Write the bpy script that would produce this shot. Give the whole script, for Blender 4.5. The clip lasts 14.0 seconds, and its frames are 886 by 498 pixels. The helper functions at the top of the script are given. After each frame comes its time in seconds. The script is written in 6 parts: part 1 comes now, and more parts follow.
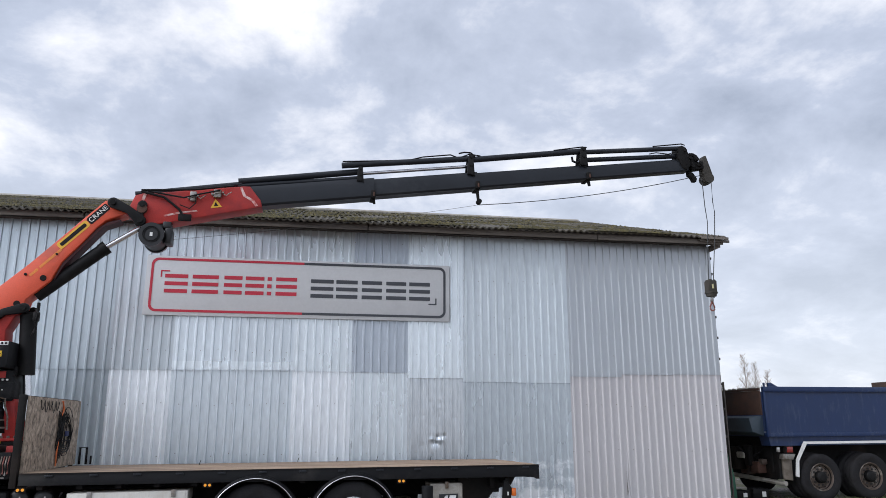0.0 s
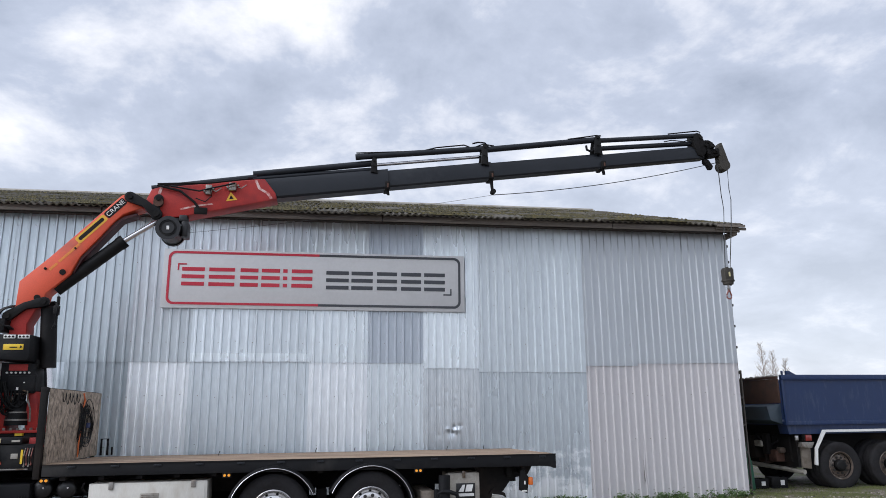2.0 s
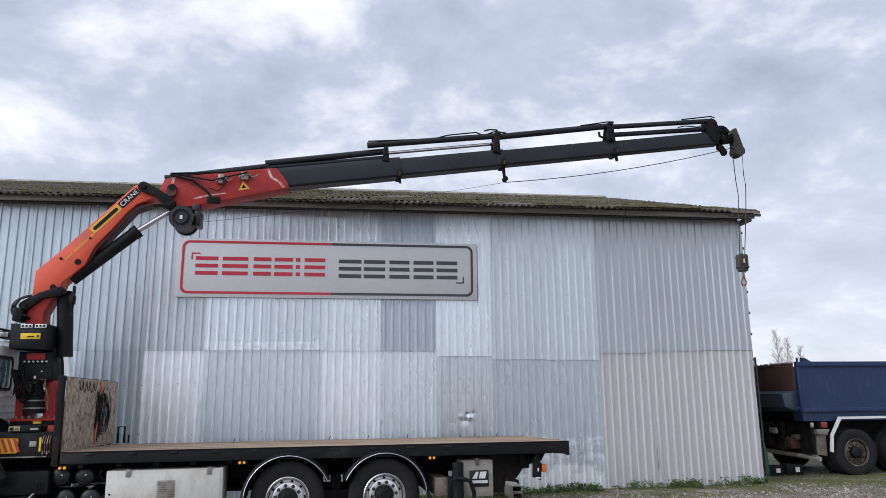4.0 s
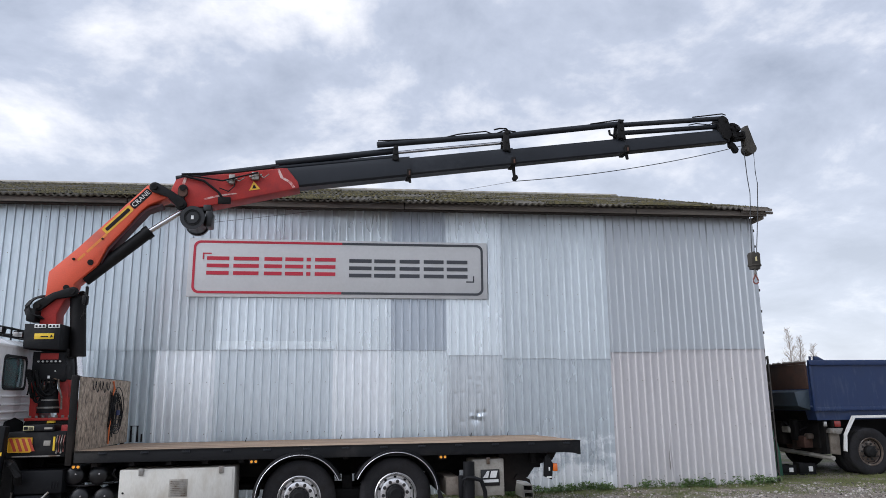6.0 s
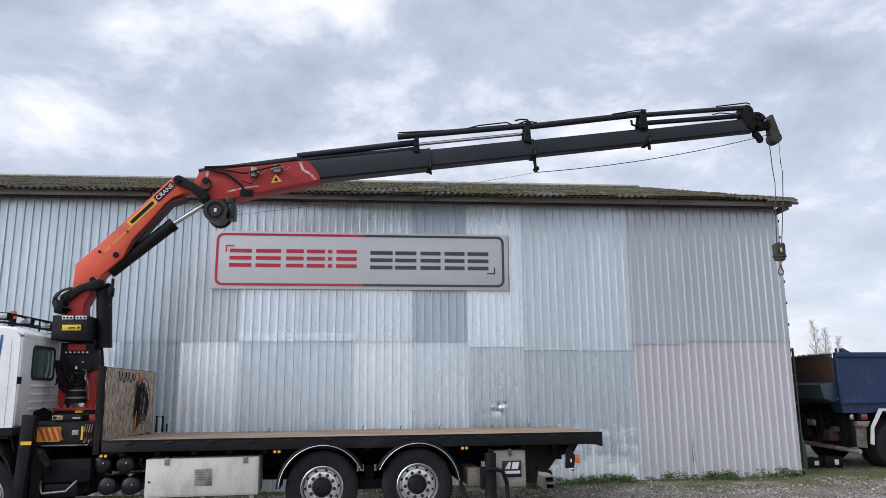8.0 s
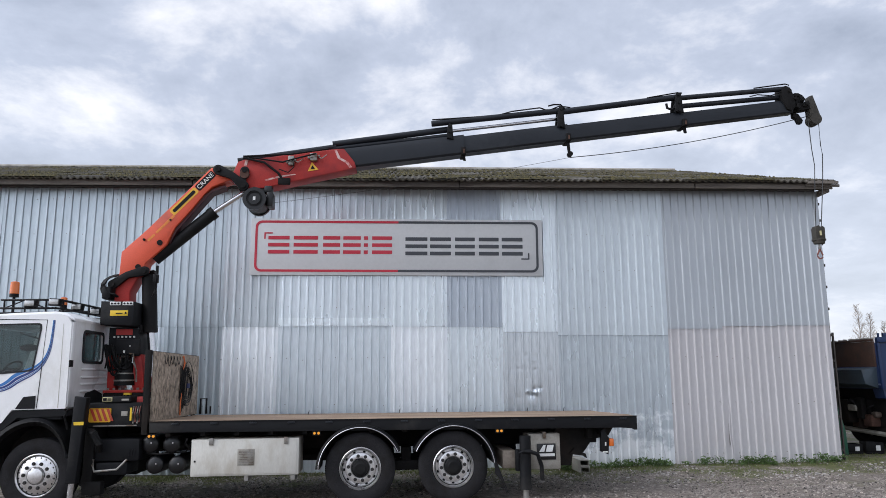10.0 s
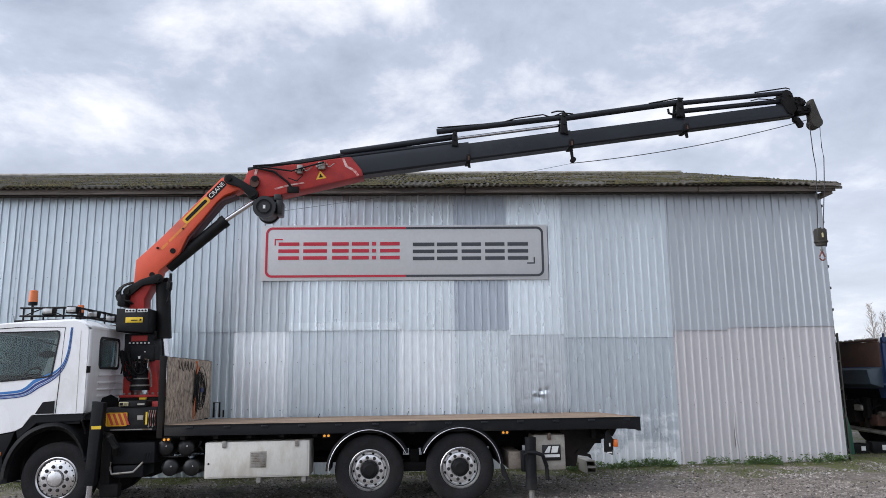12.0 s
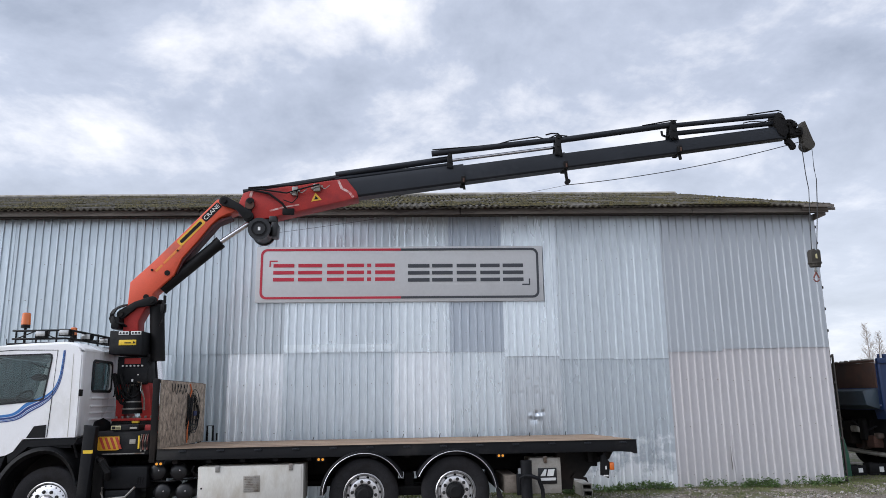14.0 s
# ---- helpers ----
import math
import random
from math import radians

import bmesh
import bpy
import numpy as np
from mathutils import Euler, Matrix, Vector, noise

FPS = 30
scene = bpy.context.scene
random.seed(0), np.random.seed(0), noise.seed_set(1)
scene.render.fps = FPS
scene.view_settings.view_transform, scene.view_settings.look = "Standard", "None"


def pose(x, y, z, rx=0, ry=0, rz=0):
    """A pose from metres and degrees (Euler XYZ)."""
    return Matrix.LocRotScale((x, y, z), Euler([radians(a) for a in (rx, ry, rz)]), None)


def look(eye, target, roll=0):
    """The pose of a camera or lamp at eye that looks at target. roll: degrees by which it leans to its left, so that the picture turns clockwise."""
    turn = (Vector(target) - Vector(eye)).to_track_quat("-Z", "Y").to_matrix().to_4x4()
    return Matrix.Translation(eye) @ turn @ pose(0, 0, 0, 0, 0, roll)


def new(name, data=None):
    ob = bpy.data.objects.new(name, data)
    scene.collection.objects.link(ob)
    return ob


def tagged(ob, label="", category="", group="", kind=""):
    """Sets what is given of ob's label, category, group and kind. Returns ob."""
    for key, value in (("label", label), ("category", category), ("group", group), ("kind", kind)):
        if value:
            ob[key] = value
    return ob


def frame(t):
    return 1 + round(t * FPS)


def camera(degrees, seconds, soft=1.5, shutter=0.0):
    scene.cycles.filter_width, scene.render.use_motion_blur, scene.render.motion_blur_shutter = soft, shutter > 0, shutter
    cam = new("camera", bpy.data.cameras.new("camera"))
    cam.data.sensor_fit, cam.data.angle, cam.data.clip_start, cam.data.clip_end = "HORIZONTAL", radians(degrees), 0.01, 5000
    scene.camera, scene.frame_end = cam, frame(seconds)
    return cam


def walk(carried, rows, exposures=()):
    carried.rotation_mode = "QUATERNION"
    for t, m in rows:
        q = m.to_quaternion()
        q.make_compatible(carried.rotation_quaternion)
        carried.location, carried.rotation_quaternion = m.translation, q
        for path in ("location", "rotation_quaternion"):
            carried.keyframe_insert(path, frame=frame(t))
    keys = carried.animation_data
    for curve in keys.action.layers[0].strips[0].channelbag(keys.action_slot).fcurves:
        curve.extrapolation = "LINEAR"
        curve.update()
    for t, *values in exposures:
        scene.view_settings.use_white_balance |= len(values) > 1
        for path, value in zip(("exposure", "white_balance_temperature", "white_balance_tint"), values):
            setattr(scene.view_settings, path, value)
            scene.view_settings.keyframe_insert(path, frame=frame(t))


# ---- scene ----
cam = camera(63.067, 14.0, soft=0.7)
PATH = [
    (0, pose(-0.5480, -10.8225, 1.8197, 103.488, 0.113, -9.621)),
    (0.5, pose(-0.5440, -10.8238, 1.8164, 103.403, 0.224, -9.411)),
    (1, pose(-0.5505, -10.8198, 1.8232, 103.232, 0.293, -9.151)),
    (1.5, pose(-0.5541, -10.8246, 1.8153, 103.035, 0.380, -8.784)),
    (2, pose(-0.5512, -10.8256, 1.8125, 102.771, 0.413, -8.378)),
    (2.5, pose(-0.5474, -10.8198, 1.8127, 102.428, 0.428, -8.037)),
    (3, pose(-0.5500, -10.8149, 1.8102, 102.117, 0.455, -7.776)),
    (5.5, pose(-0.5463, -10.8060, 1.8114, 101.773, 0.552, -6.775)),
    (6, pose(-0.5522, -10.8092, 1.8136, 101.779, 0.559, -6.545)),
    (6.5, pose(-0.5548, -10.8126, 1.8044, 101.800, 0.568, -6.277)),
    (7, pose(-0.5524, -10.8102, 1.8186, 101.632, 0.516, -5.915)),
    (7.5, pose(-0.5511, -10.8086, 1.8143, 101.434, 0.461, -5.466)),
    (8, pose(-0.5636, -10.8026, 1.8074, 101.166, 0.396, -4.939)),
    (8.5, pose(-0.5626, -10.8066, 1.8064, 100.857, 0.332, -4.161)),
    (11, pose(-0.5564, -11.0927, 1.7747, 99.842, 0.412, -1.425)),
    (11.5, pose(-0.5248, -11.1712, 1.7907, 99.890, 0.530, -1.271)),
    (12, pose(-0.4818, -11.1843, 1.8008, 100.211, 0.630, -1.187)),
    (12.5, pose(-0.4727, -11.1935, 1.8193, 100.665, 0.710, -1.042)),
    (13, pose(-0.4738, -11.1930, 1.8188, 101.225, 0.795, -1.103)),
    (13.5, pose(-0.4770, -11.1941, 1.8279, 101.606, 0.826, -1.345)),
    (14, pose(-0.4735, -11.1925, 1.8261, 101.805, 0.758, -1.522)),
]
walk(cam, PATH)

# ---- world, sun ----
SUN_EL, SUN_AZ = 34.0, 250.0
world = bpy.data.worlds.new("overcast_sky")
scene.world = world
world.use_nodes = True
wn, wl = world.node_tree.nodes, world.node_tree.links
wn.clear()


def wnode(kind, **props):
    n = wn.new(kind)
    for k, v in props.items():
        n.inputs[k].default_value = v
    return n


w_out = wn.new("ShaderNodeOutputWorld")
w_bg = wn.new("ShaderNodeBackground")
w_sky = wn.new("ShaderNodeTexSky")
w_sky.sky_type, w_sky.sun_disc = "NISHITA", False
w_sky.sun_elevation, w_sky.sun_rotation = radians(SUN_EL), radians(SUN_AZ)
w_tc = wn.new("ShaderNodeTexCoord")
w_sep = wn.new("ShaderNodeSeparateXYZ")
wl.new(w_tc.outputs["Generated"], w_sep.inputs[0])


def wmath(op, a, b=None, clamp=False):
    n = wn.new("ShaderNodeMath")
    n.operation, n.use_clamp = op, clamp
    for i, v in enumerate((a, b)):
        if v is None:
            continue
        if hasattr(v, "is_linked"):
            wl.new(v, n.inputs[i])
        else:
            n.inputs[i].default_value = v
    return n.outputs[0]


# cloud deck: the direction is laid on a flat layer high above
w_up = wmath("ADD", wmath("MAXIMUM", w_sep.outputs[2], 0.0), 0.36)
w_com = wn.new("ShaderNodeCombineXYZ")
wl.new(wmath("DIVIDE", w_sep.outputs[0], w_up), w_com.inputs[0])
wl.new(wmath("DIVIDE", w_sep.outputs[1], w_up), w_com.inputs[1])
w_n1 = wnode("ShaderNodeTexNoise", Scale=2.6, Detail=10.0, Roughness=0.60, Distortion=0.15)
w_n2 = wnode("ShaderNodeTexNoise", Scale=0.9, Detail=3.0, Roughness=0.5)
w_map = wnode("ShaderNodeMapping", Location=(3.7, 1.9, 0.0))
wl.new(w_com.outputs[0], w_map.inputs[0])
wl.new(w_map.outputs[0], w_n1.inputs["Vector"])
wl.new(w_com.outputs[0], w_n2.inputs["Vector"])
w_mix = wmath("ADD", wmath("MULTIPLY", w_n1.outputs[0], 0.78), wmath("MULTIPLY", w_n2.outputs[0], 0.22))
w_ramp = wn.new("ShaderNodeValToRGB")
ramp = w_ramp.color_ramp
ramp.elements[0].position, ramp.elements[0].color = 0.37, (0.37, 0.42, 0.53, 1)
ramp.elements[1].position, ramp.elements[1].color = 0.62, (0.97, 0.98, 1.04, 1)
e = ramp.elements.new(0.50)
e.color = (0.53, 0.585, 0.715, 1)
wl.new(w_mix, w_ramp.inputs[0])
# paler towards the horizon
w_hz = wmath("SUBTRACT", 1.0, wmath("MULTIPLY", wmath("MAXIMUM", w_sep.outputs[2], 0.0), 2.7), clamp=True)
w_pale = wn.new("ShaderNodeMix")
w_pale.data_type = "RGBA"
wl.new(wmath("MULTIPLY", w_hz, 0.6), w_pale.inputs[0])
wl.new(w_ramp.outputs[0], w_pale.inputs[6])
w_pale.inputs[7].default_value = (0.84, 0.88, 0.965, 1)
w_scl = wn.new("ShaderNodeVectorMath")
w_scl.operation = "SCALE"
wl.new(w_sky.outputs[0], w_scl.inputs[0])
w_scl.inputs["Scale"].default_value = 0.08
w_all = wn.new("ShaderNodeMix")
w_all.data_type = "RGBA"
w_all.inputs[0].default_value = 0.88
wl.new(w_scl.outputs[0], w_all.inputs[6])
wl.new(w_pale.outputs[2], w_all.inputs[7])
# clouds are brighter round the veiled sun
w_sun = wn.new("ShaderNodeVectorMath")
w_sun.operation = "DOT_PRODUCT"
wl.new(w_tc.outputs["Generated"], w_sun.inputs[0])
w_sun.inputs[1].default_value = (math.sin(radians(SUN_AZ)) * math.cos(radians(SUN_EL)), math.cos(radians(SUN_AZ)) * math.cos(radians(SUN_EL)), math.sin(radians(SUN_EL)))
w_glow = wmath("ADD", 1.0, wmath("MULTIPLY", wmath("POWER", wmath("MAXIMUM", w_sun.outputs["Value"], 0.0), 4.0), 2.5))
w_lit = wn.new("ShaderNodeVectorMath")
w_lit.operation = "SCALE"
wl.new(w_all.outputs[2], w_lit.inputs[0])
wl.new(w_glow, w_lit.inputs["Scale"])
wl.new(w_lit.outputs[0], w_bg.inputs[0])
w_bg.inputs[1].default_value = 1.0
wl.new(w_bg.outputs[0], w_out.inputs[0])

sun = new("sun", bpy.data.lights.new("sun", "SUN"))
sun.data.energy, sun.data.angle, sun.data.color = 0.9, radians(30), (1.0, 0.965, 0.92)
sun.matrix_basis = look((0, 0, 0), (math.sin(radians(SUN_AZ)) * -math.cos(radians(SUN_EL)), -math.cos(radians(SUN_AZ)) * math.cos(radians(SUN_EL)), -math.sin(radians(SUN_EL))))
scene.view_settings.exposure = 0.26


# ---- materials ----
def mat(name, col, rough=0.6, metal=0.0, vary=0.15, scale=3.0, fine=60.0, bump=0.15, dirt=None, amount=0.35, rand=0.0, coat=0.0, stretch=(1, 1, 1), dirt_scale=1.3, spec=0.5, island=0.0):
    """Paint, metal or wood: grain at two scales, bump, and an optional dirt colour in uneven patches."""
    m = bpy.data.materials.new(name)
    m.use_nodes = True
    nt = m.node_tree
    N, L = nt.nodes, nt.links
    b = N["Principled BSDF"]
    tc = N.new("ShaderNodeTexCoord")
    mp = N.new("ShaderNodeMapping")
    mp.inputs["Scale"].default_value = stretch
    L.new(tc.outputs["Object"], mp.inputs[0])
    n1, n2 = N.new("ShaderNodeTexNoise"), N.new("ShaderNodeTexNoise")
    for n, s, d in ((n1, scale, 5.0), (n2, fine, 4.0)):
        n.inputs["Scale"].default_value, n.inputs["Detail"].default_value = s, d
        L.new(mp.outputs[0], n.inputs["Vector"])
    hsv = N.new("ShaderNodeHueSaturation")
    hsv.inputs["Color"].default_value = (*col, 1)
    add = N.new("ShaderNodeMath")
    add.operation = "ADD"
    L.new(n1.outputs[0], add.inputs[0])
    L.new(n2.outputs[0], add.inputs[1])
    rng = N.new("ShaderNodeMapRange")
    rng.inputs["From Min"].default_value, rng.inputs["From Max"].default_value = 0.65, 1.35
    rng.inputs["To Min"].default_value, rng.inputs["To Max"].default_value = 1 - vary, 1 + vary
    L.new(add.outputs[0], rng.inputs[0])
    last = rng.outputs[0]
    if rand:
        oi = N.new("ShaderNodeObjectInfo")
        r2 = N.new("ShaderNodeMapRange")
        r2.inputs["To Min"].default_value, r2.inputs["To Max"].default_value = 1 - rand, 1 + rand
        L.new(oi.outputs["Random"], r2.inputs[0])
        mu = N.new("ShaderNodeMath")
        mu.operation = "MULTIPLY"
        L.new(last, mu.inputs[0])
        L.new(r2.outputs[0], mu.inputs[1])
        last = mu.outputs[0]
    if island:
        ge, r4, m4 = N.new("ShaderNodeNewGeometry"), N.new("ShaderNodeMapRange"), N.new("ShaderNodeMath")
        r4.inputs["To Min"].default_value, r4.inputs["To Max"].default_value = 1 - island, 1 + island
        m4.operation = "MULTIPLY"
        L.new(ge.outputs["Random Per Island"], r4.inputs[0])
        L.new(last, m4.inputs[0])
        L.new(r4.outputs[0], m4.inputs[1])
        last = m4.outputs[0]
    L.new(last, hsv.inputs["Value"])
    colour = hsv.outputs[0]
    if dirt:
        n3 = N.new("ShaderNodeTexNoise")
        n3.inputs["Scale"].default_value, n3.inputs["Detail"].default_value, n3.inputs["Roughness"].default_value = dirt_scale, 8.0, 0.65
        L.new(mp.outputs[0], n3.inputs["Vector"])
        r3 = N.new("ShaderNodeMapRange")
        r3.inputs["From Min"].default_value, r3.inputs["From Max"].default_value = 0.62 - 0.3 * amount, 0.75 - 0.2 * amount
        L.new(n3.outputs[0], r3.inputs[0])
        mx = N.new("ShaderNodeMix")
        mx.data_type = "RGBA"
        L.new(r3.outputs[0], mx.inputs[0])
        L.new(colour, mx.inputs[6])
        mx.inputs[7].default_value = (*dirt, 1)
        colour = mx.outputs[2]
    L.new(colour, b.inputs["Base Color"])
    rr = N.new("ShaderNodeMapRange")
    rr.inputs["To Min"].default_value, rr.inputs["To Max"].default_value = max(0.03, rough - 0.12), min(1, rough + 0.12)
    L.new(n1.outputs[0], rr.inputs[0])
    L.new(rr.outputs[0], b.inputs["Roughness"])
    b.inputs["Metallic"].default_value = metal
    b.inputs["Coat Weight"].default_value = coat
    b.inputs["Specular IOR Level"].default_value = spec
    if bump:
        bp = N.new("ShaderNodeBump")
        bp.inputs["Strength"].default_value, bp.inputs["Distance"].default_value = bump, 0.01
        L.new(n2.outputs[0], bp.inputs["Height"])
        L.new(bp.outputs[0], b.inputs["Normal"])
    return m


def glass(name, tint):
    m = bpy.data.materials.new(name)
    m.use_nodes = True
    b = m.node_tree.nodes["Principled BSDF"]
    b.inputs["Base Color"].default_value = (*tint, 1)
    b.inputs["Roughness"].default_value, b.inputs["Transmission Weight"].default_value, b.inputs["IOR"].default_value = 0.02, 1.0, 1.45
    return m


def lamp_lens(name, col, glow):
    m = bpy.data.materials.new(name)
    m.use_nodes = True
    b = m.node_tree.nodes["Principled BSDF"]
    b.inputs["Base Color"].default_value = (*col, 1)
    b.inputs["Roughness"].default_value, b.inputs["Coat Weight"].default_value = 0.25, 0.6
    b.inputs["Emission Color"].default_value, b.inputs["Emission Strength"].default_value = (*col, 1), glow
    return m


def zinc(name, base, rough, blotch, vary=0.12, metal=0.5, amount=0.3):
    """Weathered galvanised sheet: spangle, long vertical weather streaks, dull blotches."""
    return mat(name, base, rough=rough, metal=metal, vary=vary, scale=0.9, fine=14.0, bump=0.0, dirt=blotch, amount=amount, rand=0.05, stretch=(1.5, 1, 0.3), dirt_scale=1.6)


M = {
    "zinc_bright": zinc("zinc_bright", (0.75, 0.81, 0.845), 0.28, (0.65, 0.71, 0.75)),
    "zinc_pale": zinc("zinc_pale", (0.86, 0.90, 0.93), 0.34, (0.77, 0.82, 0.86)),
    "zinc_mid": zinc("zinc_mid", (0.68, 0.74, 0.78), 0.30, (0.57, 0.62, 0.66)),
    "zinc_sharp": zinc("zinc_sharp", (0.47, 0.50, 0.53), 0.34, (0.43, 0.46, 0.49), 0.05),
    "zinc_cool": zinc("zinc_cool", (0.60, 0.655, 0.69), 0.34, (0.52, 0.57, 0.605)),
    "zinc_worn": zinc("zinc_worn", (0.49, 0.55, 0.585), 0.34, (0.435, 0.49, 0.525)),
    "zinc_dull": zinc("zinc_dull", (0.48, 0.53, 0.585), 0.42, (0.43, 0.475, 0.525)),
    "zinc_stained": zinc("zinc_stained", (0.60, 0.64, 0.67), 0.24, (0.45, 0.48, 0.505), 0.14, 0.55, 0.35),
    "zinc_blotched": zinc("zinc_blotched", (0.50, 0.55, 0.585), 0.26, (0.43, 0.475, 0.51), 0.14, 0.4),
    "sheet_paint": mat("sheet_paint", (0.525, 0.51, 0.52), 0.45, 0.05, 0.06, 0.8, 30, 0.02, dirt=(0.485, 0.465, 0.465), amount=0.3, rand=0.03, stretch=(1, 1, 0.3)),
    "core": mat("core", (0.2, 0.19, 0.18), 0.9),
    "old_wood": mat("old_wood", (0.17, 0.15, 0.13), 0.85, 0, 0.35, 2, 25, 0.5, dirt=(0.07, 0.06, 0.055), amount=0.5, stretch=(0.4, 4, 4)),
    "dark_wood": mat("dark_wood", (0.06, 0.055, 0.05), 0.85, 0, 0.35, 2, 25, 0.5, spec=0.2),
    "fibre_cement": mat("fibre_cement", (0.105, 0.097, 0.085), 0.95, 0, 0.3, 3, 40, 0.6, dirt=(0.052, 0.043, 0.026), amount=0.95, dirt_scale=1.8),
    "moss": mat("moss", (0.038, 0.033, 0.013), 0.95, 0, 0.6, 5, 60, 0.8, dirt=(0.125, 0.10, 0.03), amount=0.5, dirt_scale=7, island=0.6),
    "sign_face": mat("sign_face", (0.55, 0.56, 0.57), 0.42, 0.0, 0.05, 0.7, 20, 0.01, dirt=(0.49, 0.50, 0.51), amount=0.3, dirt_scale=0.7),
    "sign_red": mat("sign_red", (0.50, 0.025, 0.05), 0.45, 0, 0.06),
    "sign_grey": mat("sign_grey", (0.045, 0.05, 0.06), 0.45, 0, 0.06),
    "orange": mat("orange", (0.66, 0.085, 0.035), 0.5, 0, 0.10, 2.0, 70, 0.05, dirt=(0.45, 0.07, 0.035), amount=0.3),
    "red": mat("red", (0.42, 0.036, 0.03), 0.5, 0, 0.18, 3.0, 70, 0.06, dirt=(0.28, 0.03, 0.03), amount=0.45, dirt_scale=2.2, spec=0.3),
    "maroon": mat("maroon", (0.055, 0.009, 0.011), 0.6, 0, 0.25, 4, 60, 0.05),
    "scuff": mat("scuff", (0.62, 0.45, 0.42), 0.6, 0, 0.2, 12, 90, 0.05, dirt=(0.45, 0.06, 0.05), amount=0.7, dirt_scale=14),
    "boom_grey": mat("boom_grey", (0.013, 0.0155, 0.020), 0.40, 0.0, 0.25, 2.0, 80, 0.04, dirt=(0.024, 0.027, 0.032), amount=0.3, spec=0.3),
    "black": mat("black", (0.007, 0.007, 0.0075), 0.55, 0, 0.3, 4, 70, 0.1, dirt=(0.018, 0.017, 0.016), amount=0.35, spec=0.2),
    "black_gloss": mat("black_gloss", (0.006, 0.006, 0.007), 0.38, 0, 0.2, 4, 70, 0.04),
    "frame_dark": mat("frame_dark", (0.008, 0.0075, 0.0075), 0.75, 0, 0.35, 4, 50, 0.2, dirt=(0.024, 0.019, 0.016), amount=0.35, spec=0.2),
    "plastic": mat("plastic", (0.0075, 0.008, 0.0095), 0.58, 0, 0.2, 3, 90, 0.12, dirt=(0.028, 0.027, 0.026), amount=0.35, spec=0.2),
    "rubber": mat("rubber", (0.023, 0.0225, 0.024), 0.85, 0, 0.3, 5, 60, 0.25, dirt=(0.017, 0.0155, 0.015), amount=0.4, dirt_scale=3, spec=0.12),
    "alloy": mat("alloy", (0.80, 0.79, 0.79), 0.30, 0.95, 0.18, 5, 60, 0.05, dirt=(0.58, 0.56, 0.54), amount=0.25, dirt_scale=5),
    "nut": mat("nut", (0.05, 0.048, 0.046), 0.5, 0.6, 0.2),
    "decal_pale": mat("decal_pale", (0.55, 0.50, 0.28), 0.5, 0, 0.1),
    "chrome": mat("chrome", (0.62, 0.62, 0.64), 0.2, 1.0, 0.05, 5, 60, 0.0),
    "steel": mat("steel", (0.30, 0.29, 0.27), 0.5, 0.7, 0.2, 6, 60, 0.1, dirt=(0.12, 0.075, 0.045), amount=0.45, dirt_scale=6),
    "old_rim": mat("old_rim", (0.10, 0.075, 0.06), 0.7, 0.2, 0.4, 8, 60, 0.2, dirt=(0.30, 0.27, 0.24), amount=0.3, dirt_scale=6),
    "rust": mat("rust", (0.085, 0.042, 0.030), 0.85, 0.1, 0.4, 6, 60, 0.3),
    "cab_white": mat("cab_white", (0.87, 0.87, 0.87), 0.28, 0, 0.03, 1.5, 60, 0.01, dirt=(0.74, 0.73, 0.70), amount=0.3, coat=0.4, stretch=(1, 1, 0.5)),
    "seam": mat("seam", (0.03, 0.03, 0.032), 0.7, spec=0.2),
    "stripe_light": mat("stripe_light", (0.03, 0.17, 0.45), 0.35, 0, 0.05, coat=0.3),
    "stripe_dark": mat("stripe_dark", (0.012, 0.04, 0.19), 0.35, 0, 0.05, coat=0.3),
    "grille": mat("grille", (0.012, 0.012, 0.013), 0.7, spec=0.2),
    "case_white": mat("case_white", (0.60, 0.585, 0.535), 0.5, 0, 0.08, 2, 60, 0.05, dirt=(0.46, 0.425, 0.36), amount=0.35, stretch=(1, 1, 0.35), dirt_scale=3.0),
    "case_grey": mat("case_grey", (0.36, 0.34, 0.30), 0.6, 0, 0.12, 2, 60, 0.06, dirt=(0.2, 0.18, 0.15), amount=0.5, dirt_scale=3),
    "dirty_steel": mat("dirty_steel", (0.20, 0.17, 0.14), 0.7, 0.1, 0.2, 3, 60, 0.1, dirt=(0.10, 0.08, 0.06), amount=0.45, dirt_scale=4),
    "plywood": mat("plywood", (0.34, 0.275, 0.215), 0.85, 0, 0.7, 9, 26, 0.6, dirt=(0.095, 0.072, 0.053), amount=0.35, stretch=(1, 1, 0.7), dirt_scale=14),
    "deck_wood": mat("deck_wood", (0.36, 0.26, 0.18), 0.8, 0, 0.35, 3, 40, 0.4, dirt=(0.17, 0.115, 0.08), amount=0.6, rand=0.12, stretch=(0.5, 4, 4)),
    "yellow": mat("yellow", (0.75, 0.50, 0.03), 0.5, 0, 0.12, 6, 60, 0.03),
    "decal_yellow": mat("decal_yellow", (0.72, 0.40, 0.03), 0.5, 0, 0.1),
    "faded_yellow": mat("faded_yellow", (0.70, 0.22, 0.04), 0.55, 0, 0.2),
    "hatch_red": mat("hatch_red", (0.45, 0.05, 0.025), 0.5, 0, 0.15),
    "white_mark": mat("white_mark", (0.72, 0.72, 0.70), 0.5, 0, 0.1),
    "rope_orange": mat("rope_orange", (0.65, 0.16, 0.05), 0.8),
    "rope_blue": mat("rope_blue", (0.03, 0.04, 0.11), 0.8),
    "wire": mat("wire", (0.05, 0.05, 0.05), 0.5, 0.6),
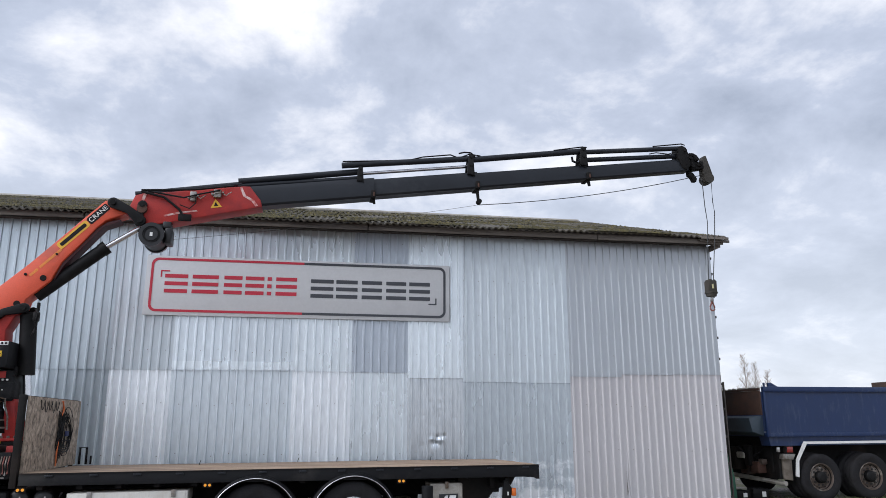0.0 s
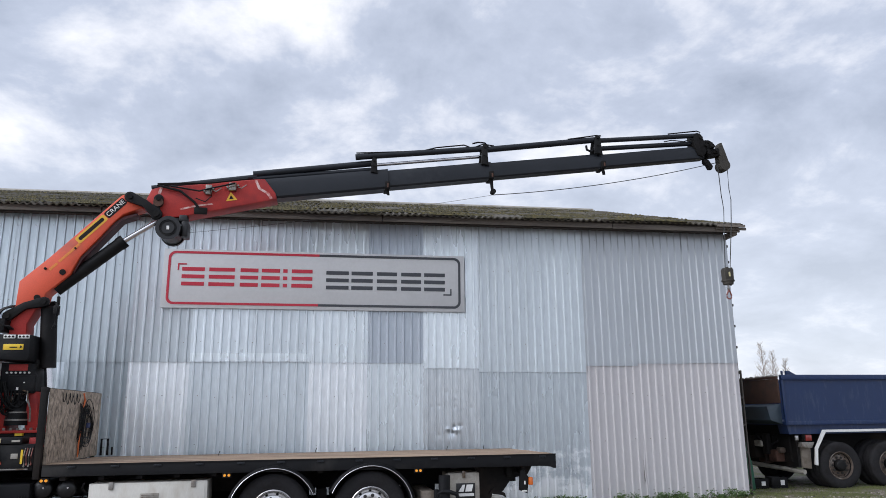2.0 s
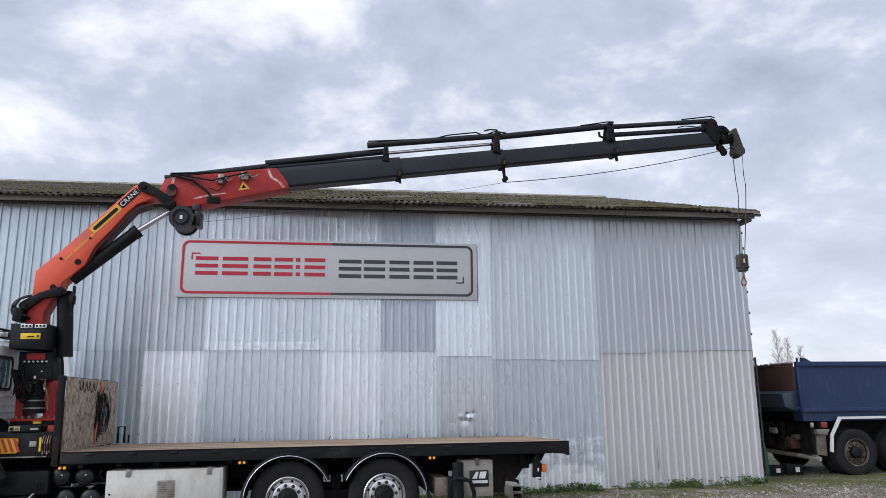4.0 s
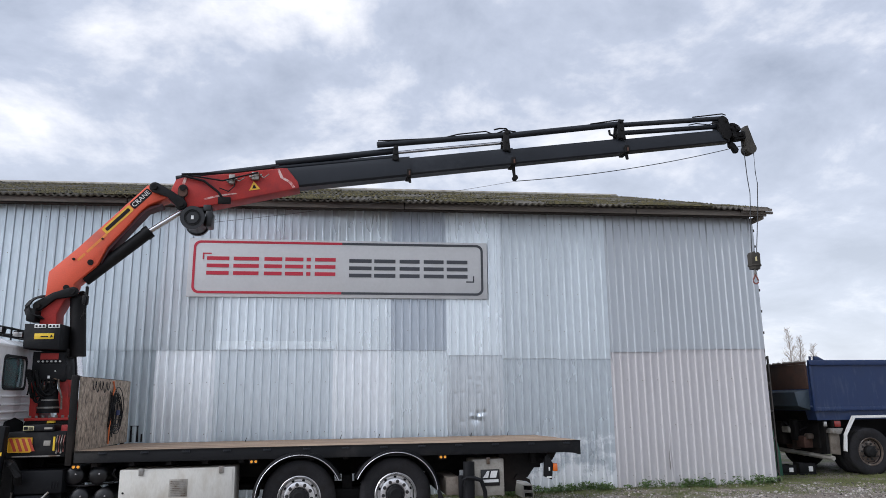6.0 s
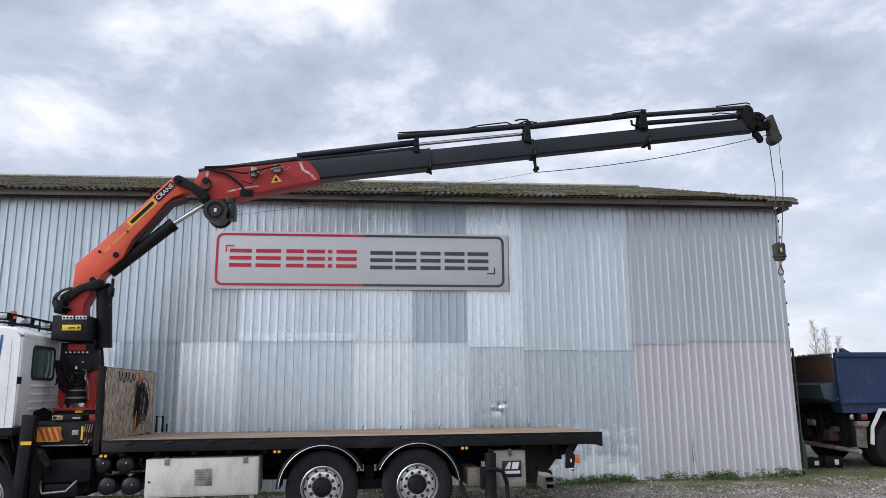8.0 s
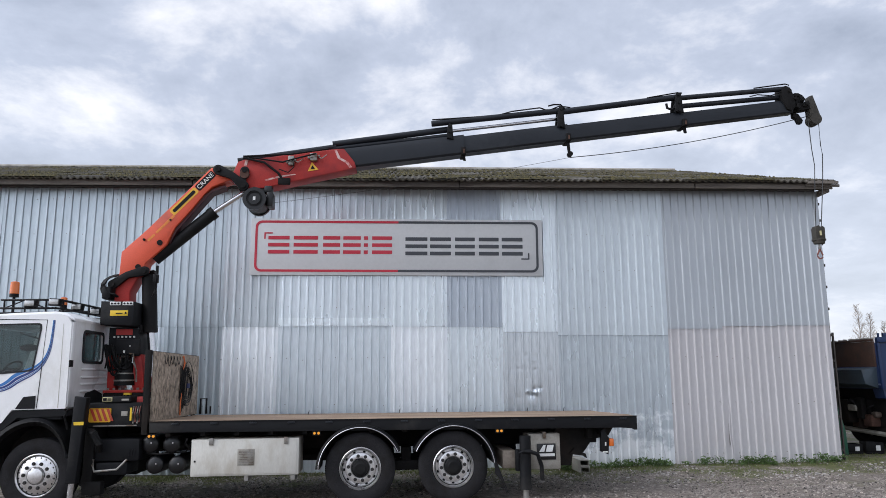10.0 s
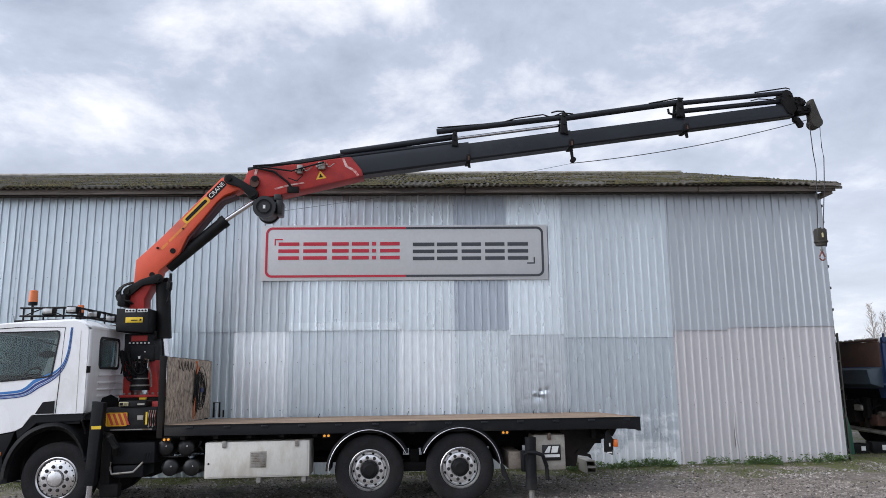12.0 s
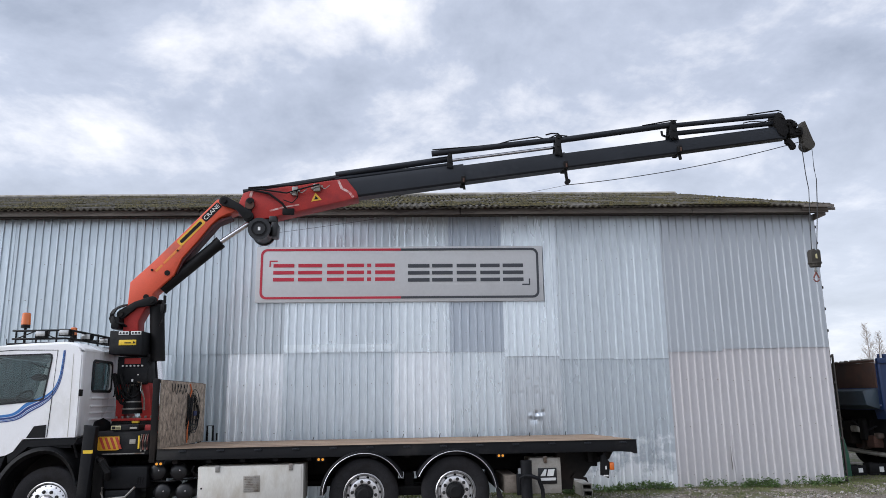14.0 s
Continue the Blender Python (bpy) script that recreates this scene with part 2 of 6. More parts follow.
    "hook": mat("hook", (0.05, 0.045, 0.037), 0.7, 0.3, 0.35, 10, 70, 0.15),
    "hook_red": mat("hook_red", (0.20, 0.065, 0.05), 0.55, 0, 0.25),
    "dumper_blue": mat("dumper_blue", (0.009, 0.026, 0.085), 0.42, 0, 0.12, 2, 60, 0.05, dirt=(0.035, 0.055, 0.11), amount=0.3, stretch=(2.5, 1, 0.6), dirt_scale=3.2),
    "dumper_brown": mat("dumper_brown", (0.085, 0.045, 0.032), 0.8, 0, 0.3, 5, 60, 0.2, dirt=(0.05, 0.035, 0.03), amount=0.5),
    "dumper_teal": mat("dumper_teal", (0.045, 0.065, 0.085), 0.5, 0, 0.2, 3, 60, 0.1, dirt=(0.04, 0.05, 0.06), amount=0.5),
    "green_plastic": mat("green_plastic", (0.02, 0.10, 0.06), 0.5),
    "amber": lamp_lens("amber", (0.60, 0.13, 0.015), 0.04),
    "amber_lit": lamp_lens("amber_lit", (0.85, 0.34, 0.03), 0.25),
    "red_lens": lamp_lens("red_lens", (0.22, 0.02, 0.016), 0.0),
    "clear_lens": mat("clear_lens", (0.45, 0.45, 0.44), 0.15, 0.6, 0.1),
    "cabin": mat("cabin", (0.035, 0.036, 0.038), 0.85, spec=0.2),
    "glass": glass("window_glass", (0.26, 0.33, 0.33)),
    "leaf": mat("leaf", (0.075, 0.13, 0.035), 0.7, 0, 0.4, 8, 60, 0.1),
    "grass": mat("grass", (0.105, 0.125, 0.04), 0.8, 0, 0.5, 3, 30, 0.1),
    "gravel": mat("gravel", (0.215, 0.19, 0.168), 0.9, 0, 0.7, 9, 60, 0.3, dirt=(0.085, 0.065, 0.05), amount=0.2, dirt_scale=7, island=0.85),
    "pale_stone": mat("pale_stone", (0.32, 0.30, 0.28), 0.85, 0, 0.3, 9, 60, 0.2, island=0.5),
    "bark": mat("bark", (0.30, 0.27, 0.25), 0.9, 0, 0.4, 8, 60, 0.3),
    "twig": mat("twig", (0.36, 0.30, 0.26), 0.9, 0, 0.3),
}


def white_low_patches(m, top):
    """White in ragged patches, densest at the sheet's foot, up to about the given height."""
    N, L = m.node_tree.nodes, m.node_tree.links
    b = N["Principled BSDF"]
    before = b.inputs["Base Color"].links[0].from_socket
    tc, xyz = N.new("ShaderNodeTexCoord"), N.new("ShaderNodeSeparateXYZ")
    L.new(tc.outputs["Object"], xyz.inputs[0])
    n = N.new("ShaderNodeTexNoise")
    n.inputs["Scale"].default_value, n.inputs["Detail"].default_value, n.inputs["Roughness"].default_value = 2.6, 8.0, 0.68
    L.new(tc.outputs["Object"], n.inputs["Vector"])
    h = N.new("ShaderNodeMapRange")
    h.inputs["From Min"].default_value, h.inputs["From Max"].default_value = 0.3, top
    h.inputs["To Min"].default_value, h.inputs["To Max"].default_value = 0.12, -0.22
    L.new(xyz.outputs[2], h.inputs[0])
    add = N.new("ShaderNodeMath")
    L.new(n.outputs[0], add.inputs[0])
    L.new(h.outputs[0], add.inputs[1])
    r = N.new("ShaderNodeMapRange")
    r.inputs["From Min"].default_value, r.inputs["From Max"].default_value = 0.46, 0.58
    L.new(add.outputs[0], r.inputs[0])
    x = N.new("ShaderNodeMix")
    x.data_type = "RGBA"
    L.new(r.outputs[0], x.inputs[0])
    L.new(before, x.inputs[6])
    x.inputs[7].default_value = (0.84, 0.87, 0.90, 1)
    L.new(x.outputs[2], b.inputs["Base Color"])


white_low_patches(M["zinc_blotched"], 1.5)


def ground_material():
    """Dark wet gravel, with soil patches, and thin grass that thickens towards the shed."""
    m = bpy.data.materials.new("yard_ground")
    m.use_nodes = True
    N, L = m.node_tree.nodes, m.node_tree.links
    b = N["Principled BSDF"]
    tc = N.new("ShaderNodeTexCoord")

    def noise_of(scale, detail=6.0, rough=0.6):
        n = N.new("ShaderNodeTexNoise")
        n.inputs["Scale"].default_value, n.inputs["Detail"].default_value, n.inputs["Roughness"].default_value = scale, detail, rough
        L.new(tc.outputs["Object"], n.inputs["Vector"])
        return n.outputs[0]

    def mix_of(fac, a, c):
        x = N.new("ShaderNodeMix")
        x.data_type = "RGBA"
        L.new(fac, x.inputs[0])
        for i, v in ((6, a), (7, c)):
            if isinstance(v, tuple):
                x.inputs[i].default_value = (*v, 1)
            else:
                L.new(v, x.inputs[i])
        return x.outputs[2]

    def step(v, lo, hi):
        r = N.new("ShaderNodeMapRange")
        r.inputs["From Min"].default_value, r.inputs["From Max"].default_value = lo, hi
        L.new(v, r.inputs[0])
        return r.outputs[0]

    vor = N.new("ShaderNodeTexVoronoi")
    vor.inputs["Scale"].default_value = 26.0
    L.new(tc.outputs["Object"], vor.inputs["Vector"])
    sep = N.new("ShaderNodeSeparateColor")
    L.new(vor.outputs["Color"], sep.inputs[0])
    vor2 = N.new("ShaderNodeTexVoronoi")
    vor2.inputs["Scale"].default_value = 62.0
    L.new(tc.outputs["Object"], vor2.inputs["Vector"])
    sep2 = N.new("ShaderNodeSeparateColor")
    L.new(vor2.outputs["Color"], sep2.inputs[0])
    small = mix_of(step(sep2.outputs[0], 0.3, 1.0), (0.085, 0.066, 0.053), (0.44, 0.38, 0.33))
    large = mix_of(step(sep.outputs[0], 0.35, 1.0), (0.10, 0.08, 0.066), (0.48, 0.42, 0.37))
    stones = mix_of(step(noise_of(4.0), 0.45, 0.55), small, large)
    soil = mix_of(step(noise_of(7.0), 0.35, 0.65), (0.075, 0.06, 0.048), (0.235, 0.195, 0.16))
    base = mix_of(step(noise_of(0.9, 8.0, 0.7), 0.40, 0.56), soil, stones)
    xyz = N.new("ShaderNodeSeparateXYZ")
    L.new(tc.outputs["Object"], xyz.inputs[0])
    near_shed = step(xyz.outputs[1], 0.4, 3.0)
    ad = N.new("ShaderNodeMath")
    ad.operation = "MULTIPLY_ADD"
    L.new(near_shed, ad.inputs[0])
    ad.inputs[1].default_value = 0.26
    L.new(noise_of(1.6), ad.inputs[2])
    turf = mix_of(step(noise_of(30.0), 0.35, 0.65), (0.05, 0.06, 0.018), (0.15, 0.15, 0.045))
    L.new(mix_of(step(ad.outputs[0], 0.64, 0.80), base, turf), b.inputs["Base Color"])
    rr = N.new("ShaderNodeMapRange")
    rr.inputs["To Min"].default_value, rr.inputs["To Max"].default_value = 0.65, 0.95
    L.new(noise_of(2.0), rr.inputs[0])
    L.new(rr.outputs[0], b.inputs["Roughness"])
    bp = N.new("ShaderNodeBump")
    bp.inputs["Strength"].default_value, bp.inputs["Distance"].default_value = 0.9, 0.02
    L.new(sep.outputs[0], bp.inputs["Height"])
    L.new(bp.outputs[0], b.inputs["Normal"])
    return m


M["ground"] = ground_material()


# ---- mesh helpers ----
def box(bm, x0, x1, y0, y1, z0, z1, bev=0.0):
    m = Matrix.Translation(((x0 + x1) / 2, (y0 + y1) / 2, (z0 + z1) / 2)) @ Matrix.Diagonal((abs(x1 - x0), abs(y1 - y0), abs(z1 - z0), 1))
    r = bmesh.ops.create_cube(bm, size=1, matrix=m)
    if bev:
        edges = list({ed for v in r["verts"] for ed in v.link_edges})
        bmesh.ops.bevel(bm, geom=edges, offset=bev, segments=2, affect="EDGES", profile=0.5)
    return bm


def cyl(bm, p, q, r, seg=20, r2=None):
    p, q = Vector(p), Vector(q)
    d = q - p
    m = Matrix.Translation((p + q) / 2) @ d.to_track_quat("Z", "Y").to_matrix().to_4x4()
    bmesh.ops.create_cone(bm, cap_ends=True, segments=seg, radius1=r, radius2=r if r2 is None else r2, depth=d.length, matrix=m)
    return bm


def ball(bm, c, r, sx=1, sy=1, sz=1, seg=14):
    bmesh.ops.create_uvsphere(bm, u_segments=seg, v_segments=seg // 2 + 1, radius=r, matrix=Matrix.Translation(c) @ Matrix.Diagonal((sx, sy, sz, 1)))
    return bm


def prism(bm, pts, y0, y1, bev=0.0):
    """An outline in x and z, drawn out from y0 to y1."""
    vs = [bm.verts.new((x, y0, z)) for x, z in pts]
    f = bm.faces.new(vs)
    r = bmesh.ops.extrude_face_region(bm, geom=[f])
    moved = [g for g in r["geom"] if isinstance(g, bmesh.types.BMVert)]
    bmesh.ops.translate(bm, verts=moved, vec=(0, y1 - y0, 0))
    faces = list({fc for v in vs + moved for fc in v.link_faces})
    bmesh.ops.recalc_face_normals(bm, faces=faces)
    if bev:
        edges = list({ed for v in vs for ed in v.link_edges if all(w in vs for w in ed.verts)} | {ed for v in moved for ed in v.link_edges if all(w in moved for w in ed.verts)})
        bmesh.ops.bevel(bm, geom=edges, offset=bev, segments=2, affect="EDGES", profile=0.5)
    return bm


def tube(bm, pts, r, seg=6):
    """A round bar along a row of points."""
    pts = [Vector(p) for p in pts]
    rings = []
    for i, p in enumerate(pts):
        d = (pts[min(i + 1, len(pts) - 1)] - pts[max(i - 1, 0)]).normalized()
        q = d.to_track_quat("Z", "Y")
        rings.append([bm.verts.new(p + q @ Vector((r * math.cos(k * math.tau / seg), r * math.sin(k * math.tau / seg), 0))) for k in range(seg)])
    for a, b in zip(rings, rings[1:]):
        for k in range(seg):
            bm.faces.new((a[k], a[(k + 1) % seg], b[(k + 1) % seg], b[k]))
    bm.faces.new(rings[0][::-1])
    bm.faces.new(rings[-1])
    return bm


def sag(p, q, drop, n=14):
    p, q = Vector(p), Vector(q)
    return [p.lerp(q, i / n) - Vector((0, 0, drop * 4 * (i / n) * (1 - i / n))) for i in range(n + 1)]


def plate(bm, outer, holes, thick, place):
    """A flat plate with openings: outlines in u and v, drawn out by thick along w; place turns u, v, w into x, y, z."""
    edges = []
    for loop in [outer, *holes]:
        vs = [bm.verts.new(place(u, v, 0.0)) for u, v in loop]
        edges += [bm.edges.new((vs[i], vs[(i + 1) % len(vs)])) for i in range(len(vs))]
    r = bmesh.ops.triangle_fill(bm, use_beauty=True, use_dissolve=True, edges=edges)
    faces = [g for g in r["geom"] if isinstance(g, bmesh.types.BMFace)]
    r = bmesh.ops.extrude_face_region(bm, geom=faces)
    moved = [g for g in r["geom"] if isinstance(g, bmesh.types.BMVert)]
    bmesh.ops.translate(bm, verts=moved, vec=Vector(place(0, 0, thick)) - Vector(place(0, 0, 0)))
    bmesh.ops.recalc_face_normals(bm, faces=bm.faces)
    return bm


def rounded(x0, x1, z0, z1, r, n=5):
    out = []
    for cx, cz, a0 in ((x1 - r, z1 - r, 0), (x0 + r, z1 - r, 90), (x0 + r, z0 + r, 180), (x1 - r, z0 + r, 270)):
        out += [(cx + r * math.cos(radians(a0 + 90 * i / n)), cz + r * math.sin(radians(a0 + 90 * i / n))) for i in range(n + 1)]
    return out


def smooth(me, limit=35):
    me.shade_smooth()
    bm = bmesh.new()
    bm.from_mesh(me)
    for ed in bm.edges:
        if len(ed.link_faces) == 2 and ed.calc_face_angle(0) > radians(limit):
            ed.smooth = False
    bm.to_mesh(me)
    bm.free()


def mesh_of(name, bm, material):
    me = bpy.data.meshes.new(name)
    bm.to_mesh(me)
    bm.free()
    me.materials.append(M[material])
    smooth(me)
    return me


def part(name, bm, material, parent, label="", at=None):
    """One mesh object under a thing or a part; bm may be a bmesh or a mesh that is shared."""
    me = bm if isinstance(bm, bpy.types.Mesh) else mesh_of(name, bm, material)
    ob = new(name, me)
    ob.parent = parent
    if at:
        ob.matrix_basis = at
    if label:
        ob["label"] = label
    return ob


def raw(name, verts, faces, material, parent=None):
    me = bpy.data.meshes.new(name)
    me.from_pydata(verts, [], faces)
    me.materials.append(M[material])
    ob = new(name, me)
    ob.parent = parent
    return ob


B = bmesh.new


# ---- ground ----
def spaced(lo, hi, fine_lo, fine_hi, step):
    vals = [fine_lo + i * step for i in range(int((fine_hi - fine_lo) / step) + 1)]
    d, v = step, fine_hi
    while v < hi:
        d *= 1.5
        v += d
        vals.append(min(v, hi))
    d, v = step, fine_lo
    while v > lo:
        d *= 1.5
        v -= d
        vals.insert(0, max(v, lo))
    return vals


GX, GY = spaced(-1500, 1500, -12, 15, 0.3), spaced(-1500, 1500, -6, 8, 0.3)


def ground_z(x, y):
    calm = min(1.0, max(0.0, (40 - abs(x)) / 20)) * min(1.0, max(0.0, (40 - abs(y)) / 20))
    return 0.012 * max(-20.0, min(20.0, x)) + calm * 0.022 * (noise.noise((x * 0.7, y * 0.7, 3.1)) + 0.6 * noise.noise((x * 2.3, y * 2.3, 7.7))) - 0.012 + 0.04 * max(0.0, min(1.0, (y - 1.8) / 1.5)) * calm


verts = [(x, y, ground_z(x, y)) for y in GY for x in GX]
nx = len(GX)
faces = [(j * nx + i, j * nx + i + 1, (j + 1) * nx + i + 1, (j + 1) * nx + i) for j in range(len(GY) - 1) for i in range(nx - 1)]
ground = raw("ground", verts, faces, "ground")
smooth(ground.data, 80)
tagged(ground, "dark gravel yard with muddy soil and thin grass", "ground", kind="structure")

rng = random.Random(5)


def scatter(name, material, count, place, size, label, category):
    vs, fs = [], []
    for _ in range(count):
        x, y = place()
        s = size()
        z = ground_z(x, y)
        k = len(vs)
        a = rng.random() * 6.28
        ca, sa = math.cos(a), math.sin(a)
        pts = [(-1, -0.7, -0.2), (0.9, -0.8, -0.2), (1.1, 0.6, -0.2), (-0.8, 0.8, -0.2), (-0.5, -0.4, 0.55), (0.55, -0.35, 0.7), (0.5, 0.4, 0.5), (-0.45, 0.35, 0.65)]
        for p in pts:
            px, py, pz = [c * s * (0.8 + 0.4 * rng.random()) for c in p]
            vs.append((x + px * ca - py * sa, y + px * sa + py * ca, z + pz))
        fs += [tuple(k + i for i in f) for f in ((4, 5, 6, 7), (0, 1, 5, 4), (1, 2, 6, 5), (2, 3, 7, 6), (3, 0, 4, 7))]
    return tagged(raw(name, vs, fs, material), label, category, kind="stuff")


def yard():
    while True:
        x, y = rng.uniform(-10, 13), rng.uniform(-3.5, 3.4)
        if noise.noise((x * 0.8, y * 0.8, 1.0)) > -0.25:
            return x, y


scatter("gravel", "gravel", 42000, yard, lambda: 0.006 + 0.020 * rng.random() ** 3, "loose grey gravel stones over the yard", "gravel")
scatter("pale_gravel", "pale_stone", 1800, yard, lambda: 0.005 + 0.018 * rng.random() ** 5, "scattered pale stones over the yard", "gravel")


def rubble_strip():
    while True:
        x, y = rng.uniform(-6, 9), 2.35 + rng.gauss(0, 0.5)
        if y < 3.3 and noise.noise((x * 1.3, y * 1.3, 6.0)) > -0.1:
            return x, y


scatter("rubble", "pale_stone", 2400, rubble_strip, lambda: 0.006 + 0.026 * rng.random() ** 3, "pale broken stones and litter in front of the shed", "rubble")


def blades(name, material, count, place, height, width, label):
    vs, fs = [], []
    for _ in range(count):
        x, y = place()
        z = ground_z(x, y) - 0.005
        h, a, lean = height() , rng.random() * 6.28, rng.uniform(-0.5, 0.5)
        w = width * rng.uniform(0.7, 1.3)
        dx, dy = math.cos(a) * w, math.sin(a) * w
        lx, ly = -math.sin(a) * lean * h, math.cos(a) * lean * h
        k = len(vs)
        vs += [(x - dx, y - dy, z), (x + dx, y + dy, z), (x + dx * 0.7 + lx * 0.4, y + dy * 0.7 + ly * 0.4, z + h * 0.6), (x - dx * 0.7 + lx * 0.4, y - dy * 0.7 + ly * 0.4, z + h * 0.6), (x + lx, y + ly, z + h)]
        fs += [(k, k + 1, k + 2, k + 3), (k + 3, k + 2, k + 4)]
    return tagged(raw(name, vs, fs, material), label, "grass", kind="stuff")


def verge():
    while True:
        x = rng.uniform(-11, 13)
        y = 3.44 - abs(rng.gauss(0, 0.45 if x < 2 else 0.7)) if x < 7.9 else rng.uniform(1.8, 5.2)
        if y > 0.6 and noise.noise((x * 1.1, y * 1.6, 5.0)) > -0.15 - (0.5 if y > 3.1 else 0):
            return x, y


blades("grass", "grass", 24000, verge, lambda: rng.uniform(0.012, 0.045), 0.006, "short dull green grass along the shed wall")


def weeds():
    vs, fs = [], []
    for _ in range(150):
        x = 2.0 + 5.8 * rng.random()
        if noise.noise((x * 1.4, 0.0, 2.0)) < -0.12 and rng.random() < 0.85:
            continue
        y = 3.37 - abs(rng.gauss(0, 0.10))
        h = rng.uniform(0.06, 0.17) * (1 + 0.5 * noise.noise((x * 2, 1.0, 0.0)))
        for _ in range(34):
            a, r = rng.random() * 6.28, 0.09 * math.sqrt(rng.random())
            c = Vector((x + r * math.cos(a), y + r * math.sin(a) * 0.8, ground_z(x, y) + h * (0.15 + 0.85 * rng.random())))
            s = rng.uniform(0.012, 0.028)
            t = Euler((rng.uniform(-0.9, 0.9), rng.uniform(-0.9, 0.9), rng.random() * 6.28)).to_matrix()
            k = len(vs)
            vs += [c + t @ Vector(p) * s for p in ((-1.2, 0, 0), (-0.2, -0.6, 0.12), (1.3, 0, -0.1), (-0.2, 0.6, 0.12))]
            fs.append((k, k + 1, k + 2, k + 3))
    return tagged(raw("weeds", vs, fs, "leaf"), "low leafy green weeds against the sheet metal wall", "weeds", kind="stuff")


weeds()

# ---- the shed ----
WALL_Y, EAVE_Z = 3.479, 5.575
X_LEFT, X_RIGHT = -14.37, 7.83
SHEET = 1.110
DEPTH_Y = 20.6
bm = B()
box(bm, X_LEFT, X_RIGHT - 0.02, WALL_Y + 0.03, WALL_Y + 0.2, -0.05, EAVE_Z + 0.08)
wall_south = tagged(new("wall_south", mesh_of("wall_south", bm, "core")), "shed wall clad in galvanised ribbed metal sheets", "wall", kind="structure")
for nm, dims in (("wall_east", (X_RIGHT - 0.2, X_RIGHT, WALL_Y + 0.21, DEPTH_Y)), ("wall_west", (X_LEFT, X_LEFT + 0.2, WALL_Y + 0.21, DEPTH_Y)), ("wall_north", (X_LEFT, X_RIGHT, DEPTH_Y + 0.01, DEPTH_Y + 0.2))):
    bm = B()
    box(bm, *dims, -0.05, EAVE_Z + 0.08)
    tagged(new(nm, mesh_of(nm, bm, "old_wood")), "plain dark weathered side wall of the shed", "wall", kind="structure")


def sheet_mesh(name, width, z0, z1, ribs, material, seed, dents=()):
    """A ribbed sheet: pans with narrow raised ribs, slightly wavy over its height."""
    r = random.Random(seed)
    prof = [(0.0, 0.0)]
    p = width / ribs
    for i in range(ribs):
        c = p * (i + 0.5)
        if dents:
            prof += [(c - 0.075, 0.0), (c - 0.052, 0.0)]
        prof += [(c - 0.032, 0.0), (c - 0.013, -0.027), (c + 0.013, -0.027), (c + 0.023, 0.0)]
        if dents:
            prof += [(c + 0.052, 0.0), (c + 0.071, 0.0)]
        if i < ribs - 1:
            prof.append((c + p / 2, 0.002))
    prof.append((width + 0.01, -0.003))
    rows = 130 if dents else 7
    wav = [[r.gauss(0, 0.0004 if dents else 0.0012) for _ in range(rows + 1)] for _ in prof]
    vs = []
    for j in range(rows + 1):
        z = z0 + (z1 - z0) * j / rows
        for i, (x, y) in enumerate(prof):
            d = wav[i][j]
            for dx, dz, rad, deep in dents:
                q = ((x - dx) ** 2 + (z - dz) ** 2) / rad ** 2
                d += deep * math.exp(-q)
            vs.append((x, y + d, z))
    n = len(prof)
    fs = [(j * n + i, j * n + i + 1, (j + 1) * n + i + 1, (j + 1) * n + i) for j in range(rows) for i in range(n - 1)]
    me = bpy.data.meshes.new(name)
    me.from_pydata(vs, [], fs)
    me.materials.append(M[material])
    smooth(me, 22)
    return me


SPLIT = {0: 2.78, 1: 2.77, 2: 2.72, 3: 2.59, 4: 2.60, 5: 2.665, 6: 2.765, 7: 2.77}
UPPER = {0: "zinc_sharp", 1: "zinc_sharp", 2: "zinc_sharp", 3: "zinc_cool", 4: "zinc_cool", 5: "zinc_bright", 6: "zinc_dull", 7: "zinc_bright", 8: "zinc_mid", 9: "zinc_mid", 10: "zinc_cool"}
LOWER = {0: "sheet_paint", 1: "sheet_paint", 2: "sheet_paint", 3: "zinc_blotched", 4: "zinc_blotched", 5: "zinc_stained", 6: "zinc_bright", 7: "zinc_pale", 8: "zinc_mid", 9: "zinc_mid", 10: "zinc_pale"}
for k in range(20):
    x = X_RIGHT - SHEET * (k + 1)
    zs = SPLIT.get(k, 2.775)
    dents = [(rng.uniform(0.08, 1.0), rng.uniform(1.1, 2.3), rng.uniform(0.02, 0.05), rng.choice((-1, 1)) * rng.uniform(0.002, 0.005)) for _ in range(6)] + [(0.55, 1.42, 0.05, 0.028), (0.66, 1.48, 0.045, -0.026), (0.60, 1.54, 0.035, 0.02), (0.72, 1.56, 0.035, 0.02), (0.48, 1.5, 0.03, -0.015)] + [(0.158 * q, 1.9 + 0.02 * (q % 3), 0.03, 0.004) for q in (1, 2, 4, 6)] if k == 5 else ()
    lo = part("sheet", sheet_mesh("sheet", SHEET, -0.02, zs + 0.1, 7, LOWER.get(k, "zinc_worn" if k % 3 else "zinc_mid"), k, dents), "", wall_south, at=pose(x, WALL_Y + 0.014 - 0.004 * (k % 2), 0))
    up = part("sheet", sheet_mesh("sheet", SHEET, zs, EAVE_Z, 7, UPPER.get(k, "zinc_worn"), k + 50), "", wall_south, at=pose(x, WALL_Y - 0.002 - 0.005 * (k % 2), 0))
    up["label"] = "dull galvanised ribbed sheet" if UPPER.get(k) == "zinc_dull" else "galvanised ribbed sheet"
    lo["label"] = "cream painted ribbed sheet" if k < 3 else "dented stained galvanised sheet" if k == 5 else "galvanised ribbed sheet"
